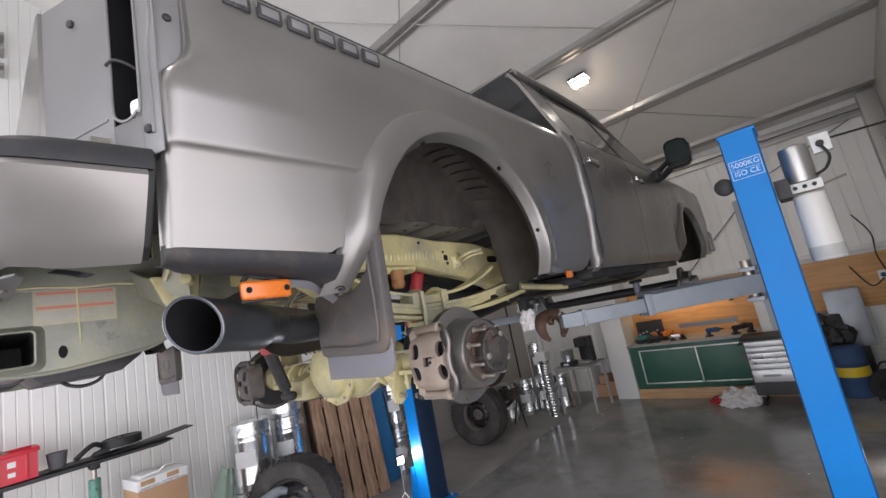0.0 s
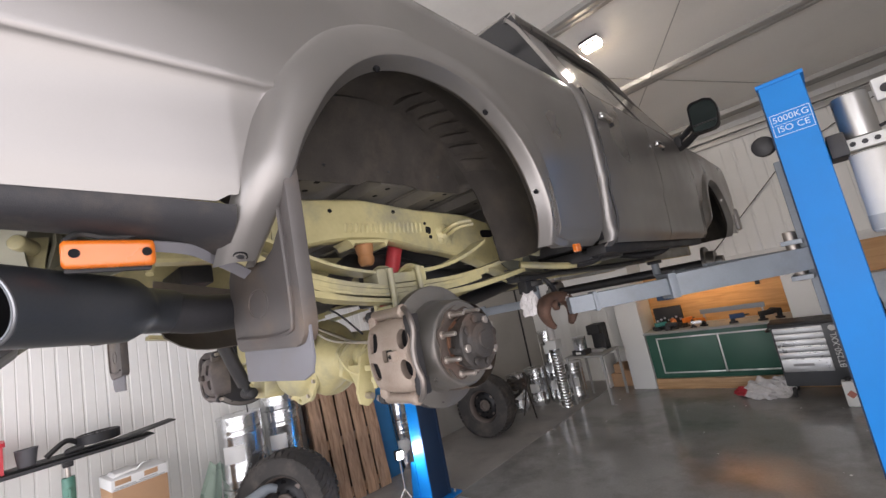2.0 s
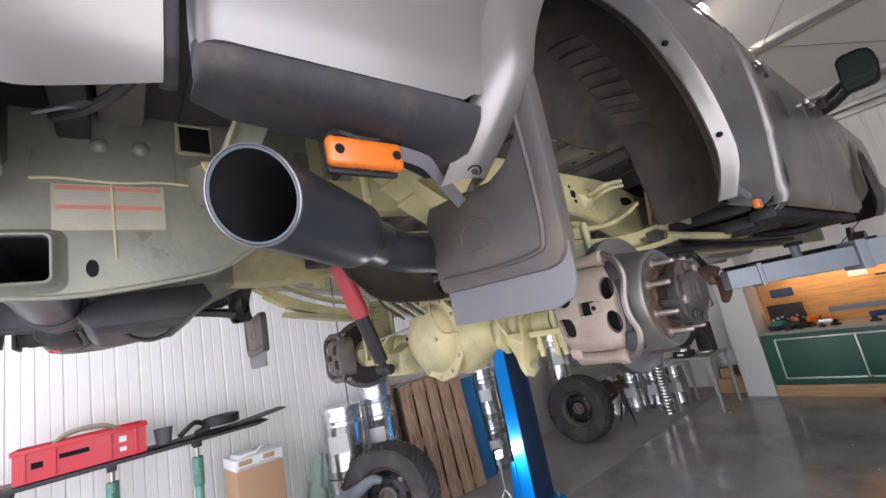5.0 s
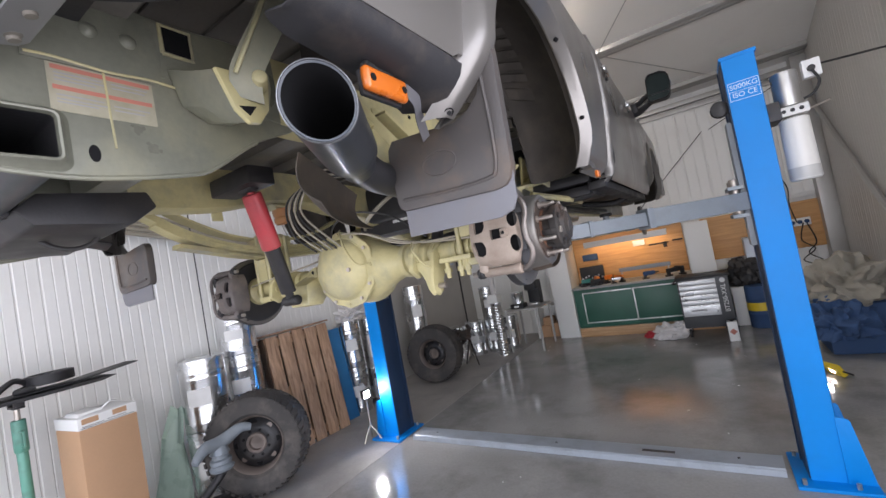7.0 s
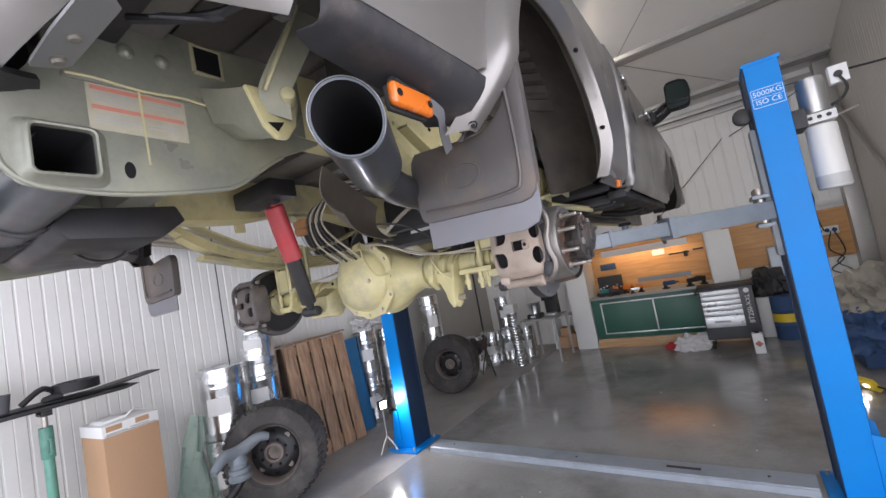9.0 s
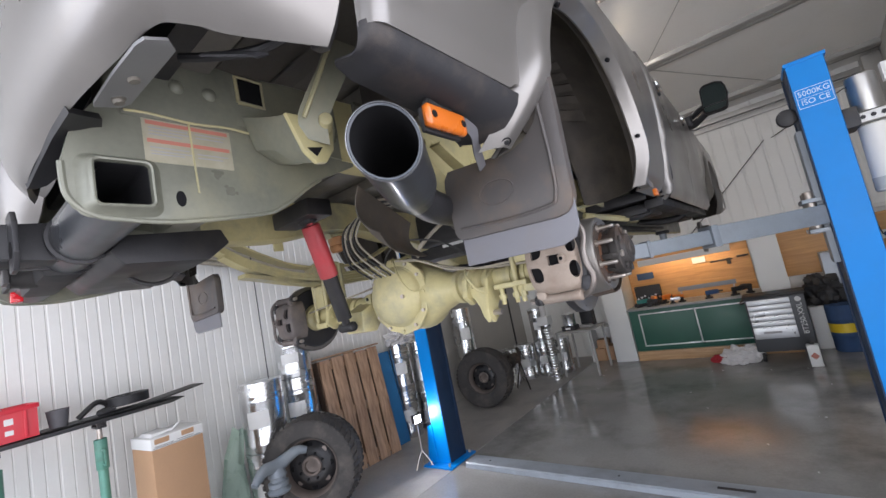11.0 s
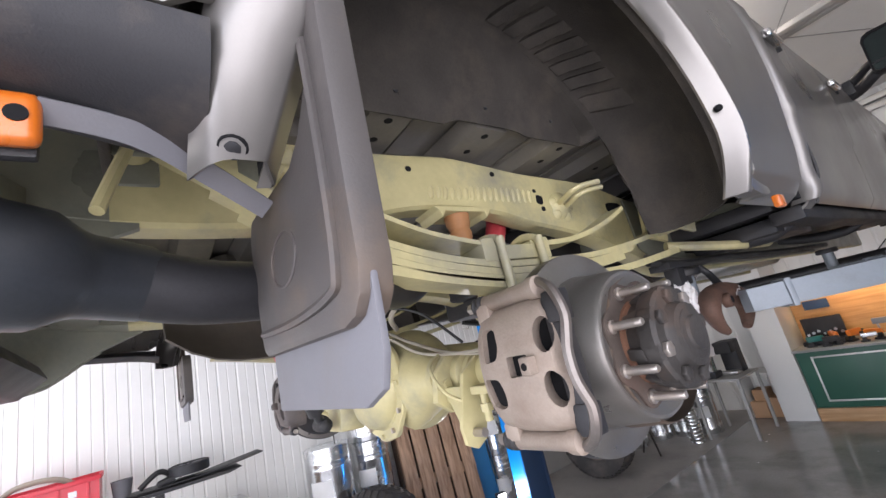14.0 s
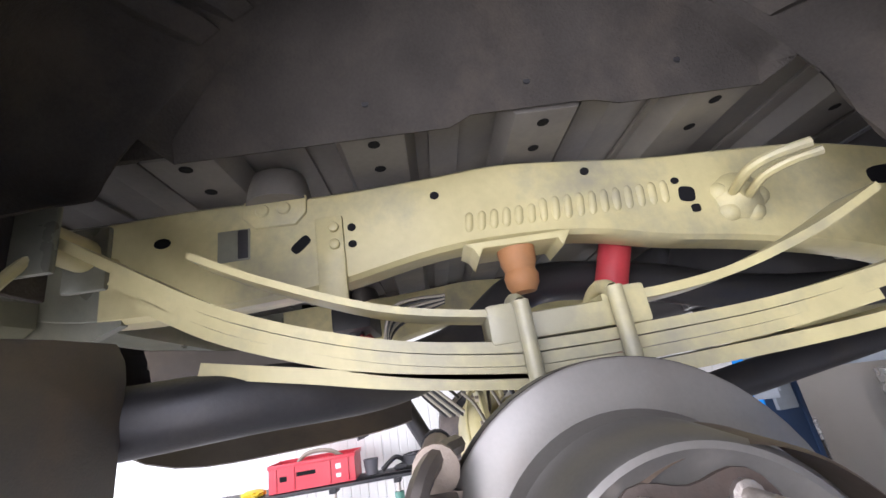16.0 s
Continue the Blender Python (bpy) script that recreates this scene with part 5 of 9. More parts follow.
for v in bm.verts:
    if abs(v.co.x - DX) > 0.079 and abs((v.co - Vector((v.co.x, AY, AZ))).length) < 0.152 and v.co.y < AY + 0.06:
        k = max(0.0, min(1.0, (abs(v.co.x - DX) - 0.08) / 0.13))
        v.co.y = AY + (v.co.y - AY) * (0.42 + 0.58 * k)
cyl(bm, (DX + 0.03, AY + 0.12, AZ), (DX + 0.05, AY + 0.36, AZ + 0.03), 0.11, 0.055, 24)
part("differential_housing", bm, M_CREAM, axle)
# ribs that stiffen the housing under the tubes
for x0, x1, x2 in ((DX + 0.10, DX + 0.20, DX + 0.30), (DX - 0.10, DX - 0.15, DX - 0.20)):
    part("housing_rib", prism(B(), [(x0, AZ - 0.14), (x1, AZ - 0.095), (x2, AZ - 0.055), (x2, AZ - 0.03), (x0, AZ - 0.03)], 1, AY - 0.008, AY + 0.008, 0.003), M_CREAM, axle)


def cover_radius(a):
    """The bolted flange: twelve shallow lobes on a rounded eight-sided outline."""
    return (1.0 + 0.018 * math.cos(12 * a)) * (1.0 + 0.022 * math.cos(4 * (a - 0.4)))


bm = B()
N = 72
rows = []
for f, d in ((1.0, 0.012), (1.0, 0.0), (0.985, -0.003), (0.815, -0.003), (0.80, -0.006), (0.775, -0.024), (0.75, -0.036), (0.70, -0.046), (0.62, -0.055), (0.52, -0.062), (0.40, -0.067), (0.28, -0.070), (0.14, -0.072), (0.01, -0.0725)):
    ring = []
    for k in range(N + 1):
        a = 2 * math.pi * k / N
        r = cover_radius(a) if f > 0.9 else 1.0
        x, z = 0.184 * f * r * math.cos(a), 0.178 * f * r * math.sin(a)
        deep = d
        if f < 0.78:
            # the bowl bulges towards the far side and carries curved turning marks there
            deep += 0.020 * (x + 0.05) / 0.15 * (1.0 if x > -0.05 else 0.35)
            if x < 0.02:
                deep += 0.0016 * math.sin(math.hypot(x - 0.03, z) * 420) * min(1.0, (0.02 - x) / 0.04)
        ring.append(Vector((DX + x, DY - 0.012 + deep, DZ + z)))
    rows.append(ring)
grid(bm, rows)
part("differential_cover", bm, M_CREAM, axle, "cream bowl-shaped differential cover with twelve bolts")
for sx, tx, tz in ((1, 0.095, 1.840), (-1, -0.300, 1.848)):
    tab = [(tx, tz + 0.026), (tx + sx * 0.026, tz + 0.022), (tx + sx * 0.044, tz + 0.010), (tx + sx * 0.044, tz - 0.010), (tx + sx * 0.026, tz - 0.022), (tx, tz - 0.026)]
    part("lifting_tab", prism(B(), tab, 1, DY - 0.008, DY + 0.012, 0.004), M_CREAM, axle)
    part("tab_hole", cyl(B(), (tx + sx * 0.026, DY - 0.0085, tz), (tx + sx * 0.026, DY - 0.0095, tz), 0.0095, seg=14), M_NEAR_BLACK, axle)
for k in range(12):
    a = 2 * math.pi * k / 12
    p = Vector((DX + 0.168 * math.cos(a), DY - 0.015, DZ + 0.163 * math.sin(a)))
    part("cover_bolt", cyl(B(), p, p + Vector((0, -0.010, 0)), 0.0085, seg=6), M_STUD if k % 3 else M_CREAM, axle)
# thin brake pipe and breather across the housing
part("brake_pipe", tube(B(), [(DX - 0.02, DY + 0.02, DZ + 0.19), (DX + 0.03, DY - 0.035, DZ + 0.155), (DX + 0.07, DY - 0.055, DZ + 0.08), (DX + 0.12, DY - 0.045, DZ + 0.01), (DX + 0.19, DY - 0.005, DZ + 0.01)], 0.0045, 6), M_CREAM, axle)
part("filler_plug", cyl(B(), (DX + 0.075, DY - 0.055, DZ - 0.005), (DX + 0.076, DY - 0.070, DZ - 0.005), 0.010, seg=8), M_STUD, axle)
# brackets along the axle
for bx in (-0.47, -0.40, 0.30):
    bm = B()
    prism(bm, [(AY - 0.10, AZ + 0.02), (AY - 0.05, AZ + 0.07), (AY + 0.03, AZ + 0.055), (AY + 0.03, AZ - 0.06), (AY - 0.07, AZ - 0.085), (AY - 0.115, AZ - 0.05)], 0, bx - 0.012, bx + 0.012, 0.003)
    br = part("axle_bracket", bm, M_CREAM, axle)
    cyl_b = cyl(B(), (bx - 0.02, AY - 0.075, AZ - 0.01), (bx + 0.02, AY - 0.075, AZ - 0.01), 0.012, seg=8)
    part("bracket_bolt", cyl_b, M_CREAM, axle)
for q in (0.398,):
    bm = B()
    prism(bm, [(AY - 0.085, AZ + 0.01), (AY - 0.03, AZ + 0.045), (AY + 0.03, AZ + 0.03), (AY + 0.03, AZ - 0.05), (AY - 0.04, AZ - 0.10), (AY - 0.055, AZ - 0.15), (AY - 0.085, AZ - 0.165), (AY - 0.115, AZ - 0.15), (AY - 0.12, AZ - 0.11), (AY - 0.105, AZ - 0.06)], 0, q - 0.007, q + 0.007, 0.003)
    part("shock_bracket", bm, M_CREAM, axle, "cream shock absorber bracket")
part("bracket_web", prism(B(), [(0.285, AZ - 0.02), (0.300, AZ - 0.045), (0.325, AZ - 0.062), (0.343, AZ - 0.10), (0.352, AZ - 0.14), (0.370, AZ - 0.165), (0.391, AZ - 0.158), (0.391, AZ - 0.02)], 1, AY - 0.085, AY - 0.075, 0.003), M_CREAM, axle, "curved cream shock bracket")
part("bracket_bolt", cyl(B(), (0.385, AY - 0.085, AZ - 0.128), (0.440, AY - 0.085, AZ - 0.128), 0.011, seg=8), M_STUD, axle)
bm = B()
prism(bm, [(AY - 0.14, AZ - 0.02), (AY - 0.02, AZ + 0.03), (AY + 0.02, AZ - 0.04), (AY - 0.06, AZ - 0.13), (AY - 0.15, AZ - 0.12)], 0, -0.345, -0.265, 0.008)
part("shock_bracket", bm, M_CREAM, axle)
# pipe clips and small lugs on the near tube
for q in (0.275, 0.47, 0.535):
    part("tube_clip", lathe(B(), (q, AY, AZ), (1, 0, 0), [(0, 0.046), (0.001, 0.053), (0.016, 0.053), (0.017, 0.046)], 20), M_CREAM, axle)
for q in (0.455, 0.515, 0.545):
    part("hanging_stud", cyl(B(), (q, AY - 0.075, AZ - 0.03), (q, AY - 0.075, AZ - 0.105), 0.0095, seg=10, bevel=0.002), M_CREAM, axle)
    part("stud_nut", cyl(B(), (q, AY - 0.075, AZ - 0.065), (q, AY - 0.075, AZ - 0.083), 0.0155, seg=6), M_CREAM, axle)
part("clamp_plate", box(B(), (0.43, AY - 0.095, AZ - 0.042), (0.575, AY - 0.05, AZ - 0.022), 0.005), M_CREAM, axle)
# brake lines on the axle
bm = B()
tube(bm, [(-0.70, AY - 0.06, AZ + 0.03), (-0.5, AY - 0.065, AZ + 0.05), (-0.25, AY - 0.04, AZ + 0.09), (-0.05, AY - 0.05, AZ + 0.175), (0.12, AY - 0.04, AZ + 0.12), (0.35, AY - 0.05, AZ + 0.06), (0.70, AY - 0.06, AZ + 0.03)], 0.005, 6)
tube(bm, [(0.02, AY - 0.03, AZ + 0.18), (0.1, AY - 0.08, AZ + 0.22), (0.2, AY - 0.02, AZ + 0.30), (0.30, AY + 0.1, AZ + 0.38)], 0.009, 8)
part("brake_line", bm, M_HOSE, axle)


def rounded(pts, r=0.006):
    """A polygon with its corners cut round."""
    out = []
    for a, b, c in zip(pts[-1:] + pts[:-1], pts, pts[1:] + pts[:1]):
        a, b, c = Vector((*a, 0)), Vector((*b, 0)), Vector((*c, 0))
        u, v = (a - b).normalized() * r, (c - b).normalized() * r
        out += [tuple((b + u)[:2]), tuple((b + u * 0.3 + v * 0.3)[:2]), tuple((b + v)[:2])]
    return out


# openings of the caliper: x, height, outline, swing round the upright
WINDOWS = [
    (0.738, 0.046, rounded([(-0.020, -0.030), (0.012, -0.027), (0.022, -0.008), (0.016, 0.024), (-0.006, 0.029), (-0.020, 0.026)]), 0.0),
    (0.728, -0.036, rounded([(-0.022, 0.027), (0.016, 0.024), (0.024, 0.004), (0.020, -0.020), (0.004, -0.027), (-0.016, -0.022)]), 0.0),
    (0.800, 0.005, rounded([(-0.024, -0.017), (0.022, -0.015), (0.022, 0.016), (-0.024, 0.017)], 0.004), 0.0),
    (0.858, 0.046, [(0.017 * math.cos(math.pi * q / 8), 0.028 * math.sin(math.pi * q / 8)) for q in range(16)], 0.45),
    (0.857, -0.036, [(0.017 * math.cos(math.pi * q / 8), 0.028 * math.sin(math.pi * q / 8)) for q in range(16)], 0.45),
]


def carve(bm, tool):
    """Cuts one closed shape out of another and returns the rest."""
    obs = []
    for b in (bm, tool):
        me = bpy.data.meshes.new("tmp")
        b.to_mesh(me)
        b.free()
        obs.append(new("carve_source", me))
    mod = obs[0].modifiers.new("cut", 'BOOLEAN')
    mod.object, mod.operation, mod.solver = obs[1], 'DIFFERENCE', 'EXACT'
    bpy.context.view_layer.update()
    me = bpy.data.meshes.new_from_object(obs[0].evaluated_get(bpy.context.evaluated_depsgraph_get()))
    out = B()
    out.from_mesh(me)
    bpy.data.meshes.remove(me)
    for ob in obs:
        d = ob.data
        bpy.data.objects.remove(ob)
        bpy.data.meshes.remove(d)
    return out


def brake(s):
    """Disc, hub, studs and caliper of one rear wheel end."""
    bm = B()
    lathe(bm, (s * 0.785, AY, AZ), (s, 0, 0), [(0, 0.10), (0.001, 0.190), (0.003, 0.193), (0.011, 0.193), (0.0125, 0.184), (0.021, 0.184), (0.0225, 0.193), (0.031, 0.193), (0.033, 0.190), (0.034, 0.140), (0.040, 0.134), (0.105, 0.128), (0.112, 0.123), (0.113, 0.118), (0.106, 0.106), (0.106, 0.05)], 64)
    disc = part("brake_disc", bm, M_ROTOR, truck, "worn steel brake disc with drum hat")
    bm = B()
    lathe(bm, (s * 0.785, AY, AZ), (s, 0, 0), [(0.0005, 0.1905), (0.002, 0.1938), (0.029, 0.1938), (0.0305, 0.1925)], 64, cap=False)
    part("hat_band", lathe(B(), (s * 0.785, AY, AZ), (s, 0, 0), [(0.041, 0.1350), (0.044, 0.1345), (0.104, 0.1290), (0.110, 0.1255)], 64, cap=False), M_HATRUST, disc, "brown rusty band round the disc hat")
    part("vent_rim", bm, M_DARKSTEEL, disc, "dark vented rim of the disc")
    bm = B()
    lathe(bm, (s * 0.891, AY, AZ), (s, 0, 0), [(0, 0.109), (0.004, 0.109), (0.0055, 0.066)], 64)
    for v in bm.verts:
        ry, rz = v.co.y - AY, v.co.z - AZ
        if math.hypot(ry, rz) > 0.09:
            k = 0.94 + 0.06 * math.cos(8 * math.atan2(rz, ry) + math.pi)
            v.co.y, v.co.z = AY + ry * k, AZ + rz * k
    part("hat_face", bm, M_FLANGE, disc, "dusty tan lobed hub flange")
    bm = B()
    lathe(bm, (s * 0.894, AY, AZ), (s, 0, 0), [(0, 0.071), (0.008, 0.071), (0.010, 0.063)], 40)
    part("rust_ring", bm, M_RUST, disc, "orange rusty pilot ring")
    bm = B()
    lathe(bm, (s * 0.895, AY, AZ), (s, 0, 0), [(0, 0.062), (0.042, 0.060), (0.048, 0.068), (0.054, 0.070), (0.082, 0.070), (0.088, 0.064), (0.090, 0.047), (0.094, 0.044), (0.108, 0.042), (0.112, 0.034)], 40)
    hub = part("wheel_hub", bm, M_HUB, truck, "greasy dark wheel hub")
    for k in range(8):
        a = 2 * math.pi * k / 8 + 0.2
        p = Vector((s * 0.917, AY + 0.060 * math.cos(a), AZ + 0.060 * math.sin(a)))
        part("hub_fin", box(B(), (-0.020, -0.006, -0.009), (0.030, 0.010, 0.009), 0.003, Matrix.Translation(p) @ Matrix.Rotation(a, 4, 'X')), M_HUB, hub)
    for k in range(8):
        a = 2 * math.pi * k / 8 + 0.2
        p = Vector((s * 0.976, AY + 0.055 * math.cos(a), AZ + 0.055 * math.sin(a)))
        part("bolt_boss", lathe(B(), p, (s, 0, 0), [(-0.022, 0.017), (0.004, 0.0165), (0.006, 0.013), (0.0065, 0.0)], 14), M_HUB, hub)
        part("hub_bolt", cyl(B(), p + Vector((s * 0.006, 0, 0)), p + Vector((s * 0.018, 0, 0)), 0.0105, seg=6, bevel=0.002), M_STUD if k % 3 == 1 else M_HUB, hub)
    part("grease_cap", lathe(B(), (s * 1.004, AY, AZ), (s, 0, 0), [(-0.004, 0.036), (0.004, 0.034), (0.006, 0.024), (0.012, 0.022), (0.013, 0.0)], 24), M_HUB, hub)
    for k in range(8):
        a = 2 * math.pi * k / 8 + math.pi / 8
        p = Vector((s * 0.894, AY + 0.091 * math.cos(a), AZ + 0.091 * math.sin(a)))
        bm = B()
        lathe(bm, p, (s, 0, 0), [(0, 0.0115), (0.006, 0.0115), (0.007, 0.0072)] + [(0.010 + 0.0032 * j, 0.0074 if j % 2 else 0.0066) for j in range(17)] + [(0.068, 0.0066), (0.072, 0.005)], 12)
        part("wheel_stud", bm, M_STUD, hub)
    # caliper over the rear edge of the disc: a squarish casting with five openings
    iron = M_CALIPER if s > 0 else M_IRON
    ys = lambda v: AY - 0.243 + 0.020 * (v / 0.105) ** 2
    rows = []
    for k in range(15):
        v = -0.102 + 0.206 * k / 14
        e = abs(v / 0.103)
        y1 = ys(v) + 0.014 * max(0, e - 0.85) / 0.15
        xi, xo = 0.690 + 0.022 * e ** 4, 0.874 - 0.020 * e ** 3
        y0 = AY - 0.145
        ring = [(xi, y0), (xi, y1 + 0.02), (xi + 0.006, y1 + 0.006), (xi + 0.02, y1), (0.76, y1 - 0.003), (0.80, y1 - 0.003), (xo - 0.03, y1), (xo - 0.008, y1 + 0.006), (xo, y1 + 0.022), (xo, AY - 0.192), (xo - 0.03, AY - 0.192), (xo - 0.032, AY - 0.198), (xi + 0.06, AY - 0.198), (xi + 0.058, y0), (xi, y0)]
        rows.append([Vector((s * x, y, AZ + 0.004 + v)) for x, y in ring])
    bm = grid(B(), rows)
    bmesh.ops.holes_fill(bm, edges=bm.edges[:])
    bmesh.ops.recalc_face_normals(bm, faces=bm.faces)
    tool = B()
    for x, v, poly, swing in WINDOWS:
        slope = math.atan(2 * 0.020 * v / 0.105 ** 2)
        m = Matrix.Translation((s * x, ys(v) - 0.002 + (0.006 if swing else 0), AZ + 0.004 + v)) @ Matrix.Rotation(-slope, 4, 'X') @ Matrix.Rotation(s * swing, 4, 'Z')
        prism(tool, [(s * a, b) for a, b in poly], 1, -0.02, 0.055, 0, m)
    bm = carve(bm, tool)
    cal = part("caliper", bm, iron, truck, "bare pinkish cast iron brake caliper" if s > 0 else "dark grey brake caliper")
    # near-black fills put the shade into the caliper's openings
    for x, v, poly, swing in WINDOWS[:3]:
        slope = math.atan(2 * 0.020 * v / 0.105 ** 2)
        m = Matrix.Translation((s * x, ys(v) - 0.002, AZ + 0.004 + v)) @ Matrix.Rotation(-slope, 4, 'X')
        part("window_shade", prism(B(), [(s * a * 0.995, b * 0.995) for a, b in poly], 1, 0.014, 0.054, 0, m), M_NEAR_BLACK, cal)
    part("piston_shade", box(B(), (min(s * 0.705, s * 0.865), AY - 0.206, AZ - 0.085), (max(s * 0.705, s * 0.865), AY - 0.2005, AZ + 0.092), 0.004), M_NEAR_BLACK, cal)
    lug = part("bleed_lug", box(B(), (-0.010, -0.014, -0.014), (0.010, 0.010, 0.014), 0.003, Matrix.Translation((s * 0.828, ys(0) - 0.004, AZ + 0.008))), iron, cal)
    part("lug_eye", cyl(B(), (s * 0.828, ys(0) - 0.0175, AZ + 0.008), (s * 0.828, ys(0) - 0.019, AZ + 0.008), 0.006, seg=12), M_NEAR_BLACK, lug)
    for a, b in ((0.124, 0.088), (-0.115, -0.085)):
        bm = B()
        lathe(bm, (s * 0.715, AY - 0.205, AZ + a), (s, 0, 0), [(0, 0.013), (0.004, 0.016), (0.11, 0.015), (0.118, 0.019), (0.135, 0.019), (0.14, 0.010)], 16)
        part("guide_pin", bm, iron, cal)
        bm = B()
        lathe(bm, (s * 0.688, AY - 0.205, AZ + a), (s, 0, 0), [(0, 0.010), (0.002, 0.017), (0.008, 0.018), (0.011, 0.014), (0.015, 0.018), (0.022, 0.018), (0.026, 0.014)], 16)
        part("pin_boot", bm, M_BLACK, cal)
        part("pin_bolt", cyl(B(), (s * 0.668, AY - 0.205, AZ + a), (s * 0.689, AY - 0.205, AZ + a), 0.010, seg=6), M_STUD, cal)
        part("pin_ear", box(B(), (min(s * 0.70, s * 0.735), AY - 0.222, AZ + min(a, b)), (max(s * 0.70, s * 0.735), AY - 0.185, AZ + max(a, b)), 0.006), iron, cal)
    # carrier: a bent flat bar round the outer side, with dark pad ends behind it
    bm = B()
    pts = [(0.80, -0.030, 0.134), (0.845, -0.048, 0.133), (0.878, -0.062, 0.120), (0.897, -0.070, 0.095), (0.903, -0.072, 0.068), (0.898, -0.075, 0.040), (0.893, -0.076, 0.018), (0.893, -0.076, -0.016), (0.899, -0.075, -0.040), (0.904, -0.072, -0.060), (0.899, -0.070, -0.085), (0.882, -0.062, -0.108), (0.85, -0.048, -0.122), (0.80, -0.030, -0.126)]
    tube(bm, [(s * x, y, AZ + z) for x, y, z in pts], 0.0085, 8, n=3)
    part("carrier_frame", bm, M_BAR if s > 0 else iron, cal, "worn steel caliper carrier bar")
    for z0, z1 in ((0.062, 0.112), (-0.105, -0.058)):
        part("pad_end", box(B(), (min(s * 0.862, s * 0.893), AY - 0.222, AZ + z0), (max(s * 0.862, s * 0.893), AY - 0.19, AZ + z1), 0.006), M_DARKSTEEL, cal)
    part("brake_pad", box(B(), (min(s * 0.855, s * 0.884), AY - 0.218, AZ - 0.10), (max(s * 0.855, s * 0.884), AY - 0.188, AZ + 0.105), 0.006), M_DARKSTEEL, cal)
    # dust shield behind the disc
    bm = B()
    lathe(bm, (s * 0.758, AY, AZ), (s, 0, 0), [(0, 0.07), (0.003, 0.165), (0.010, 0.172), (0.012, 0.172), (0.006, 0.07)], 48)
    part("dust_shield", bm, M_BLUESHIELD if s > 0 else M_DARKSTEEL, truck, "blue dust shield behind the disc" if s > 0 else "")


for s in (1, -1):
    old = set(truck.children_recursive)
    brake(s)
    for ob in set(truck.children_recursive) - old:
        grip = ob.name.startswith("caliper") or (ob.parent and ob.parent.name.startswith("caliper")) or (ob.parent and ob.parent.name.startswith("bleed_lug"))
        hubby = ob.name.startswith(("wheel_hub", "hub_bolt", "hub_fin", "bolt_boss", "grease_cap"))
        for v in ob.data.vertices:
            if hubby and abs(v.co.x) > 0.895:
                v.co.x = s * (0.895 + (abs(v.co.x) - 0.895) * 0.74)
            v.co.x -= s * (0.038 if grip else 0.034)
            v.co.y += (0.008 if s > 0 else 0.030) if grip else 0.0
            v.co.z += 0.010 if grip and s > 0 else 0.0
        # the right-hand disc and hub sit a little behind and above the axle's middle
        if s > 0 and (hubby or ob.name.startswith(("brake_disc", "vent_rim", "dust_shield", "hat_face", "rust_ring", "wheel_stud"))):
            for v in ob.data.vertices:
                ry, rz = v.co.y - AY, v.co.z - AZ
                if hubby and v.co.x > 0.866:
                    ry, rz = ry * 1.16, rz * 1.16
                if ob.name.startswith("wheel_stud") and v.co.x > 0.87:
                    v.co.x = 0.87 + (v.co.x - 0.87) * 0.76
                if ob.name.startswith(("brake_disc", "vent_rim")) and math.hypot(ry, rz) > 0.136:
                    v.co.x -= 0.018
                    k = 1.0 - 0.036 * min(1.0, (math.hypot(ry, rz) - 0.136) / 0.05)
                    ry, rz = ry * k, rz * k
                v.co.y, v.co.z = AY + ry - 0.030, AZ + rz + 0.010
# hose coil of the parking brake and wires near the differential
for k in range(6):
    bm = B()
    x0 = -0.10 + 0.02 * k
    tube(bm, [(x0 - 0.06, -0.02 + 0.012 * k, 1.93), (x0 - 0.10, -0.10, 2.02 + 0.01 * k), (x0 - 0.04, -0.16, 2.14), (x0 + 0.05, -0.12, 2.20 + 0.008 * k), (x0 + 0.10, 0.02, 2.24)], 0.0045, 6)
    part("wire", bm, M_HOSE if k % 2 else M_CABLE, truck)


def shock(p0, p1, split=0.5):
    p0, p1 = Vector(p0), Vector(p1)
    d = p1 - p0
    L = d.length
    bm = B()
    lathe(bm, p0, d, [(0, 0.012), (0.03, 0.012), (0.032, 0.030), (0.04, 0.033), (L * split, 0.033), (L * split + 0.003, 0.030)], 24)
    ob = part("shock_absorber", bm, M_RED, truck, "red shock absorber with a black tube")
    bm = B()
    lathe(bm, p0 + d * split, d, [(0, 0.027), (L * (1 - split) - 0.05, 0.027), (L * (1 - split) - 0.045, 0.015), (L * (1 - split), 0.015)], 24)
    part("shock_tube", bm, M_DARKSTEEL, ob)
    _, u, w = axes_for(d)
    for p in (p0, p1):
        part("bush", cyl(B(), p - Vector((0.03, 0, 0)), p + Vector((0.03, 0, 0)), 0.024, seg=16, bevel=0.004), M_BLACK, ob)


shock((-0.21, -0.27, 2.235), (-0.30, -0.04, 1.733))
bm = B()
box(bm, (-0.32, -0.33, 2.225), (-0.12, -0.21, 2.30), 0.01)
part("shock_mount", bm, M_BLACK, truck)
shock((0.34, 0.42, 2.33), (0.31, 0.20, 1.74), 0.62)

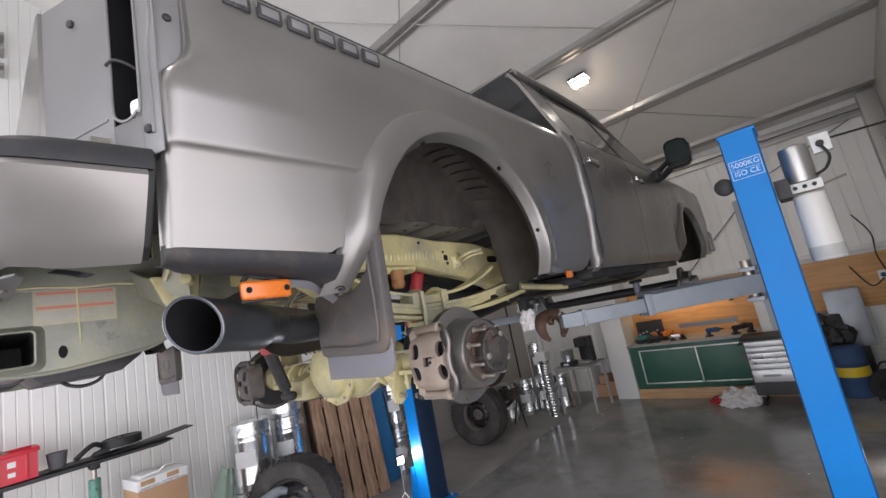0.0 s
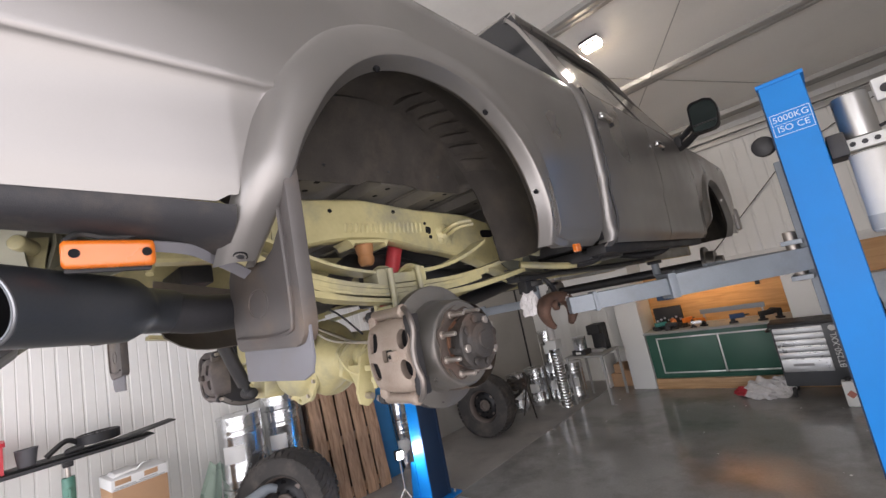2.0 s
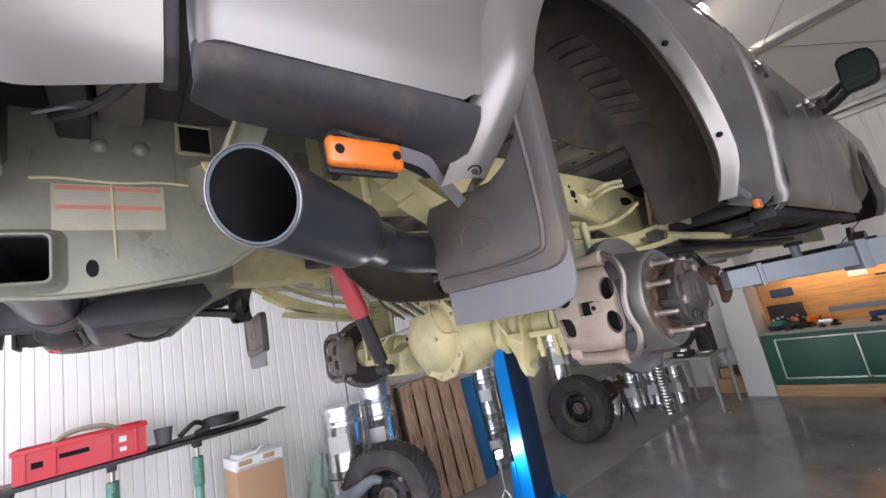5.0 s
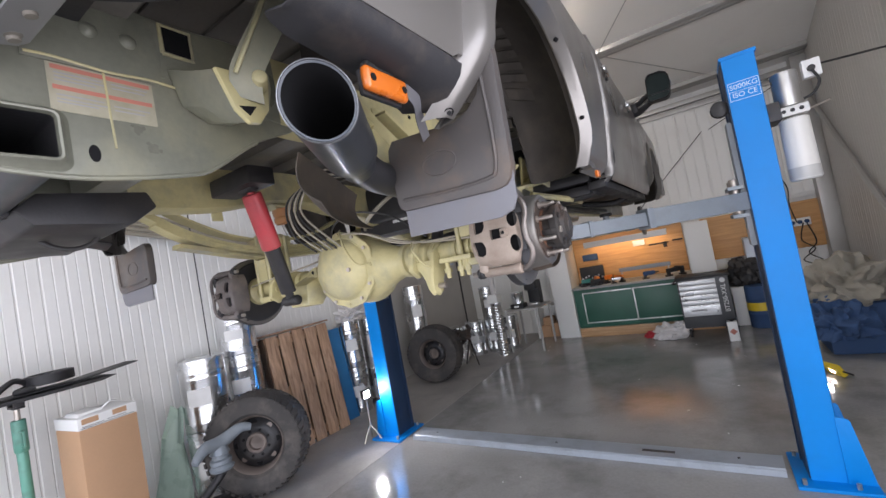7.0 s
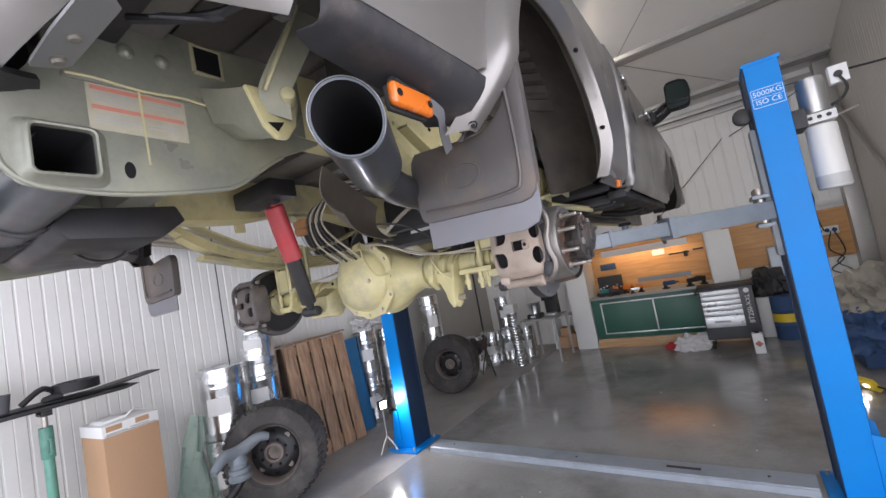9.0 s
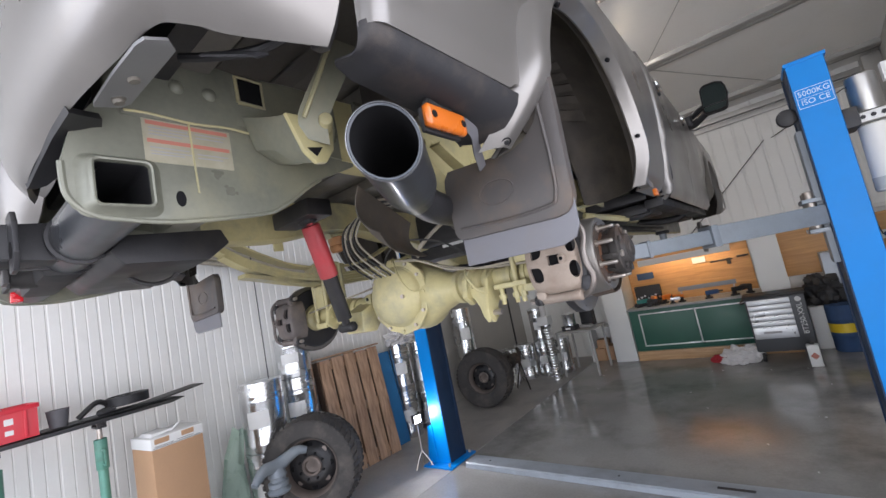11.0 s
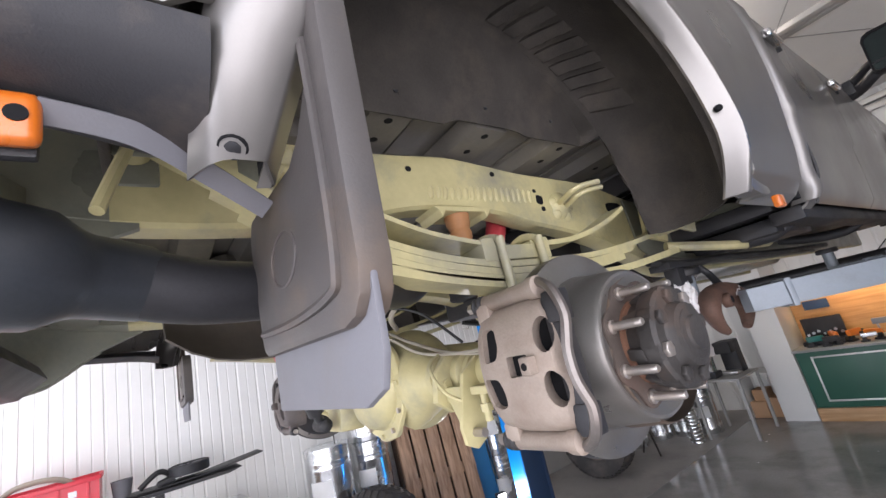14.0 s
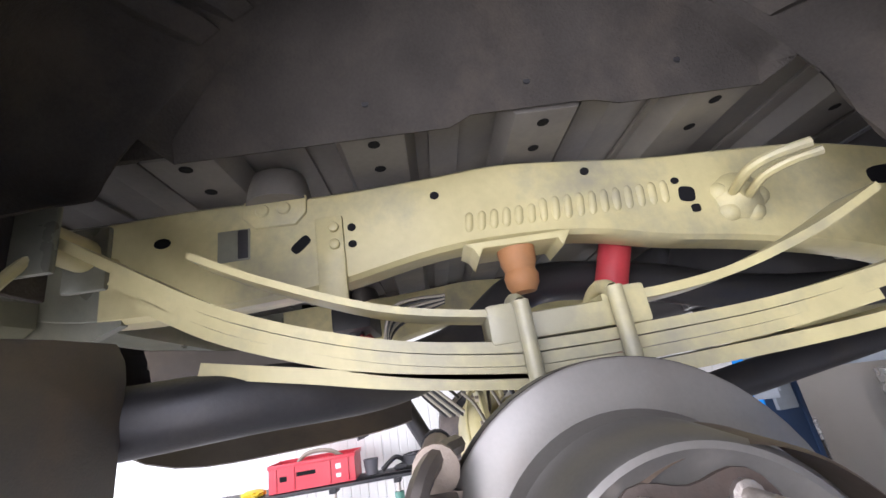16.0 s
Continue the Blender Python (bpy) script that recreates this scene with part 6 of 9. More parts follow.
# steel plate, rusty forked arm and wrapped joint below the front spring hanger
hp = part("hanger_plate", box(B(), (0.46, 0.985, 1.992), (0.54, 1.31, 2.018), 0.005), M_DARKSTEEL, truck, "worn steel plate under the spring hanger")
part("plate_stem", box(B(), (0.475, 1.05, 1.925), (0.53, 1.17, 1.994), 0.008), M_DARKSTEEL, hp)
part("wrapped_joint", blob(B(), (0.503, 1.085, 1.862), 0.05, 5, 0.28, 5, (0.85, 1.0, 1.75)), M_WHITECLOTH, hp, "joint wrapped in cloudy white plastic")
part("link", tube(B(), [(0.51, 1.25, 2.0), (0.53, 1.285, 1.955), (0.56, 1.27, 1.90), (0.57, 1.255, 1.875)], [0.014, 0.014, 0.016, 0.02], 10), M_DARKSTEEL, hp)
fork = part("forked_arm", tube(B(), [(0.57, 1.165, 1.728), (0.572, 1.115, 1.762), (0.575, 1.085, 1.815), (0.572, 1.12, 1.856), (0.57, 1.19, 1.872), (0.57, 1.26, 1.874), (0.572, 1.335, 1.86), (0.575, 1.39, 1.815), (0.572, 1.385, 1.765), (0.57, 1.35, 1.722)], [0.014, 0.024, 0.034, 0.038, 0.034, 0.033, 0.036, 0.036, 0.028, 0.016], 14), M_RUST2, truck, "brown rusty forked arm")
part("boss", cyl(B(), (0.595, 1.155, 1.838), (0.625, 1.16, 1.838), 0.026, seg=18, bevel=0.005), M_RUST2, fork)
part("bore", cyl(B(), (0.6255, 1.16, 1.838), (0.6275, 1.16, 1.838), 0.013, seg=14), M_NEAR_BLACK, fork)
part("grease_patch", blob(B(), (0.588, 1.315, 1.862), 0.03, 3, 0.3, 5, (0.6, 1.2, 0.8)), M_WHITECLOTH, fork)

# exhaust: tailpipe with a wide, slant-cut black tip
tip0, tipd = Vector((0.838, -0.845, 2.065)), Vector((-0.55, 0.83, -0.06)).normalized()
CUT = Vector((-0.66, 0.70, 0.28)).normalized()


def tip_lathe(profile):
    bm = lathe(B(), tip0, tipd, profile, 56, cap=False)
    for v in bm.verts:
        q = v.co - tip0
        a = q.dot(tipd)
        r = q - tipd * a
        if a < 0.2:
            v.co += tipd * (-(r.dot(CUT)) / tipd.dot(CUT)) * (1 - max(a, 0) / 0.2)
    return bm


tip = part("exhaust_tip", tip_lathe([(0.0, 0.057), (-0.001, 0.0605), (0.002, 0.0635), (0.006, 0.0635), (0.05, 0.0635), (0.12, 0.063), (0.19, 0.063), (0.235, 0.0625), (0.262, 0.050), (0.275, 0.047), (0.34, 0.047)]), M_TIP, truck, "wide black exhaust tip with a bright lip")
part("bore", tip_lathe([(-0.0014, 0.0614), (0.003, 0.0592), (0.06, 0.0585), (0.15, 0.058), (0.23, 0.0575), (0.28, 0.042), (0.33, 0.042), (0.335, 0.001)]), M_NEAR_BLACK, tip)
part("lip", tip_lathe([(-0.0010, 0.0613), (-0.0020, 0.0624), (-0.001, 0.0636), (0.001, 0.0640), (0.0025, 0.0636)]), M_RIM_EDGE, tip)
bm = B()
e = tip0 + tipd * 0.32
PIPE = [e, (0.63, -0.48, 2.03), (0.57, -0.28, 2.035), (0.47, -0.10, 2.04), (0.35, 0.04, 2.09), (0.28, 0.2, 2.19), (0.25, 0.45, 2.17), (0.2, 1.0, 2.08), (0.2, 2.6, 2.05)]
tube(bm, PIPE, 0.044, 32)
part("tailpipe", bm, M_DARKSTEEL, tip)
# curved heat shield inboard of the pipe
bm = B()
rows = []
for k in range(13):
    u = k / 12
    x, y = 0.385 - 0.21 * u, -0.535 + 0.44 * u
    end = (abs(u - 0.5) * 2) ** 4
    z0, z1 = 1.947 + 0.05 * end * (1 if u < 0.5 else 0.2), 2.155 - 0.05 * u
    rows.append([Vector((x + 0.085 * (1 - v) ** 3 - 0.012 * math.sin(math.pi * v) + 0.03 * v * v, y, z0 + (z1 - z0) * v)) for v in [q / 9 for q in range(10)]])
grid(bm, rows)
part("heat_shield", thicken(bm, 0.003), M_SHIELD, truck, "curved brown-grey heat shield beside the tailpipe")
# pipe hanger
bm = B()
tube(bm, [(0.70, -0.60, 2.12), (0.66, -0.58, 2.20), (0.60, -0.56, 2.28), (0.48, -0.55, 2.30)], 0.008, 8)
part("pipe_hanger", bm, M_CREAM, truck)

# spare wheel carrier shapes under the bed, seen as dark forms
bm = B()
lathe(bm, (0.0, 0.95, 2.12), (0, 0, 1), [(0, 0.12), (0.0, 0.22), (0.12, 0.24), (0.2, 0.2)], 32)
part("fuel_tank_cover", bm, M_BLACK, truck)
bm = B()
box(bm, (-0.40, 0.75, 2.12), (-0.10, 1.9, 2.36), 0.05, segs=3)
part("fuel_tank", bm, M_BLACK, truck)
bm = B()
cyl(bm, (-0.03, 0.5, 1.86), (-0.03, 2.4, 2.12), 0.045, seg=20)
part("drive_shaft", bm, M_DARKSTEEL, truck)


# mud flaps
def mud_flap(s):
    y = -0.425
    bm = B()
    x0, x1 = 0.645, 0.985
    poly = [(x0 + 0.03, 1.925), (x1 - 0.045, 1.915), (x1 - 0.02, 1.920), (x1 - 0.005, 1.935), (x1 + 0.002, 1.96), (x1 + 0.008, 2.20), (x1 + 0.008, 2.265), (x1 + 0.002, 2.282), (x1 - 0.008, 2.286), (x1 - 0.018, 2.275), (x1 - 0.03, 2.20), (0.935, 2.15), (0.90, 2.12), (0.86, 2.105), (0.75, 2.115), (x0 + 0.02, 2.12), (x0 + 0.004, 2.10), (x0, 2.08), (x0 + 0.005, 1.95), (x0 + 0.012, 1.932)]
    prism(bm, [(s * a, b) for a, b in poly], 1, y - 0.006, y + 0.026, 0.005)
    flap = part("mud_flap", bm, M_FLAP, truck, "grey rubber mud flap with an embossed border")
    bm = B()
    tube(bm, [(s * (x0 + 0.03), y - 0.008, 1.955), (s * (x0 + 0.17), y - 0.008, 1.945), (s * (x1 - 0.06), y - 0.008, 1.947), (s * (x1 - 0.035), y - 0.008, 1.965), (s * (x1 - 0.028), y - 0.008, 2.05), (s * (x1 - 0.03), y - 0.008, 2.20)], 0.005, 6)
    part("embossed_border", bm, M_FLAP, flap)
    bm = B()
    tube(bm, [(s * (0.80 + 0.05 * math.cos(q)), y - 0.006, 2.02 + 0.03 * math.sin(q)) for q in [2 * math.pi * k / 16 for k in range(17)]], 0.0022, 6, n=2)
    part("embossed_mark", bm, M_FLAP, flap)
    bm = B()
    prism(bm, [(s * a, b) for a, b in ((x0 + 0.02, 1.855), (x1 - 0.05, 1.85), (x1 - 0.015, 1.862), (x1 - 0.002, 1.89), (x1, 1.965), (x0 + 0.02, 1.965))], 1, y + 0.004, y + 0.011, 0.002)
    part("lower_extension", bm, M_FLAP2, flap, "paler rubber extension strip")


mud_flap(1)
mud_flap(-1)

# orange side marker on its bracket
bm = B()
box(bm, (0.852, -0.747, 2.105), (0.872, -0.622, 2.151), 0.012, segs=3)
mk = part("side_marker", bm, M_ORANGE, truck, "orange plastic side marker lamp")
for y in (-0.731, -0.636):
    bm = B()
    cyl(bm, (0.870, y, 2.128), (0.8735, y, 2.128), 0.0075, seg=14)
    part("screw_hole", bm, M_NEAR_BLACK, mk)
part("marker_base", box(B(), (0.842, -0.743, 2.100), (0.853, -0.626, 2.149), 0.004), M_BLACK, mk)
bm = B()
tube(bm, [(0.86, -0.74, 2.15), (0.855, -0.72, 2.165), (0.855, -0.68, 2.158), (0.86, -0.64, 2.165)], 0.006, 6)
part("cable", bm, M_CABLE, mk)
bm = B()
box(bm, (0.93, 0.83, 2.055), (0.95, 0.875, 2.09), 0.006)
part("front_side_marker", bm, M_ORANGE, truck)
# flat strap from the marker to the flap
bm = B()
band(bm, [(0.862, -0.63, 2.140), (0.848, -0.56, 2.134), (0.812, -0.50, 2.117), (0.78, -0.436, 2.090)], 0.024, 0.003, side=(0.6, 0.5, 0.6))
part("strap", bm, M_FLAP2, truck)

# rear bumper
BPR = [(0.0, -1.205), (0.14, -1.21), (0.24, -1.25), (0.40, -1.260), (0.62, -1.243), (0.79, -1.218), (0.862, -1.195), (0.908, -1.155), (0.932, -1.09), (0.944, -0.932)]
BIN = [(0.0, -1.155), (0.14, -1.16), (0.24, -1.203), (0.40, -1.195), (0.60, -1.165), (0.70, -1.140), (0.735, -1.118), (0.757, -1.092), (0.775, -1.055), (0.838, -0.932)]
path = spline([(x, y, 0) for x, y in BPR], 5)
inner_path = spline([(x, y, 0) for x, y in BIN], 5)
for s in (1, -1):
    bm = B()
    rows = []
    for i, p in enumerate(path):
        k = p.x / 0.95
        zb = interp([(0.0, 2.26), (0.15, 2.25), (0.21, 2.125), (0.25, 2.143), (0.40, 2.176), (0.53, 2.195), (0.75, 2.210), (0.90, 2.232), (0.97, 2.222), (1.0, 2.203)], k)
        lean = interp([(0.0, 0.0), (0.40, 0.10), (0.75, 0.45), (0.95, 1.0), (1.0, 1.0)], k)
        zt = 2.382 + 0.055 * (1 - k ** 3)
        row = [p.lerp(inner_path[i], 1.12) + Vector((0, 0, zb + 0.014))]
        for v, steep, flat in ((0.0, 1.0, 1.0), (0.03, 0.86, 0.94), (0.08, 0.62, 0.86), (0.14, 0.42, 0.77), (0.22, 0.27, 0.67), (0.36, 0.13, 0.53), (0.55, 0.03, 0.34), (0.75, 0.0, 0.15), (0.90, 0.0, 0.03), (0.97, 0.06, 0.06), (1.0, 0.28, 0.22)):
            q = p.lerp(inner_path[i], steep * (1 - lean) + flat * lean)
            row.append(Vector((q.x, q.y, zb + (zt - zb) * v)))
        rows.append([Vector((s * q.x, q.y + (0.0 if s > 0 else 0.04), q.z)) for q in row])
    grid(bm, rows)
    part("rear_bumper", thicken(bm, 0.006), M_SILVER, truck, "silver rear bumper corner")
    bm = B()
    rows = []
    for p in path:
        q = Vector((p.x, p.y + (0.0 if s > 0 else 0.04), 0))
        hi = 0.25 + 0.75 * (p.x / 0.95) ** 4
        zt = 2.378 + 0.055 * (1 - (p.x / 0.95) ** 3)
        rows.append([Vector((s * q.x * 0.996, q.y + 0.010, zt)), Vector((s * q.x * 0.995, q.y + 0.012, zt + 0.035 * hi)), Vector((s * q.x * 0.985, q.y + 0.025, zt + 0.050 * hi)), Vector((s * q.x * 0.9, min(q.y + 0.22, -0.93), zt + 0.052 * hi))])
    grid(bm, rows)
    part("step_pad", thicken(bm, 0.01), M_BLACK, truck, "black bumper step pad")
    # black plate added in the bumper gap to paint its shade
    bm = B()
    prism(bm, [(s * x, z) for x, z in ((0.80, 2.222), (0.822, 2.216), (0.848, 2.240), (0.870, 2.282), (0.890, 2.322), (0.920, 2.39), (0.928, 2.425), (0.80, 2.425))], 1, -0.934, -0.913, 0.003)
    part("bumper_gap_shade", bm, M_BLACK, truck)
bm = B()
box(bm, (-0.70, -1.06, 2.32), (0.66, -1.01, 2.43), 0.01)
part("bumper_beam", bm, M_DARKSTEEL, truck)

# tow hitch: side plates, cross tube, receiver, drawbar
for s in (1, -1):
    bm = B()
    poly = [(-1.19, 2.125), (-1.188, 2.08), (-1.176, 2.055), (-1.155, 2.040), (-1.12, 2.033), (-1.02, 2.03), (-0.86, 2.05), (-0.80, 2.07), (-0.72, 2.125), (-0.68, 2.15), (-0.56, 2.20), (-0.56, 2.37), (-0.92, 2.385), (-1.10, 2.30), (-1.17, 2.20)]
    hole = [(-1.12, 2.054), (-1.151, 2.054), (-1.151, 2.132), (-1.069, 2.132), (-1.069, 2.054), (-1.1195, 2.054)]
    at = poly.index((-1.12, 2.033))
    prism(bm, poly[:at + 1] + hole + [(-1.1195, 2.033)] + poly[at + 1:], 0, s * 0.425, s * 0.442)
    hp = part("hitch_plate", bm, M_OLIVE, truck, "grey-green waxed tow hitch side plate")
    bm = B()
    tube(bm, [(s * 0.44, y, z) for y, z in ((-1.188, 2.13), (-1.186, 2.08), (-1.174, 2.056), (-1.153, 2.041), (-1.12, 2.034), (-1.02, 2.031), (-0.86, 2.051), (-0.80, 2.071), (-0.72, 2.126), (-0.68, 2.15))], 0.0055, 8)
    part("plate_rim", bm, M_OLIVE, hp)
    def tube_ring(x, hy, hz, r):
        """A rounded rectangle round the middle of the square tube, at x."""
        out = []
        for cy, cz, a0 in ((1, 1, 0), (-1, 1, 90), (-1, -1, 180), (1, -1, 270)):
            for k in range(5):
                a = radians(a0 + 22.5 * k)
                out.append(Vector((s * x, -1.110 + cy * (hy - r) + r * math.cos(a), 2.093 + cz * (hz - r) + r * math.sin(a))))
        return out + out[:1]
    bm = grid(B(), [tube_ring(x, hy, hz, r) for x, hy, hz, r in ((0.440, 0.066, 0.058, 0.022), (0.446, 0.056, 0.052, 0.018), (0.458, 0.049, 0.046, 0.014), (0.4655, 0.046, 0.044, 0.012), (0.467, 0.044, 0.042, 0.011), (0.4655, 0.041, 0.039, 0.009), (0.455, 0.040, 0.038, 0.0085))])
    part("square_tube_end", bm, M_OLIVE, hp, "open square tube end with a rounded lip")
    # bore coloured darker than the tube to hold the shade within it
    part("tube_bore", grid(B(), [tube_ring(x, hy, hz, r) for x, hy, hz, r in ((0.455, 0.040, 0.038, 0.0085), (0.30, 0.039, 0.037, 0.008), (0.10, 0.039, 0.037, 0.008), (0.0995, 0.001, 0.001, 0.0005))]), M_DARKSTEEL, hp, "inside of the square tube, darkened for its shade")
    bm = B()
    prism(bm, [(-1.016 + 0.009 * math.cos(q), 2.076 + 0.016 * math.sin(q)) for q in [2 * math.pi * k / 16 for k in range(16)]], 0, s * 0.4415, s * 0.4432)
    part("plate_slot", bm, M_NEAR_BLACK, hp)
    bm = B()
    box(bm, (min(s * 0.442, s * 0.4472), -0.872, 2.313), (max(s * 0.442, s * 0.4472), -0.814, 2.372), 0.002)
    part("plate_window", bm, M_NEAR_BLACK, hp)
    bm = B()
    tube(bm, [(s * 0.4465, -0.874, 2.311), (s * 0.4465, -0.812, 2.311), (s * 0.4465, -0.812, 2.374), (s * 0.4465, -0.874, 2.374), (s * 0.4465, -0.874, 2.311)], 0.005, 6, smooth=False)
    part("window_rim", bm, M_CREAM, hp)
    for by in (-0.937, -1.0):
        part("plate_bolt", lathe(B(), (s * 0.445, by, 2.311), (s, 0, 0), [(0, 0.016), (0.006, 0.014), (0.011, 0.008), (0.012, 0.0)], 14), M_OLIVE, hp)
    part("lap_plate", prism(B(), [(-1.10, 2.232), (-0.885, 2.238), (-0.88, 2.30), (-0.895, 2.375), (-1.0, 2.345), (-1.09, 2.30)], 0, min(s * 0.442, s * 0.4475), max(s * 0.442, s * 0.4475), 0.0015), M_OLIVE, hp)
    part("wax_edge", tube(B(), [(s * 0.4475, y, 2.239 + 0.0025 * math.sin(40 * y)) for y in (-1.095, -1.06, -1.02, -0.985, -0.95, -0.91, -0.86, -0.80, -0.74)], 0.0028, 6), M_CREAM, hp)
    # cast bracket above the tail pipe
    br = part("cast_bracket", prism(B(), [(-0.86, 2.225), (-0.83, 2.15), (-0.80, 2.122), (-0.775, 2.126), (-0.75, 2.16), (-0.74, 2.23)], 0, min(s * 0.582, s * 0.597), max(s * 0.582, s * 0.597), 0.005), M_CREAM, truck, "cream cast bumper bracket")
    rows = []
    for k in range(9):
        u = k / 8
        x = 0.447 + 0.14 * u
        dz = 0.045 * (1 - u) ** 2
        rows.append([Vector((s * x, -0.872 + 0.012 * u, 2.262 + dz * 0.3 - 0.04 * u)), Vector((s * x, -0.85 + 0.02 * u, 2.20 - 0.05 * u)), Vector((s * x, -0.80, 2.172 - 0.046 * u)), Vector((s * x, -0.745, 2.178 - 0.02 * u)), Vector((s * x, -0.70 - 0.03 * u, 2.215)), Vector((s * x, -0.70 - 0.03 * u, 2.25 + dz * 0.3))])
    part("bracket_web", thicken(grid(B(), rows), 0.006), M_OLIVE, br)
    part("bracket_opening", prism(B(), [(-0.822, 2.153), (-0.80, 2.137), (-0.782, 2.16)], 0, min(s * 0.596, s * 0.5985), max(s * 0.596, s * 0.5985)), M_NEAR_BLACK, br)
    part("support_blade", band(B(), [(s * 0.675, -0.745, 2.38), (s * 0.655, -0.765, 2.32), (s * 0.632, -0.79, 2.262), (s * 0.612, -0.805, 2.215), (s * 0.60, -0.80, 2.17)], 0.062, 0.006, side=(0.35 * s, 0.85, -0.25)), M_OLIVE, br, "bent sheet steel support blade")
    part("blade_rib", tube(B(), [(s * 0.685, -0.775, 2.38), (s * 0.662, -0.797, 2.315), (s * 0.640, -0.818, 2.255), (s * 0.618, -0.832, 2.21)], 0.005, 6), M_CREAM, br)
    part("bracket_bolt", cyl(B(), (s * 0.595, -0.765, 2.205), (s * 0.635, -0.79, 2.210), 0.015, seg=14, bevel=0.003), M_CREAM, br)
    # bolts and a black bracket under the bumper, with a bent tab above
    tab = part("bumper_tab", thicken(grid(B(), [[Vector((s * x, y0, z0)), Vector((s * x, y1, z1))] for x, y0, z0, y1, z1 in ((0.715, -1.142, 2.212, -1.112, 2.222), (0.70, -1.148, 2.210, -1.098, 2.220), (0.62, -1.155, 2.206, -1.104, 2.215), (0.54, -1.160, 2.198, -1.112, 2.207), (0.525, -1.158, 2.198, -1.122, 2.206))]), 0.005), M_SILVER_IN, truck, "grey bumper mounting tab with two screws")
    for bx, by, bz in ((0.613, -1.127, 2.209), (0.55, -1.131, 2.202)):
        part("bumper_bolt", lathe(B(), (s * bx, by, bz), (0, 0.2, -1), [(-0.01, 0.015), (0.002, 0.014), (0.003, 0.009), (0.008, 0.008), (0.009, 0.0)], 12), M_UNDER, tab)
    part("bumper_bracket", thicken(grid(B(), [[Vector((s * x, y, z)) for x, y, z in row] for row in (((0.502, -1.188, 2.198), (0.48, -1.16, 2.207), (0.462, -1.136, 2.216)), ((0.42, -1.196, 2.186), (0.405, -1.165, 2.194), (0.40, -1.125, 2.204)), ((0.33, -1.202, 2.168), (0.32, -1.18, 2.172), (0.33, -1.15, 2.18)), ((0.255, -1.207, 2.152), (0.25, -1.195, 2.154), (0.26, -1.18, 2.158)))]), 0.012), M_BLACK, truck)
    part("bent_tab", band(B(), [(s * 0.70, -1.055, 2.226), (s * 0.735, -1.035, 2.214), (s * 0.765, -1.02, 2.203), (s * 0.778, -1.008, 2.197)], 0.018, 0.004, side=(0.5, 0.8, 0.3)), M_DARKSTEEL, truck)
    part("bumper_wire", tube(B(), [(s * 0.60, -1.05, 2.275), (s * 0.67, -1.01, 2.255), (s * 0.74, -0.975, 2.245), (s * 0.79, -0.945, 2.262)], 0.008, 8), M_BLACK, truck)
# rating sticker on the plate
bm = B()
box(bm, (0.4422, -1.068, 2.146), (0.4430, -0.904, 2.233))
lab = part("rating_label", bm, M_STICKER, truck, "white rating sticker with red bars and fine print")
for k, (z, mat, a, b) in enumerate(((2.207, M_REDPRINT, -1.062, -0.91), (2.174, M_REDPRINT, -1.062, -0.909), (2.198, M_PRINT, -1.058, -0.99), (2.192, M_PRINT, -1.058, -0.985), (2.186, M_PRINT, -1.058, -1.0), (2.198, M_PRINT, -0.975, -0.915), (2.191, M_PRINT, -0.975, -0.92), (2.162, M_PRINT, -1.058, -0.99), (2.155, M_PRINT, -1.058, -0.985), (2.150, M_PRINT, -1.058, -1.0), (2.159, M_PRINT, -0.975, -0.915), (2.152, M_PRINT, -0.975, -0.925))):
    bm = B()
    hh = 0.004 if mat is M_REDPRINT else 0.0012
    z = 2.146 + (z - 2.135) * 1.108
    box(bm, (0.4430, a, z - hh), (0.4434, b, z + hh))
    part("print_bar", bm, mat, lab)
bm = B()
tube(bm, [(0.4436, -0.985, 2.235), (0.4436, -0.984, 2.18), (0.4436, -0.982, 2.09)], 0.0022, 6)
part("wax_run", bm, M_CREAM, lab)
bm = lathe(B(), (-0.424, -1.10, 2.088), (1, 0, 0), [(0, 0.056), (0.854, 0.056)], 32, cap=False)
part("hitch_cross_tube", bm, M_SHEEN, truck, "smooth grey steel hitch cross tube")
bm = B()
box(bm, (-0.045, -1.30, 2.045), (0.045, -1.05, 2.125), 0.008)
box(bm, (-0.055, -1.30, 2.035), (0.055, -1.275, 2.135), 0.008)
part("hitch_receiver", bm, M_DARKSTEEL, truck)
for s in (1, -1):
    part("receiver_gusset", prism(B(), [(-1.27, 2.05), (-1.16, 2.042), (-1.05, 2.04), (-1.05, 2.12), (-1.15, 2.128), (-1.27, 2.12)], 0, s * 0.058 - 0.005, s * 0.058 + 0.005, 0.002), M_DARKSTEEL, truck, "black steel receiver gusset")
    chain = prism(B(), [(0.05 * s, 2.14), (0.105 * s, 2.14), (0.125 * s, 2.115), (0.125 * s, 2.05), (0.105 * s, 2.015), (0.05 * s, 2.015)], 1, -1.215, -1.205, 0.002)
    cp = part("chain_plate", chain, M_DARKSTEEL, truck, "black safety chain plate with a round hole")
    part("chain_hole", lathe(B(), (0.092 * s, -1.2152, 2.06), (0, -1, 0), [(0, 0.018), (0.0008, 0.018), (0.0009, 0.0)], 16), M_NEAR_BLACK, cp)
    part("tube_collar", lathe(B(), (0.075 * s, -1.10, 2.088), (s, 0, 0), [(0, 0.057), (0.0005, 0.063), (0.012, 0.063), (0.014, 0.057)], 28), M_DARKSTEEL, truck)
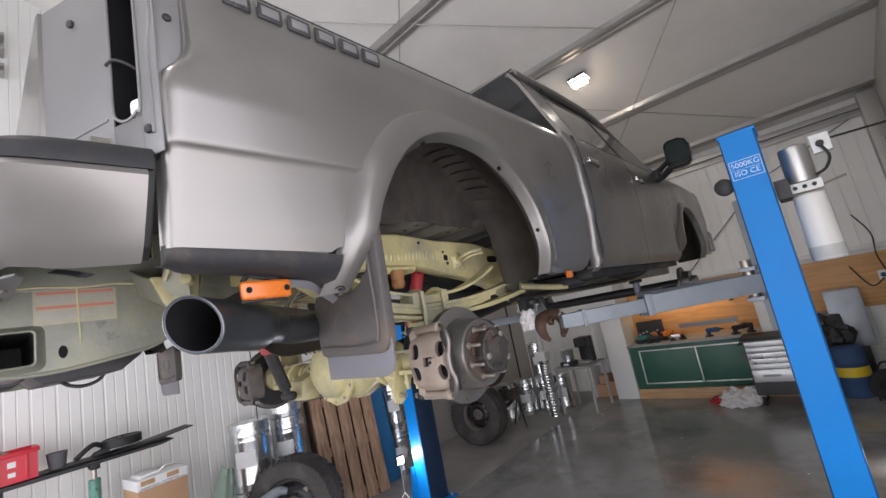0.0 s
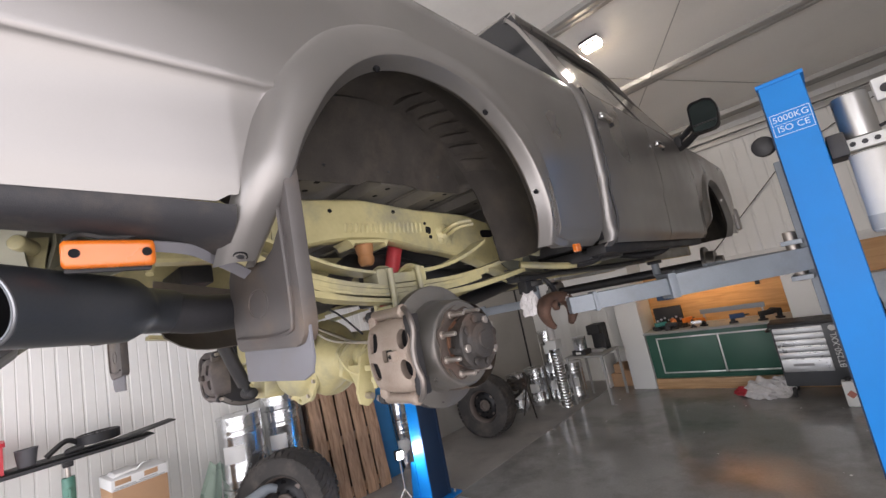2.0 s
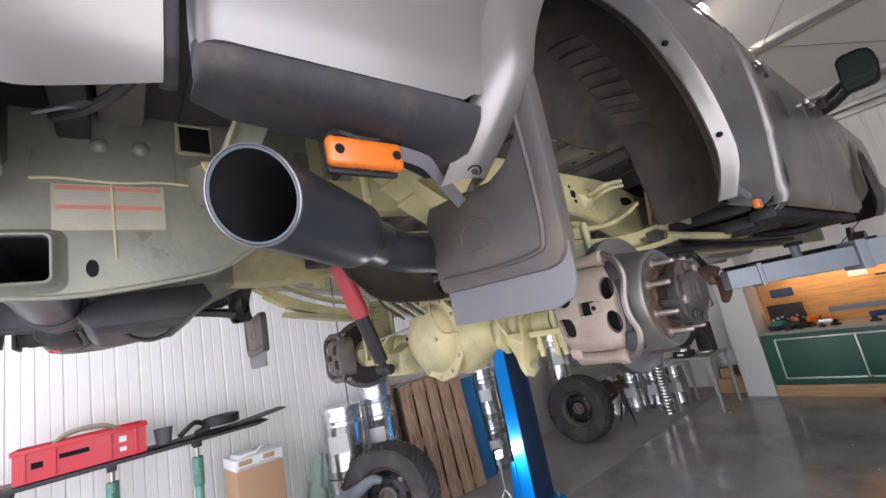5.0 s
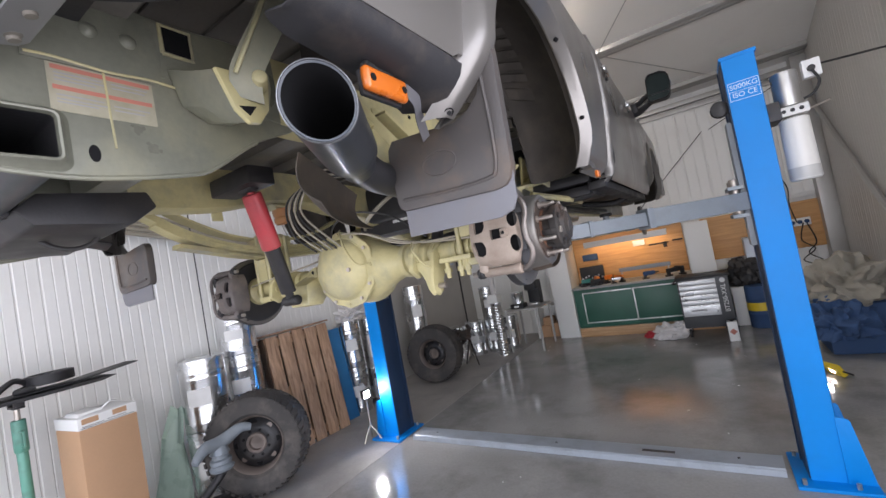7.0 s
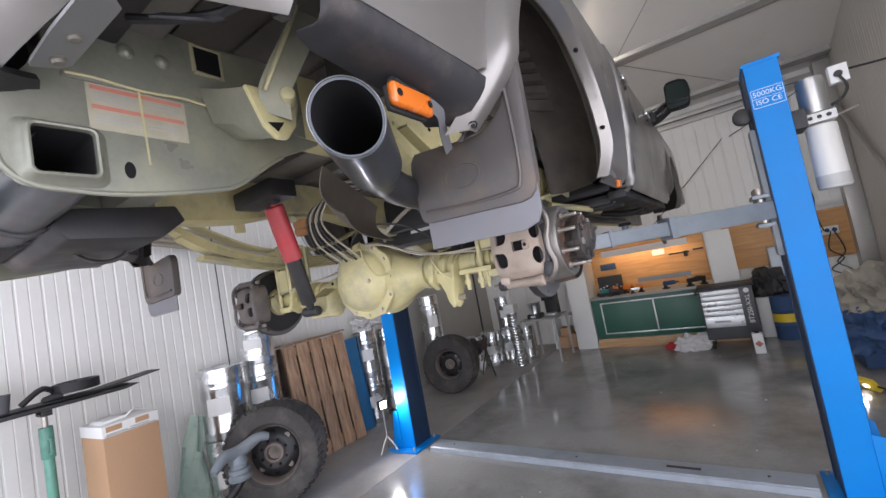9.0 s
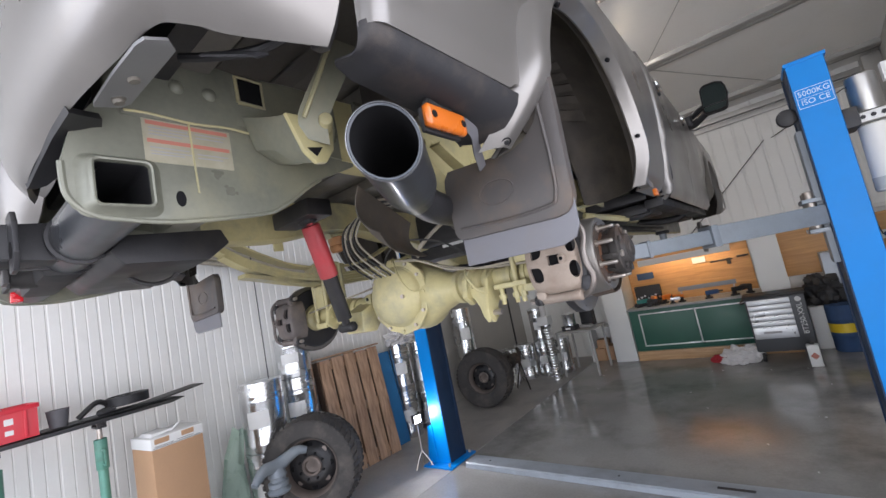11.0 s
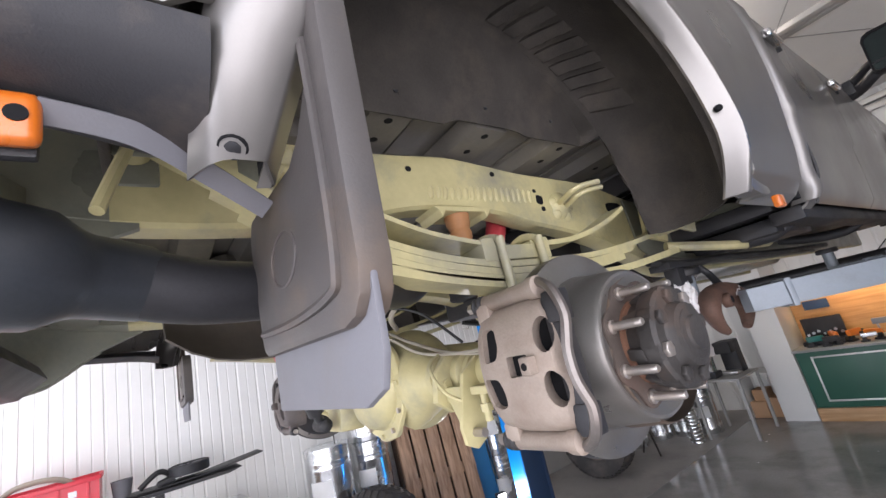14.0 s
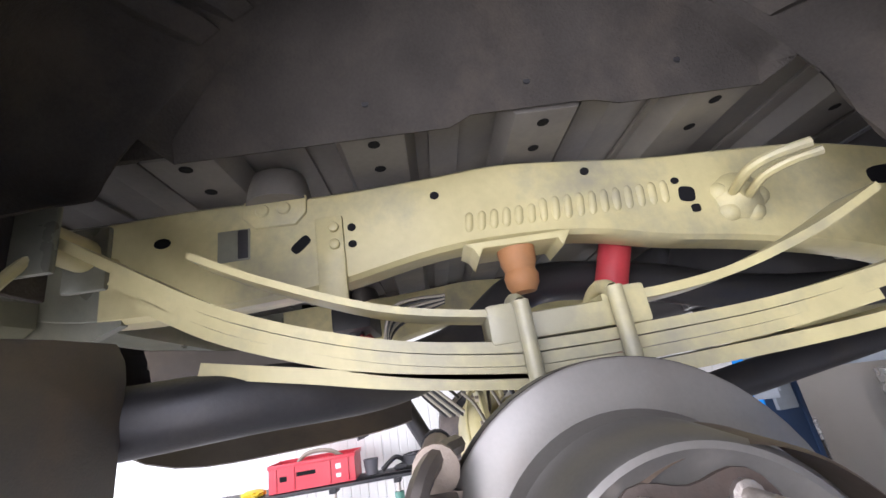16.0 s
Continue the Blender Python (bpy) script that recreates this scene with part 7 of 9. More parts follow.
sock = part("connector_box", box(B(), (-0.33, -1.15, 2.025), (-0.06, -1.07, 2.08), 0.016, segs=2), M_BLACK, truck, "black trailer socket bracket under the hitch tube")
part("socket", lathe(B(), (-0.20, -1.14, 2.052), (0, -1, 0), [(0, 0.030), (0.03, 0.030), (0.034, 0.027), (0.05, 0.026), (0.052, 0.0)], 20), M_BLACK, sock)
part("socket_lid", box(B(), (-0.235, -1.20, 2.02), (-0.165, -1.19, 2.085), 0.006), M_BLACK, sock)
part("socket_wire", tube(B(), [(-0.10, -0.98, 2.03), (-0.09, -0.95, 2.0), (-0.08, -0.91, 1.988), (-0.07, -0.87, 2.0), (-0.06, -0.85, 2.03)], 0.006, 8), M_BLACK, sock)
part("hitch_skid", prism(B(), [(-1.06, 2.045), (-1.03, 2.012), (-0.84, 2.014), (-0.78, 2.06), (-0.80, 2.10), (-1.02, 2.085)], 0, -0.30, 0.12, 0.006), M_DARKSTEEL, truck, "dark frame member behind the hitch tube")
bm = B()
box(bm, (-0.405, -1.158, 2.030), (-0.38, -1.130, 2.062), 0.004)
part("red_reflector", bm, M_REDLENS, truck)
bm = B()
box(bm, (-0.032, -1.36, 2.052), (0.032, -1.25, 2.117), 0.006)
draw = part("drawbar", bm, M_DARKSTEEL, truck, "black steel drop drawbar in the receiver")
part("receiver_flange", box(B(), (-0.055, -1.312, 2.03), (0.055, -1.298, 2.142), 0.004), M_DARKSTEEL, draw)
part("drop_plate", box(B(), (-0.035, -1.40, 1.945), (0.035, -1.345, 2.12), 0.010), M_DARKSTEEL, draw)
part("swan_neck", tube(B(), [(0, -1.375, 2.0), (0, -1.375, 1.93), (0, -1.40, 1.87), (0, -1.46, 1.825), (0, -1.56, 1.81), (0, -1.62, 1.83)], 0.034, 12), M_DARKSTEEL, draw)
for z in (1.95, 2.075):
    part("drop_bolt", cyl(B(), (0.012, -1.405, z), (0.012, -1.30, z), 0.010, seg=8), M_DARKSTEEL, draw)
part("hitch_pin", cyl(B(), (-0.07, -1.286, 2.085), (0.075, -1.286, 2.085), 0.008, seg=10), M_DARKSTEEL, draw)

# black tank module with a small label ahead of the axle
mod = part("tank_module", box(B(), (-0.50, 0.84, 2.04), (0.10, 1.10, 2.20), 0.02, segs=2), M_BLACK, truck, "black plastic module with a small white label")
part("module_label", box(B(), (-0.30, 0.8375, 2.10), (-0.20, 0.8398, 2.125)), M_PAPER, mod)
for k, pts in enumerate(([(-0.04, 0.03, 1.99), (0.10, 0.05, 1.96), (0.22, 0.07, 1.90), (0.36, 0.09, 1.875), (0.52, 0.09, 1.87)], [(-0.10, 0.02, 1.98), (-0.02, -0.02, 2.03), (0.08, 0.0, 2.06), (0.20, 0.10, 2.02), (0.34, 0.14, 1.90)], [(0.30, 0.08, 1.88), (0.34, 0.02, 1.85), (0.37, 0.03, 1.79), (0.40, 0.06, 1.76)], [(0.60, 0.06, 1.83), (0.64, 0.0, 1.86), (0.68, -0.03, 1.88), (0.70, -0.05, 1.85)])):
    part("brake_line", tube(B(), pts, 0.0045, 6), (M_HOSE, M_CABLE, M_CREAM, M_CREAM)[k], axle)
# front axle ends and transmission, seen far under the cab
for s in (1, -1):
    bm = B()
    lathe(bm, (s * 0.74, FRONT_Y + AY, 1.86), (s, 0, 0), [(0, 0.10), (0.001, 0.17), (0.03, 0.17), (0.032, 0.12), (0.10, 0.115), (0.105, 0.06), (0.16, 0.055)], 36)
    part("front_brake_disc", bm, M_ROTOR, truck)
    bm = B()
    tube(bm, [(s * 0.45, 2.0, 2.08), (s * 0.62, 1.8, 2.04), (s * 0.66, 1.3, 2.03), (s * 0.52, 1.05, 2.08)], 0.018, 8)
    part("brake_pipe_guard", bm, M_CREAM, truck)
bm = B()
cyl(bm, (-0.72, FRONT_Y + AY, 1.86), (0.72, FRONT_Y + AY, 1.86), 0.05, seg=20)
part("front_axle", bm, M_DARKSTEEL, truck)
bm = B()
box(bm, (-0.2, 2.4, 1.98), (0.2, 3.5, 2.2), 0.06, segs=3)
part("gearbox", bm, M_ALU, truck)
bm = B()
box(bm, (0.50, 1.30, 2.03), (0.80, 1.75, 2.09), 0.015)
part("step_bracket", bm, M_DARKSTEEL, truck)

# the truck stands a little off the middle of the lift: its far half lies further out
for ob in truck.children_recursive:
    if ob.name.startswith(("differential", "cover_bolt", "lifting_tab", "tab_hole", "housing_rib")):
        continue
    for v in ob.data.vertices:
        if v.co.x < -0.2:
            v.co.x -= 0.17 * min(1.0, (-v.co.x - 0.2) / 0.25)


# ---- the two-post lift ----
def lift_post(s, cx, cy, turn=0.0):
    """One post: a folded column open towards the truck, a carriage with its arm, a foot plate. cx, cy: middle of the column's rear face."""
    post = thing("lift_post", (cx, cy + 0.1, 0), "tall blue two-post lift column bolted to the floor", "lift post", "lift posts")
    o = s * 0.105
    bm = B()
    H = 2.75
    # folded column: rear face, outer face, front face with lips, as a C open to the truck
    poly = [(cx - s * 0.09, cy), (cx + s * 0.085, cy), (cx + s * 0.09, cy + 0.01), (cx + s * 0.09, cy + 0.25), (cx + s * 0.085, cy + 0.26), (cx - s * 0.09, cy + 0.26),
            (cx - s * 0.09, cy + 0.18), (cx - s * 0.082, cy + 0.18), (cx - s * 0.082, cy + 0.25), (cx + s * 0.08, cy + 0.25), (cx + s * 0.08, cy + 0.01), (cx - s * 0.082, cy + 0.01), (cx - s * 0.082, cy + 0.07), (cx - s * 0.09, cy + 0.07)]
    prism(bm, poly, 2, 0.02, H)
    part("column", bm, M_BLUE, post, "bright blue painted steel column")
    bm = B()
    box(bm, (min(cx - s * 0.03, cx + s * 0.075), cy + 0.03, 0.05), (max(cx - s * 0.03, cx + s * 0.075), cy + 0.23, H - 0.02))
    part("column_inside", bm, M_BLUE_SHADE, post)
    # added panel over the open side, its shade put into the dark blue
    part("inner_shade_face", box(B(), (min(cx - s * 0.098, cx - s * 0.091), cy + 0.006, 0.03), (max(cx - s * 0.098, cx - s * 0.091), cy + 0.268, H - 0.02), 0.002), M_BLUE_SHADE, post, "inner face of the column, coloured navy for its shade")
    part("guide_lip", box(B(), (min(cx - s * 0.106, cx - s * 0.099), cy + 0.235, 0.03), (max(cx - s * 0.106, cx - s * 0.099), cy + 0.268, H - 0.02), 0.002), M_BLUE_SHADE, post)
    bm = B()
    box(bm, (cx - 0.10, cy - 0.004, H - 0.01), (cx + 0.10, cy + 0.27, H + 0.012), 0.003)
    part("top_plate", bm, M_BLUE, post)
    bm = B()
    box(bm, (cx - s * 0.17 if s > 0 else cx - 0.22, cy - 0.10, 0.002), (cx + 0.22 if s > 0 else cx + 0.17, cy + 0.36, 0.022), 0.004)
    foot = part("foot_plate", bm, M_BLUE, post)
    for q in (-0.0045, 0.249):
        part("gusset", prism(B(), [(cx + s * 0.082, 0.022), (cx + s * 0.215, 0.022), (cx + s * 0.150, 0.40), (cx + s * 0.143, 0.412), (cx + s * 0.130, 0.417), (cx + s * 0.094, 0.425), (cx + s * 0.082, 0.425)], 1, cy + q - 0.004, cy + q + 0.004, 0.0015), M_BLUE, post)
    for bx, by in ((-0.13, -0.06), (0.12, -0.06), (-0.13, 0.31), (0.12, 0.31)):
        part("anchor_bolt", cyl(B(), (cx + bx, cy + by, 0.022), (cx + bx, cy + by, 0.055), 0.013, seg=6), M_STUD, foot)
    # carriage
    zc = 1.80
    bm = B()
    box(bm, (min(cx - s * 0.13, cx - s * 0.02), cy + 0.06, zc - 0.28), (max(cx - s * 0.13, cx - s * 0.02), cy + 0.20, zc + 0.55), 0.01)
    car = part("carriage", bm, M_ARM, post, "grey lift carriage")
    for q in (0.10, -0.085):
        part("yoke_plate", box(B(), (min(cx - s * 0.20, cx - s * 0.11), cy - 0.02, zc + q), (max(cx - s * 0.20, cx - s * 0.11), cy + 0.28, zc + q + 0.025), 0.004), M_ARM, car)
    part("rubber_roller", cyl(B(), (cx - s * 0.145, cy + 0.05, 2.45), (cx - s * 0.145, cy + 0.09, 2.45), 0.055, seg=24, bevel=0.008), M_BLACK, car)

    def arm(py, tip, nm, short=0.03):
        base = Vector((cx - s * 0.16, py, zc + 0.02))
        tip = Vector(tip)
        d = (tip - base).normalized()
        L = (tip - base).length
        m = Matrix.Translation(base) @ Matrix.Rotation(math.atan2(d.y, d.x), 4, 'Z')
        bm = B()
        box(bm, (-0.04, -0.055, -0.06), (L * 0.50, 0.055, 0.055), 0.006, m)
        a = part(nm, bm, M_ARM, car, "grey telescopic lift arm")
        bm = B()
        box(bm, (L * 0.45, -0.042, -0.045), (L - short, 0.042, 0.04), 0.005, m)
        part("inner_arm", bm, M_ARM, a)
        bm = B()
        box(bm, (L * 0.47, -0.062, -0.066), (L * 0.50, 0.062, 0.062), 0.003, m)
        part("arm_collar", bm, M_ARM, a)
        part("arm_collar", box(B(), (L * 0.77, -0.050, -0.053), (L * 0.785, 0.050, 0.048), 0.003, m), M_ARM, a)
        part("arm_pin", cyl(B(), base + Vector((0, 0, -0.11)), base + Vector((0, 0, 0.15)), 0.025, seg=16, bevel=0.004), M_STUD, a)
        bm = B()
        cyl(bm, tip + Vector((0, 0, -0.05)), tip + Vector((0, 0, 0.075)), 0.032, seg=18)
        part("pad_screw", bm, M_ARM, a)
        part("lift_pad", cyl(B(), tip + Vector((0, 0, 0.055)), tip + Vector((0, 0, 0.085)), 0.06, seg=24, bevel=0.005), M_BLACK, a)
    arm(cy + 0.03, (s * 0.50, 1.15 if s > 0 else 1.2, zc + 0.10), "rear_arm", 0.17 if s > 0 else 0.03)
    arm(cy + 0.23, (s * 0.52, 3.2, zc + 0.10), "front_arm")
    return post


PR = lift_post(1, 1.704, 2.0)
lift_post(-1, -1.92, 2.14)
# rating plate printed on the column
m = Matrix.Translation((1.704, 1.9985, 2.52)) @ Matrix.Rotation(math.pi / 2, 4, 'X')
letters("rating_text", "5000KG", 0.044, M_SIGN, m @ Matrix.Translation((0, 0.028, 0)), 0.0006, PR)
letters("rating_text", "ISO CE", 0.044, M_SIGN, m @ Matrix.Translation((0, -0.026, 0)), 0.0006, PR)
bm = B()
for a, b, c, d in ((-0.082, 0.082, 0.056, 0.059), (-0.082, 0.082, -0.059, -0.056), (-0.082, -0.079, -0.059, 0.059), (0.079, 0.082, -0.059, 0.059), (-0.082, 0.082, -0.001, 0.001)):
    box(bm, (a, c, -0.0004), (b, d, 0.0008), 0, m)
part("rating_frame", bm, M_SIGN, PR)

# floor cover between the posts
fc = thing("floor_cover", (0, 2.2, 0), "worn grey steel cover plate across the floor between posts", "cover plate")
fm = pose(-1.63, 2.135, 0, 0, 0, -1.85)
part("cover_plate", prism(B(), [(0.006, 0.045), (0.016, 0.055), (0.196, 0.055), (0.206, 0.045)], 0, 0, 3.13, 0, fm), M_PLATE, fc)
for y0, y1 in ((0.0, 0.006), (0.206, 0.212)):
    part("side_skirt", prism(B(), [(y0, 0.003), (y1, 0.003), (y1, 0.046), (y0, 0.046)], 0, 0, 3.13, 0, fm), M_PLATE, fc)
for x in (0.25, 1.55, 2.88):
    part("cover_screw", cyl(B(), fm @ Vector((x, 0.106, 0.0545)), fm @ Vector((x, 0.106, 0.058)), 0.010, seg=8), M_DARKSTEEL, fc)
part("scuff_patch", box(B(), (2.25, 0.09, 0.0552), (2.48, 0.125, 0.0558), 0, fm), M_DARKSTEEL, fc, "dark scuffed patch")

# power unit on the outside of the right post
pu = thing("power_unit", (1.95, 2.18, 1.86), "hydraulic power unit with milky oil tank on the lift post", "power unit")
bm = B()
lathe(bm, (1.935, 2.2, 2.36), (0, 0, 1), [(0, 0.05), (0.004, 0.073), (0.20, 0.073), (0.225, 0.070), (0.235, 0.05)], 28)
part("motor", bm, M_ALU, pu, "grey metal motor")
bm = B()
box(bm, (1.86, 2.14, 2.30), (2.02, 2.26, 2.36), 0.008)
part("valve_block", bm, M_WHITE, pu)
for k in range(3):
    part("port", cyl(B(), (1.89 + 0.045 * k, 2.142, 2.33), (1.89 + 0.045 * k, 2.132, 2.33), 0.012, seg=12), M_BLACK, pu)
bm = B()
lathe(bm, (1.94, 2.2, 2.29), (0, 0, -1), [(0, 0.04), (0.002, 0.06), (0.012, 0.078), (0.24, 0.081), (0.25, 0.081)], 28)
part("oil_tank", bm, M_MILK, pu, "milky white oil tank")
bm = B()
lathe(bm, (1.94, 2.2, 2.04), (0, 0, -1), [(0, 0.081), (0.09, 0.082), (0.15, 0.083)], 28)
part("oil_fill", bm, M_MILK, pu)
bm = B()
lathe(bm, (1.94, 2.2, 1.965), (0, 0, -1), [(0, 0.0835), (0.07, 0.084), (0.085, 0.075)], 28)
part("oil_level", bm, M_MILK2, pu)
bm = B()
box(bm, (1.80, 2.08, 2.28), (1.87, 2.32, 2.40), 0.006)
part("mounting_bracket", bm, M_DARKSTEEL, pu)
bm = B()
box(bm, (2.02, 2.13, 2.50), (2.11, 2.19, 2.61), 0.006)
sw = part("switch_box", bm, M_WHITE, pu)
part("switch_knob", cyl(B(), (2.06, 2.13, 2.55), (2.06, 2.115, 2.55), 0.02, seg=16), M_BLACK, sw)
bm = B()
tube(bm, [(2.06, 2.12, 2.54), (2.08, 2.10, 2.46), (2.05, 2.12, 2.40), (2.0, 2.14, 2.38)], 0.008, 8)
part("motor_cable", bm, M_CABLE, pu)
part("lever", cyl(B(), (2.02, 2.2, 2.32), (2.12, 2.14, 2.335), 0.007, seg=8), M_STUD, pu)
bm = B()
tube(bm, [(2.11, 2.16, 2.57), (2.5, 2.4, 2.60), (XR - 0.02, 2.9, 2.68)], 0.007, 6)
solid("supply_cable", bm, M_CABLE, "black power cable running to the wall", "cable")


# ---- along the west wall ----
def drum(x, y, z, r, h, label_turn=0.0, group="drums"):
    """A galvanised steel drum with lid ring, beads and a paper label."""
    d = thing("steel_drum", (x, y, z), "shiny galvanised steel drum with a white paper label", "drum", group)
    bm = B()
    lathe(bm, (x, y, z), (0, 0, 1), [(0, r * 0.94), (0.004, r * 0.985), (0.02, r), (h * 0.10, r), (h * 0.11, r * 1.008), (h * 0.12, r), (h * 0.72, r), (h * 0.73, r * 1.010), (h * 0.74, r), (h * 0.80, r), (h * 0.81, r * 1.010), (h * 0.82, r), (h * 0.90, r)], 40)
    part("body", bm, M_DRUM, d)
    bm = B()
    lathe(bm, (x, y, z + h * 0.90), (0, 0, 1), [(0, r * 1.0), (0.003, r * 1.025), (0.02, r * 1.025), (0.024, r * 1.0), (h * 0.06, r * 1.0), (h * 0.065, r * 1.025), (h * 0.095, r * 1.025), (h * 0.10, r * 0.98), (h * 0.092, r * 0.95)], 40)
    part("lid", bm, M_DRUM, d)
    bm = B()
    rows = [[Vector((x + r * 1.004 * math.cos(a), y + r * 1.004 * math.sin(a), z + h * q)) for q in (0.36, 0.60)] for a in [label_turn - 0.50 + 1.0 * k / 10 for k in range(11)]]
    grid(bm, rows)
    part("paper_label", thicken(bm, 0.0006), M_PAPER, d, "white paper label")
    return d


FACE = -0.75
drum(-2.98, 0.80, 0.0, 0.205, 0.66, FACE)
drum(-2.98, 0.80, 0.662, 0.205, 0.66, FACE)
drum(-3.08, 1.27, 0.0, 0.185, 0.62, FACE)
drum(-3.08, 1.27, 0.622, 0.185, 0.62, FACE)
drum(-3.08, 1.27, 1.244, 0.185, 0.44, FACE)
drum(-3.06, 2.86, 0.0, 0.155, 0.62, FACE)
drum(-3.06, 2.86, 0.622, 0.155, 0.64, FACE)
drum(-3.02, 3.24, 0.0, 0.15, 0.60, FACE)
drum(-3.02, 3.24, 0.602, 0.15, 0.62, FACE)
drum(-3.05, 4.45, 0.0, 0.17, 0.70, FACE)
drum(-3.05, 4.45, 0.702, 0.17, 0.82, FACE)


def wheel(name, R, W, rim, m, label):
    """A knobbly off-road tyre on a black steel wheel, axis along local x, hub face towards +x."""
    w = thing(name, m, label, "wheel", "loose wheels")
    bm = B()
    N = 72
    prof = [(-W * 0.36, rim), (-W * 0.47, rim * 1.12), (-W * 0.5, (R + rim) / 2), (-W * 0.46, R * 0.93), (-W * 0.38, R * 0.965), (0, R * 0.972), (W * 0.38, R * 0.965), (W * 0.46, R * 0.93), (W * 0.5, (R + rim) / 2), (W * 0.47, rim * 1.12), (W * 0.36, rim)]
    lathe(bm, (0, 0, 0), (1, 0, 0), prof, N, cap=False)
    bmesh.ops.transform(bm, matrix=m, verts=bm.verts)
    ty = part("tyre", bm, M_TYRE, w, "dusty knobbly off-road tyre")
    bm = B()
    for k in range(44):
        a = 2 * math.pi * k / 44
        for x, off, lx, ly in ((-W * 0.40, 0, 0.048, 0.0195), (-W * 0.14, 0.5, 0.045, 0.019), (W * 0.14, 0, 0.045, 0.019), (W * 0.40, 0.5, 0.048, 0.0195)):
            q = Matrix.Rotation(a + off * 2 * math.pi / 44, 4, 'X') @ Matrix.Translation((x, 0, R * 0.965)) @ Matrix.Rotation(0.3 * (1 if x > 0 else -1), 4, 'Z')
            if abs(x) > W * 0.3:
                q = q @ Matrix.Rotation(0.28 * (1 if x > 0 else -1), 4, 'Y')
            box(bm, (-lx, -ly, -0.012), (lx, ly, R * 0.012), 0, m @ q)
    tagged(part("tread_block", bm, M_TYRE, ty), kind="stuff")
    bm = B()
    lathe(bm, (0, 0, 0), (1, 0, 0), [(-W * 0.36, rim), (-W * 0.37, rim * 1.04), (-W * 0.33, rim * 0.96), (-W * 0.2, rim * 0.90), (W * 0.12, rim * 0.88), (W * 0.30, rim * 0.95), (W * 0.37, rim * 1.04), (W * 0.385, rim * 1.03), (W * 0.36, rim * 0.99)], N, cap=False)
    bmesh.ops.transform(bm, matrix=m, verts=bm.verts)
    part("rim", bm, M_WHEELRIM, w, "dusty brown rim barrel")
    bm = B()
    lathe(bm, (0, 0, 0), (1, 0, 0), [(W * 0.06, rim * 0.89), (W * 0.10, rim * 0.80), (W * 0.17, rim * 0.66), (W * 0.20, rim * 0.52), (W * 0.16, rim * 0.34), (W * 0.16, rim * 0.30), (W * 0.10, rim * 0.29)], N, cap=False)
    bmesh.ops.transform(bm, matrix=m, verts=bm.verts)
    disc = part("wheel_disc", bm, M_WHEEL, w, "black steel wheel disc")
    bm = B()
    lathe(bm, (0, 0, 0), (1, 0, 0), [(W * 0.10, rim * 0.36), (W * 0.20, rim * 0.36), (W * 0.22, rim * 0.33), (W * 0.22, rim * 0.26), (W * 0.12, rim * 0.24), (W * 0.10, rim * 0.1)], 36)
    bmesh.ops.transform(bm, matrix=m, verts=bm.verts)
    part("hub_ring", bm, M_WHEELRIM, w)
    for k in range(8):
        a = 2 * math.pi * k / 8
        q = Matrix.Rotation(a, 4, 'X') @ Matrix.Translation((W * 0.135, 0, rim * 0.72))
        bm = B()
        lathe(bm, (0, 0, 0), (1, 0, 0.25), [(0, rim * 0.10), (W * 0.012, rim * 0.10)], 14)
        bmesh.ops.transform(bm, matrix=m @ q, verts=bm.verts)
        part("hand_hole", bm, M_WHEELRIM if k % 2 else M_NEAR_BLACK, disc)
        q = Matrix.Rotation(a + 0.39, 4, 'X') @ Matrix.Translation((W * 0.20, 0, rim * 0.46))
        bm = B()
        cyl(bm, (0, 0, 0), (W * 0.03, 0, 0), 0.012, seg=8)
        bmesh.ops.transform(bm, matrix=m @ q, verts=bm.verts)
        part("bolt_hole", bm, M_NEAR_BLACK, disc)
    return w


wheel("spare_wheel", 0.46, 0.34, 0.255, pose(-2.52, 0.98, 0.462, 0, -4, -52), "off-road wheel standing on the floor before the drums")
wheel("spare_wheel", 0.44, 0.29, 0.22, pose(-2.52, 4.06, 0.442, 0, -3, -80), "off-road wheel standing by the wall behind the lift post")

# pallet leaning on the wall
pal = thing("wooden_crate", (-3.0, 1.95, 0), "tall weathered plank crate standing against the wall", "crate")
pm = Matrix.Translation((-2.93, 1.55, 0.004)) @ Matrix.Rotation(radians(-6), 4, 'Z') @ Matrix.Rotation(radians(-7), 4, 'Y')
for k in range(5):
    bm = B()
    box(bm, (0.0, 0.004 + k * 0.174, 0.0), (0.020 + 0.003 * (k % 2), 0.150 + k * 0.174, 1.322 + 0.008 * ((k * 7) % 3)), 0.004, pm)
    part("board", bm, M_WOOD, pal)
for z in (0.05, 0.62, 1.20):
    part("cross_board", box(B(), (-0.022, 0.0, z), (-0.001, 0.862, z + 0.10), 0.003, pm), M_WOOD, pal)
for y in (0.0, 0.40, 0.775):
    part("bearer", box(B(), (-0.105, y, 0.0), (-0.023, y + 0.085, 1.32), 0.004, pm), M_WOOD, pal)
# back and side sheets carry the crate's shade in their dark wood colour
part("back_sheet", box(B(), (-0.125, 0.0, 0.0), (-0.106, 0.862, 1.32), 0.003, pm), M_CRATE_SHADE, pal, "back sheet between the planks, coloured dark for the shade there")
part("side_sheet", box(B(), (-0.124, -0.014, 0.0), (-0.002, -0.001, 1.325), 0.003, pm), M_CRATE_SHADE, pal)
part("top_board", box(B(), (-0.16, -0.02, 1.342), (0.03, 0.43, 1.362), 0.004, pm), M_WOOD, pal)
part("top_board", box(B(), (-0.16, 0.435, 1.342), (0.026, 0.885, 1.361), 0.004, pm), M_WOOD, pal)
bm = B()
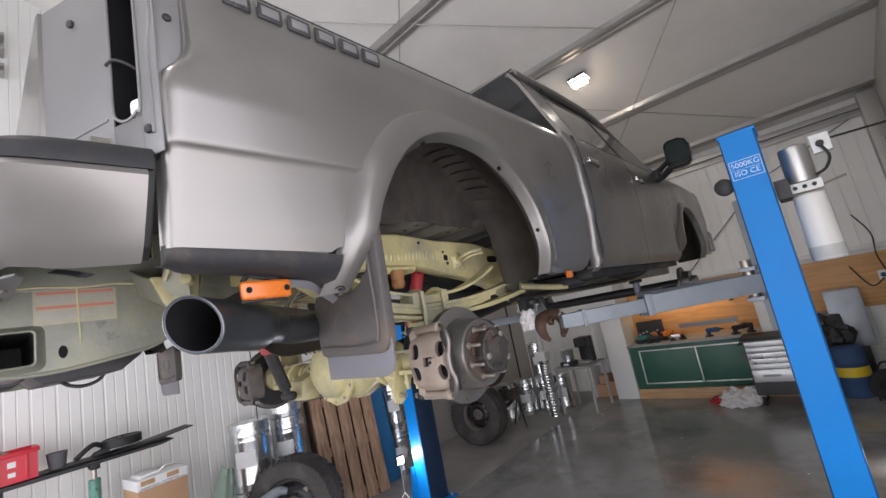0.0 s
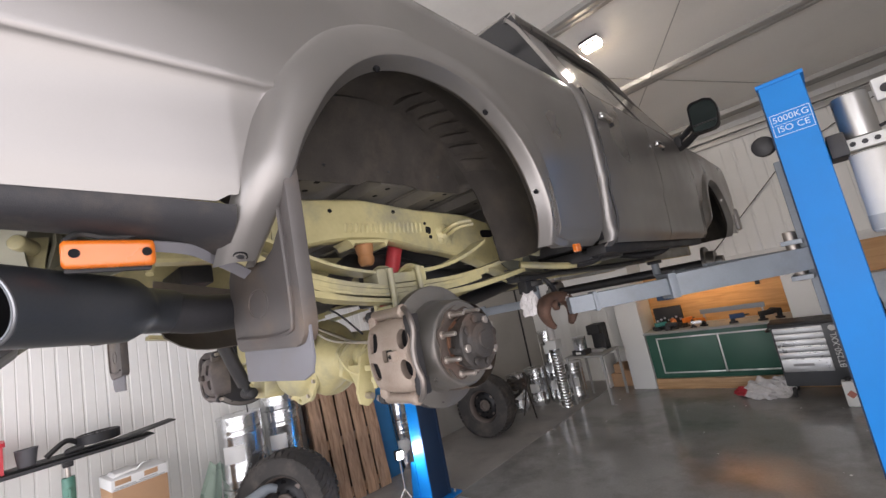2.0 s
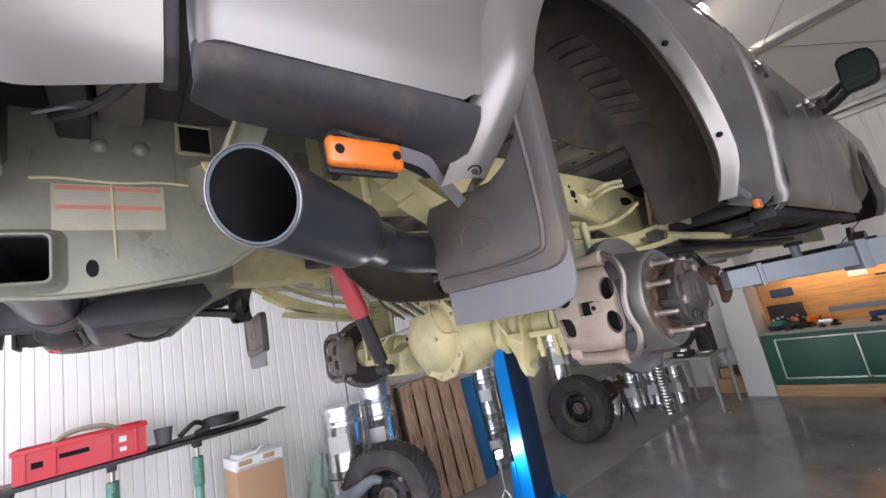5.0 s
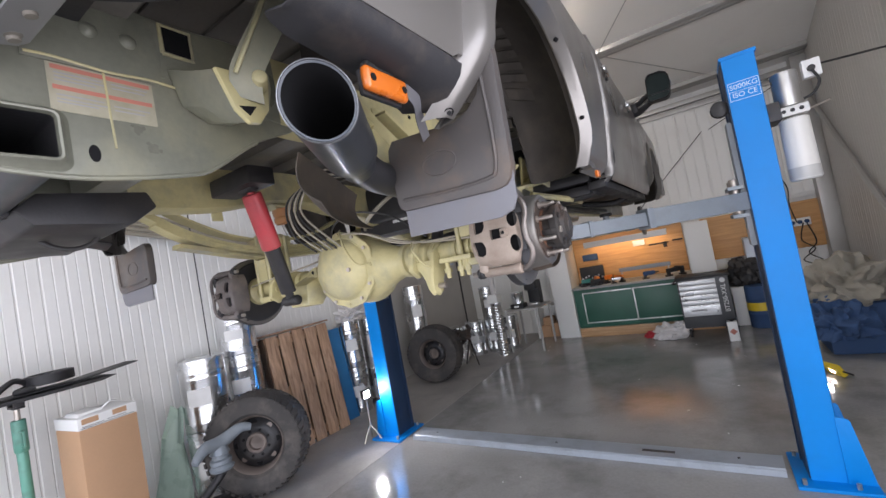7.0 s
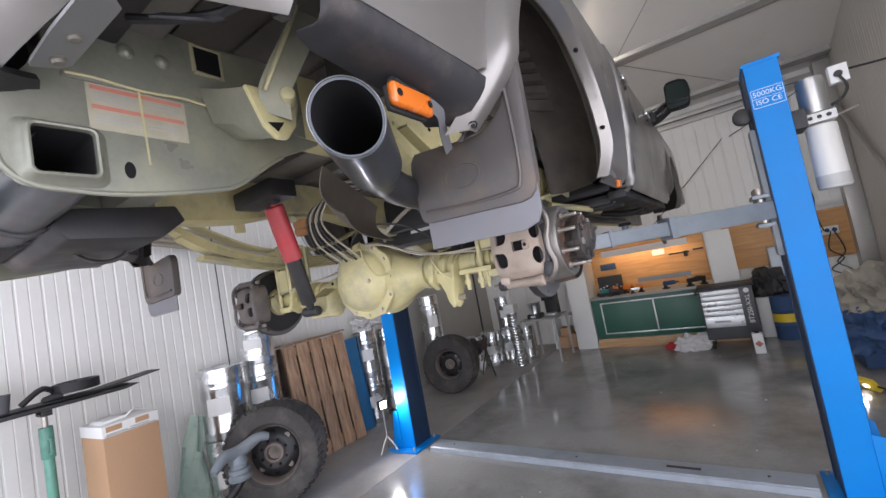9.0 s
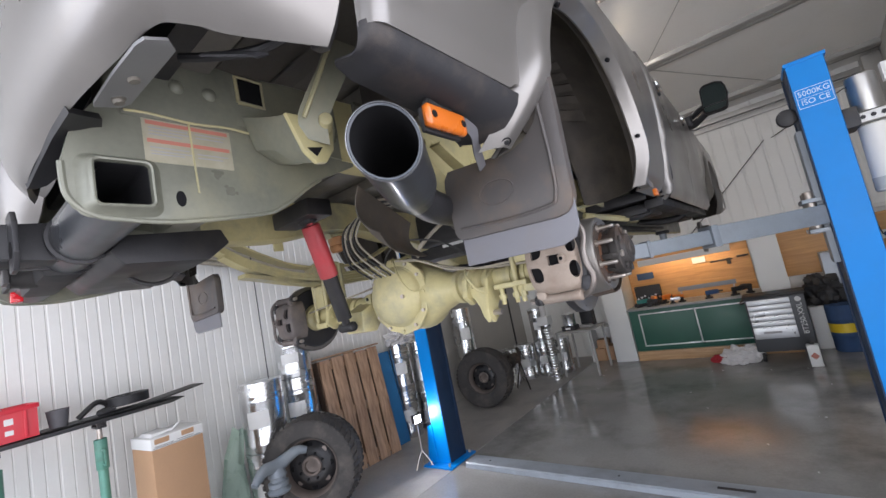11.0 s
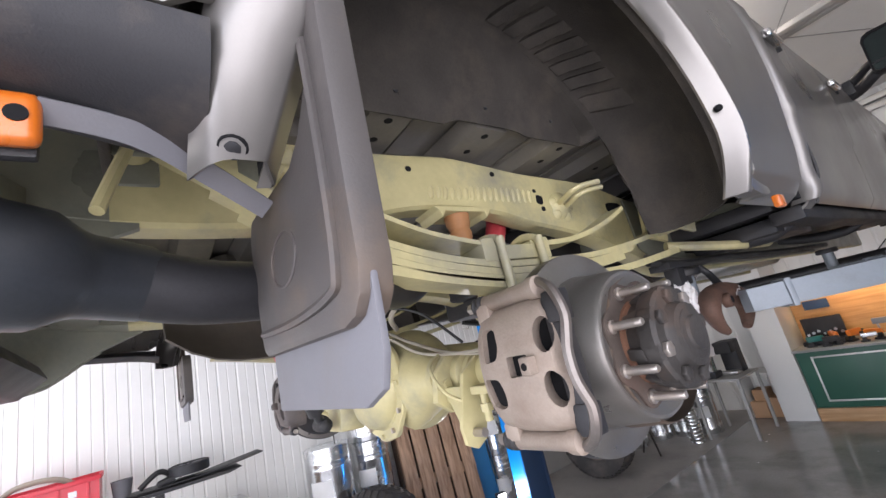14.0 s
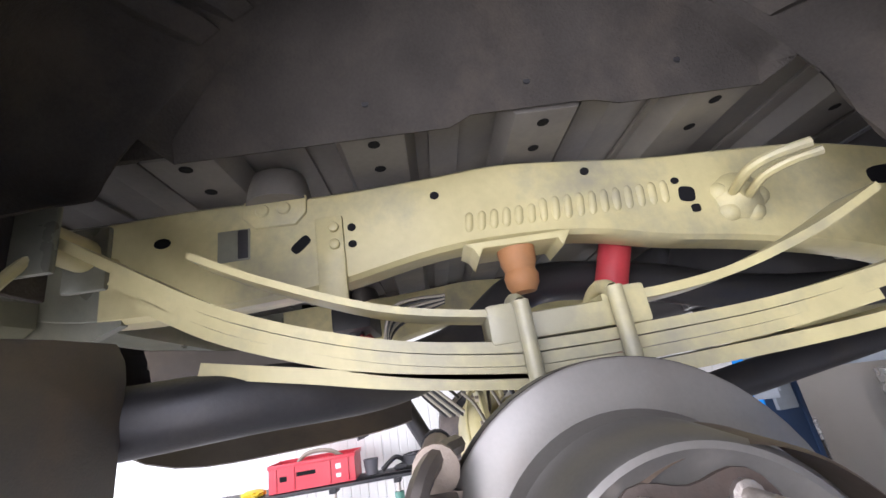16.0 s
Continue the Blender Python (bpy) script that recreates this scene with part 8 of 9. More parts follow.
box(bm, (-0.15, 0.90, 0.0), (-0.12, 1.12, 1.22), 0.004, pm)
solid("blue_board", bm, material("blue_sheet", (0.02, 0.15, 0.34), 0.5, 0, 0.2, 4), "blue board leaning on the wall beside the crate", "board")

# cardboard box with a taped, torn top
cb = thing("cardboard_box", (-2.62, -0.12, 0), "tall brown cardboard box with taped torn flaps", "box")
cm = Matrix.Translation((-2.72, -0.14, 0.0)) @ Matrix.Rotation(radians(4), 4, 'Z')
bm = B()
box(bm, (-0.17, -0.17, 0.002), (0.20, 0.19, 1.10), 0.006, cm)
part("carton", bm, M_CARD, cb)
bm = B()
box(bm, (-0.173, -0.173, 1.10), (0.203, 0.193, 1.18), 0.004, cm)
part("taped_top", bm, M_PAPER, cb, "white tape round the top edge")
for y, w in ((-0.10, 0.05), (0.08, 0.045)):
    bm = B()
    box(bm, (0.2025, y - w, 1.135), (0.2055, y + w, 1.172), 0.001, cm)
    part("torn_patch", bm, M_CARD, cb)
for y0, y1, z in ((-0.15, -0.02, 1.118), (0.0, 0.12, 1.121), (-0.16, 0.17, 1.108)):
    bm = B()
    box(bm, (0.2032, y0, z - 0.003), (0.2042, y1, z + 0.003), 0, cm)
    part("print_bar", bm, M_PRINT, cb)
bm = B()
prism(bm, [(-0.14, 1.18), (0.02, 1.19), (0.0, 1.205), (-0.12, 1.20)], 0, -0.1, 0.12, 0.001, cm)
tube(bm, [cm @ Vector((0.1, 0.0, 1.18)), cm @ Vector((0.14, 0.05, 1.23)), cm @ Vector((0.12, 0.1, 1.22))], 0.006, 6)
part("loose_flap", bm, M_PAPER, cb)

solid("paper_rag", blob(B(), (-3.0, 2.88, 1.325), 0.16, 21, 0.5, 5, (1.0, 1.2, 0.75), 3.4), M_WHITECLOTH, "crumpled pale paper rag lying on the drums", "rag")
# lit led work lamp beside the far lift post
ll = thing("led_work_lamp", (-2.12, 2.04, 0), "square led work lamp switched on, on a thin stand", "work lamp")
lm = Matrix.Translation((-2.11, 2.04, 0.52)) @ Matrix.Rotation(math.atan2(-0.28, 1.0), 4, 'Z')
part("lamp_case", box(B(), (-0.05, -0.045, -0.045), (0.008, 0.045, 0.045), 0.006, lm), M_DARKSTEEL, ll)
part("lamp_glass", box(B(), (0.0085, -0.036, -0.036), (0.011, 0.036, 0.036), 0, lm), M_LEDGLOW, ll, "glowing white lamp glass")
part("pole", cyl(B(), (-2.13, 2.045, 0.16), (-2.13, 2.045, 0.48), 0.009, seg=10), M_STUD, ll)
for a in (0.3, 2.4, 4.5):
    part("leg", tube(B(), [(-2.13, 2.045, 0.18), (-2.13 + 0.06 * math.cos(a), 2.045 + 0.06 * math.sin(a), 0.10), (-2.13 + 0.11 * math.cos(a), 2.045 + 0.11 * math.sin(a), 0.012)], 0.007, 6), M_STUD, ll)

# green film bundle by the drums
bm = B()
rows = []
for k in range(15):
    a = k / 14
    rows.append([Vector((-3.05 + 0.05 * math.sin(7 * a + 2 * j), 0.22 + 0.36 * a * (1.0 - 0.25 * j) + 0.10 * j, 0.02 + 0.31 * j + 0.06 * math.sin(3 * a + j))) for j in range(4)])
grid(bm, rows)
solid("plastic_film", thicken(bm, 0.004), M_TARP, "crumpled pale green plastic film against the wall", "film", smooth=60)

# green screw stands carrying a long tray of parts
def jack_stand(x, y, h):
    st = thing("support_stand", (x, y, 0), "green painted steel support stand with a forked head", "support stand", "support stands")
    bm = B()
    for k in range(3):
        a = 2 * math.pi * k / 3 + 0.4
        tube(bm, [(x, y, 0.30), (x + 0.14 * math.cos(a), y + 0.14 * math.sin(a), 0.12), (x + 0.22 * math.cos(a), y + 0.22 * math.sin(a), 0.018)], 0.016, 8)
    part("tripod_foot", bm, M_GREENST, st)
    part("tube", cyl(B(), (x, y, 0.25), (x, y, h - 0.18), 0.032, seg=16, bevel=0.004), M_GREENST, st)
    part("sleeve", cyl(B(), (x, y, h - 0.34), (x, y, h - 0.12), 0.041, seg=16, bevel=0.004), M_GREENST, st)
    part("screw", cyl(B(), (x, y, h - 0.14), (x, y, h - 0.03), 0.017, seg=12), M_STUD, st)
    bm = B()
    box(bm, (x - 0.08, y - 0.03, h - 0.04), (x + 0.08, y + 0.03, h - 0.022), 0.003)
    box(bm, (x - 0.08, y - 0.03, h - 0.022), (x - 0.066, y + 0.03, h + 0.004), 0.003)
    box(bm, (x + 0.066, y - 0.03, h - 0.022), (x + 0.08, y + 0.03, h + 0.004), 0.003)
    part("fork_head", bm, M_DARKSTEEL, st)
    bm = B()
    tube(bm, [(x + 0.04, y, h - 0.2), (x + 0.09, y, h - 0.2), (x + 0.10, y, h - 0.25), (x + 0.09, y, h - 0.30), (x + 0.04, y, h - 0.30)], 0.008, 6)
    part("handle", bm, M_GREENST, st)
    return st


for y in (-1.60, -1.05, -0.50):
    jack_stand(-2.90, y, 1.37)
bm = B()
prism(bm, [(-2.2, 1.378), (-0.05, 1.378), (0.05, 1.40), (-2.25, 1.412)], 0, -3.14, -2.74, 0.006)
solid("parts_tray", bm, M_DARKSTEEL, "long dark metal panel lying on the green stands", "panel")
bm = B()
prism(bm, [(-1.1, 1.415), (-0.2, 1.42), (0.22, 1.46), (0.22, 1.452), (-0.15, 1.412), (-1.1, 1.413)], 0, -3.05, -2.80, 0.002)
solid("body_panel", bm, M_BLACK, "thin black body panel lying on the tray", "panel")
# red crate
cr = thing("red_crate", (-2.95, -1.2, 1.413), "red plastic crate lying on the dark panel", "crate")
tm = Matrix.Translation((-2.93, -1.20, 1.414)) @ Matrix.Rotation(radians(1), 4, 'Z')
bm = B()
for lo, hi in (((-0.16, -0.36, 0), (0.16, 0.36, 0.01)), ((-0.16, -0.36, 0.01), (-0.15, 0.36, 0.21)), ((0.15, -0.36, 0.01), (0.16, 0.36, 0.21)), ((-0.15, -0.36, 0.01), (0.15, -0.35, 0.21)), ((-0.15, 0.35, 0.01), (0.15, 0.36, 0.21))):
    box(bm, lo, hi, 0, tm)
part("tub", bm, M_CRATE, cr)
bm = B()
for lo, hi in (((0.16, -0.365, 0.185), (0.172, 0.365, 0.215)), ((-0.172, -0.365, 0.185), (-0.16, 0.365, 0.215)), ((-0.16, 0.36, 0.185), (0.16, 0.372, 0.215)), ((-0.16, -0.372, 0.185), (0.16, -0.36, 0.215))):
    box(bm, lo, hi, 0.003, tm)
part("rim", bm, M_CRATE, cr)
for y in (-0.30, -0.15, 0.15, 0.30):
    bm = B()
    box(bm, (0.16, y - 0.008, 0.01), (0.170, y + 0.008, 0.184), 0.002, tm)
    part("rib", bm, M_CRATE, cr)
for y, z, w, h, mt in ((-0.05, 0.12, 0.08, 0.016, M_NEAR_BLACK), (0.22, 0.13, 0.022, 0.02, M_PAPER), (0.22, 0.06, 0.02, 0.015, M_PAPER), (-0.24, 0.10, 0.03, 0.02, M_NEAR_BLACK)):
    bm = B()
    box(bm, (0.1602, y - w, z - h), (0.1615, y + w, z + h), 0, tm)
    part("handle_slot" if mt is M_NEAR_BLACK else "sticker", bm, mt, cr)
bm = B()
tube(bm, [(-2.98, -1.42, 1.55), (-2.96, -1.30, 1.66), (-2.95, -1.10, 1.665), (-2.97, -0.96, 1.58)], 0.018, 8)
solid("hose_in_crate", bm, M_HOSE, "grey hose bent over the crate", "hose")
# small round part and clear cup on the tray
rp = thing("drain_cover", (-2.92, -0.30, 1.455), "round black ribbed cover lying on the panel", "cover")
bm = B()
lathe(bm, (-2.92, -0.30, 1.45), (0, 0, 1), [(0, 0.13), (0.004, 0.14), (0.07, 0.14), (0.075, 0.125), (0.06, 0.11), (0.05, 0.05)], 32)
part("ring", bm, M_BLACK, rp)
for k in range(12):
    a = 2 * math.pi * k / 12
    bm = B()
    box(bm, (0.05, -0.005, 0.045), (0.118, 0.005, 0.066), 0, Matrix.Translation((-2.92, -0.30, 1.45)) @ Matrix.Rotation(a, 4, 'Z'))
    part("spoke", bm, M_FLAP2, rp)
bm = B()
lathe(bm, (-2.90, -0.72, 1.414), (0, 0, 1), [(0, 0.05), (0.12, 0.065), (0.125, 0.068), (0.12, 0.06), (0.01, 0.045)], 24)
solid("plastic_cup", bm, M_FLAP2, "smoky plastic measuring cup on the panel", "cup")
bm = B()
tube(bm, [(-2.86, -0.62, 1.44), (-2.88, -0.5, 1.52), (-2.92, -0.42, 1.46), (-2.86, -0.5, 1.44), (-2.84, -0.4, 1.45)], 0.02, 8)
solid("rubber_hose", bm, M_BLACK, "black rubber hose lying on the panel", "hose")
blob_b = blob(B(), (-2.85, -1.72, 1.43), 0.06, 3, 0.3, 3, (1.2, 1.6, 0.6))
solid("yellow_glove", blob_b, M_YELLOW, "crumpled yellow work glove on the panel", "glove")

# long tubes on wall hooks and a hanging cable
for k in range(5):
    bm = B()
    z = 2.74 - 0.045 * k
    tube(bm, [(XL + 0.07, 0.30, z + 0.10), (XL + 0.075, 0.9, z), (XL + 0.08, 1.6, z - 0.22 + 0.02 * k), (XL + 0.08, 2.5, z - 0.34 + 0.03 * k), (XL + 0.08, 3.3, z - 0.36 + 0.03 * k)], 0.022, 8)
    solid("plastic_tube", bm, M_HOSE, "long beige plastic tube on the wall", "tube", "wall tubes")
for y, z in ((0.35, 2.58), (1.6, 2.31), (3.0, 2.16)):
    bm = B()
    tube(bm, [(XL + 0.002, y, z), (XL + 0.12, y, z - 0.01), (XL + 0.13, y, z + 0.06)], 0.008, 6)
    solid("wall_hook", bm, M_STEEL, "steel hook on the wall holding the tubes", "hook", "wall hooks")
bm = B()
tube(bm, [(-2.9, 0.86, roof_z(0.86) - 0.02), (-2.9, 0.86, 1.0), (-2.9, 0.77, 0.03)], 0.006, 6, smooth=False)
solid("hanging_cable", bm, M_CABLE, "thin black cable hanging from the roof", "cable")

# low rig of parts in front of the wheel: a hub carrier on a trolley jack
jk = thing("trolley_jack", (-2.45, 0.45, 0), "grey trolley jack with a greasy wheel carrier on it", "jack")
bm = B()
prism(bm, [(0.05, 0.04), (0.75, 0.05), (0.72, 0.13), (0.45, 0.17), (0.10, 0.14)], 0, -2.62, -2.60, 0.004)
prism(bm, [(0.05, 0.04), (0.75, 0.05), (0.72, 0.13), (0.45, 0.17), (0.10, 0.14)], 0, -2.36, -2.34, 0.004)
part("side_plate", bm, M_DARKSTEEL, jk)
bm = B()
tube(bm, [(-2.48, 0.2, 0.12), (-2.48, 0.5, 0.30), (-2.46, 0.62, 0.42)], 0.035, 10)
part("lifting_arm", bm, M_DARKSTEEL, jk)
for x, y in ((-2.64, 0.12), (-2.32, 0.12), (-2.64, 0.68), (-2.32, 0.68)):
    part("roller", cyl(B(), (x - 0.02, y, 0.052), (x + 0.02, y, 0.052), 0.05, seg=18, bevel=0.006), M_BLACK, jk)
bm = B()
tube(bm, [(-2.40, 0.34, 0.56), (-2.44, 0.46, 0.63), (-2.46, 0.60, 0.62), (-2.42, 0.76, 0.68), (-2.38, 0.84, 0.66)], [0.03, 0.05, 0.06, 0.045, 0.03], 12)
lathe(bm, (-2.46, 0.58, 0.40), (0, 0, 1), [(0, 0.09), (0.02, 0.10), (0.05, 0.07), (0.06, 0.085), (0.09, 0.085), (0.10, 0.065), (0.13, 0.065), (0.14, 0.08), (0.17, 0.07), (0.22, 0.05)], 24)
part("wheel_carrier", bm, M_ARM, jk, "grey cast wheel carrier")

# ---- far end: machine corner, table, bench ----
drum(-2.05, 5.95, 0.0, 0.17, 0.62, -1.2, "far drums")
drum(-2.75, 5.2, 0.0, 0.15, 0.62, -1.0, "far drums")
drum(-2.62, 5.62, 0.0, 0.17, 0.62, -1.3, "far drums")
drum(-2.33, 5.82, 0.0, 0.16, 0.62, -1.25, "far drums")
drum(-2.33, 5.82, 0.623, 0.15, 0.60, -1.25, "far drums")
# ribbed steel standpipe with a white valve box
sp = thing("standpipe", (-2.02, 5.47, 0), "ribbed shiny steel standpipe with a white valve box", "pipe")
prof = [(0, 0.0), (0.0, 0.095)]
for k in range(19):
    prof += [(0.02 + 0.047 * k, 0.095), (0.033 + 0.047 * k, 0.087), (0.046 + 0.047 * k, 0.095)]
part("ribbed_pipe", lathe(B(), (-2.02, 5.47, 0.001), (0, 0, 1), prof + [(0.94, 0.095), (0.94, 0.0)], 20), M_DRUM, sp)
part("valve_box", box(B(), (-2.12, 5.36, 0.943), (-1.92, 5.56, 1.09), 0.008), M_WHITE, sp)
# upper pipe coloured white, a bright reflection painted onto the steel
part("upper_pipe", cyl(B(), (-2.02, 5.47, 1.09), (-2.03, 5.47, 1.56), 0.05, seg=20, bevel=0.006), M_WHITECLOTH, sp)
pot = thing("steel_pot", (-1.70, 5.75, 0.763), "steel pot on a black heater with a white label", "pot")
part("pot_body", lathe(B(), (-1.70, 5.75, 0.845), (0, 0, 1), [(0, 0.095), (0.005, 0.105), (0.19, 0.11), (0.20, 0.116), (0.205, 0.112), (0.215, 0.06), (0.218, 0.0)], 28), M_DRUM, pot)
part("heater", box(B(), (-1.82, 5.64, 0.763), (-1.58, 5.86, 0.845), 0.008), M_BLACK, pot)
part("label", box(B(), (-1.75, 5.6375, 0.785), (-1.66, 5.6398, 0.82)), M_PAPER, pot)
# side table
tb = thing("side_table", (-1.75, 5.9, 0), "small metal side table, greyed for the shaded corner", "table")
part("tabletop", box(B(), (-1.93, 5.55, 0.735), (-1.28, 6.25, 0.762), 0.004), M_TABLE, tb)
for x, y in ((-1.90, 5.58), (-1.31, 5.58), (-1.90, 6.22), (-1.31, 6.22)):
    part("leg", box(B(), (x - 0.017, y - 0.017, 0.001), (x + 0.017, y + 0.017, 0.735), 0.002), M_TABLE, tb)
mc = thing("coffee_machine", (-1.50, 6.05, 0.763), "black coffee machine on the side table", "coffee machine")
part("machine_body", box(B(), (-1.60, 6.02, 0.763), (-1.38, 6.20, 1.20), 0.02, segs=3), M_BLACK, mc)
part("brew_head", box(B(), (-1.60, 5.88, 1.04), (-1.38, 6.05, 1.20), 0.02, segs=3), M_BLACK, mc)
part("drip_tray", box(B(), (-1.59, 5.86, 0.763), (-1.39, 6.03, 0.80), 0.008), M_ALU, mc)
sh = thing("low_shelf", (-1.5, 6.75, 0), "low open shelf with cartons under the wall", "shelf")
part("shelf_top", box(B(), (-1.75, 6.55, 0.60), (-1.28, 7.0, 0.63), 0.003), M_WHITE, sh)
part("side_panel", box(B(), (-1.75, 6.55, 0.001), (-1.72, 7.0, 0.60), 0.003), M_WHITE, sh)
for x, y, z, w, h in ((-1.60, 6.62, 0.001, 0.10, 0.22), (-1.44, 6.66, 0.001, 0.09, 0.26), (-1.56, 6.68, 0.225, 0.09, 0.15)):
    bm = B()
    box(bm, (x - w, y, z), (x + w, y + 0.25, z + h), 0.004)
    solid("small_carton", bm, M_CARD, "small brown carton stored under the shelf", "carton", "cartons")
bm = B()
tube(bm, [(-2.9, 4.9, 0.28), (-2.6, 4.95, 0.33), (-2.4, 5.0, 0.55), (-2.45, 5.05, 0.66)], 0.03, 8)
tube(bm, [(-2.5, 4.9, 0.02), (-2.4, 4.95, 0.4), (-2.35, 5.0, 0.62)], 0.012, 8)
tube(bm, [(-2.2, 4.8, 0.02), (-2.38, 4.95, 0.45), (-2.42, 5.0, 0.62)], 0.012, 8)
blob(bm, (-2.55, 4.9, 0.5), 0.14, 8, 0.5, 3, (1.2, 1, 0.8), 4.0)
solid("axle_fixture", bm, M_HUB, "greasy axle part on a tripod fixture", "axle part")

# tall white side panel and the green bench unit
wp = thing("tall_cupboard", (-1.09, 6.7, 0), "tall white cupboard standing beside the bench", "cupboard")
part("front_board", box(B(), (-1.275, 6.44, 0.001), (-0.90, 6.48, 2.2), 0.003), M_WHITE, wp)
part("side_board", box(B(), (-0.93, 6.481, 0.001), (-0.90, 7.08, 2.2), 0.002), M_WHITE, wp)
part("side_board", box(B(), (-1.275, 6.481, 0.001), (-1.245, 7.08, 2.2), 0.002), M_WHITE, wp)
part("top_board", box(B(), (-1.275, 6.44, 2.201), (-0.90, 7.08, 2.23), 0.002), M_WHITE, wp)
wb = thing("workbench", (0.1, 6.7, 0), "dark green workbench with a pine plinth", "workbench")
part("plinth", box(B(), (-0.885, 6.42, 0.001), (1.35, 6.46, 0.16), 0.003), M_PINE, wb, "pale pine plinth board")
part("carcass", box(B(), (-0.885, 6.46, 0.161), (1.35, 7.05, 0.865), 0.003), M_GREEN, wb)
part("worktop", box(B(), (-0.895, 6.38, 0.866), (1.36, 7.06, 0.90), 0.005), M_TOP, wb)
for x0, x1 in ((-0.72, 0.12), (0.14, 1.0)):
    dr = part("sliding_door", box(B(), (x0, 6.435, 0.25), (x1, 6.459, 0.79), 0.002), M_GREEN, wb, "green sliding door in a pale frame")
    for a, b, c, d in ((x0, x1, 0.78, 0.80), (x0, x1, 0.24, 0.26), (x0 - 0.01, x0 + 0.01, 0.24, 0.80)):
        part("door_strip", box(B(), (a, 6.425, c), (b, 6.434, d), 0.001), M_WTRIM, dr)
part("knob", cyl(B(), (0.16, 6.43, 0.24), (0.16, 6.40, 0.24), 0.012, seg=12), M_BLACK, wb)
# plywood back panels and the shelf lamp
bm = B()
box(bm, (-0.895, 7.06, 0.91), (1.02, 7.085, 1.78), 0.002)
solid("back_panel", bm, M_OSB, "warm plywood back panel above the workbench", "panel")
bm = B()
box(bm, (1.30, 7.06, 1.02), (2.93, 7.085, 1.74), 0.002)
solid("back_panel", bm, M_OSB, "plywood panel on the end wall", "panel")
lb = thing("shelf_lamp", (0.1, 6.9, 1.66), "slim lamp lighting the bench back panel", "lamp")
part("lamp_housing", box(B(), (-0.6, 6.72, 1.66), (0.8, 6.82, 1.70), 0.004), M_WHITE, lb)
# lip added to block the tube's glare on the polished floor
part("added_glare_lip", box(B(), (-0.6, 6.700, 1.595), (0.8, 6.712, 1.70), 0.003), M_WHITE, lb)
part("lamp_tube", cyl(B(), (-0.55, 6.77, 1.648), (0.75, 6.77, 1.648), 0.010, seg=10), material("warm_lamp_tube", (1.0, 0.62, 0.25), 0.4, emit=5.0), lb)
part("bracket", box(B(), (-0.55, 6.82, 1.67), (-0.52, 7.06, 1.69)), M_STEEL, lb)
part("bracket", box(B(), (0.70, 6.82, 1.67), (0.73, 7.06, 1.69)), M_STEEL, lb)
bm = B()
box(bm, (1.06, 6.42, 0.902), (1.40, 6.44, 1.72), 0.003)
solid("white_board", bm, M_WHITE, "white board standing upright on the bench", "board")
# tools on the bench and on its back panel
tc = thing("tool_case", (-0.55, 6.75, 0.90), "open black tool case standing on the bench", "tool case")
part("case_base", box(B(), (-0.80, 6.62, 0.902), (-0.36, 6.85, 0.96), 0.01), M_BLACK, tc)
part("case_lid", box(B(), (-0.80, 6.86, 0.93), (-0.36, 6.90, 1.24), 0.01), M_BLACK, tc)
for k in range(7):
    part("socket", cyl(B(), (-0.76 + 0.06 * k, 6.858, 1.02 + 0.02 * (k % 3)), (-0.76 + 0.06 * k, 6.845, 1.02 + 0.02 * (k % 3)), 0.018, seg=10), M_BOTTLE, tc)


def power_tool(x, y, z, mat, k, s=1.0):
    t = thing("power_drill", (x, y, z), "cordless power tool lying on the bench", "power tool", "power tools")
    m = Matrix.Translation((x, y, z)) @ Matrix.Rotation(k, 4, 'Z') @ Matrix.Diagonal((s, s, s, 1))
    bm = B()
    box(bm, (-0.03, -0.025, 0.06), (0.16, 0.025, 0.13), 0.015, m)
    part("motor_body", bm, mat, t)
    bm = B()
    box(bm, (-0.025, -0.02, 0.0), (0.03, 0.02, 0.07), 0.01, m)
    part("grip", bm, M_BLACK, t)
    bm = B()
    box(bm, (-0.05, -0.03, 0.0), (0.06, 0.03, 0.025), 0.006, m)
    part("battery", bm, M_BLACK, t)
    bm = B()
    cyl(bm, m @ Vector((0.16, 0, 0.095)), m @ Vector((0.22, 0, 0.095)), 0.016 * s, 0.01 * s, 12)
    part("chuck", bm, M_DARKSTEEL, t)


for x, y, mt, k, sc in ((-0.70, 6.55, M_TEALTOOL, 0.4, 1.0), (-0.42, 6.55, M_ORANGETOOL, 2.0, 1.2), (-0.30, 6.66, M_ORANGETOOL, 1.2, 1.1), (-0.02, 6.56, M_ORANGETOOL, 2.6, 1.0), (0.36, 6.55, M_BLUECLOTH, 0.3, 1.0), (-0.52, 6.48, M_BLACK, 0.2, 0.9), (0.72, 6.52, M_BLACK, 0.6, 1.0), (0.92, 6.58, M_BLACK, 2.2, 1.1), (-0.16, 6.50, M_BOTTLE, 0.1, 0.8)):
    power_tool(x, y, 0.903, mt, k, sc)
rg = thing("steel_rack", (0.30, 6.80, 0.90), "grey-green flat steel tool rack on the bench", "rack")
part("rail", box(B(), (-0.08, 6.76, 1.06), (0.76, 6.80, 1.13), 0.004), M_ARM, rg)
for x in (-0.04, 0.72):
    part("upright", box(B(), (x - 0.012, 6.77, 0.901), (x + 0.012, 6.79, 1.06), 0.002), M_STEEL, rg)
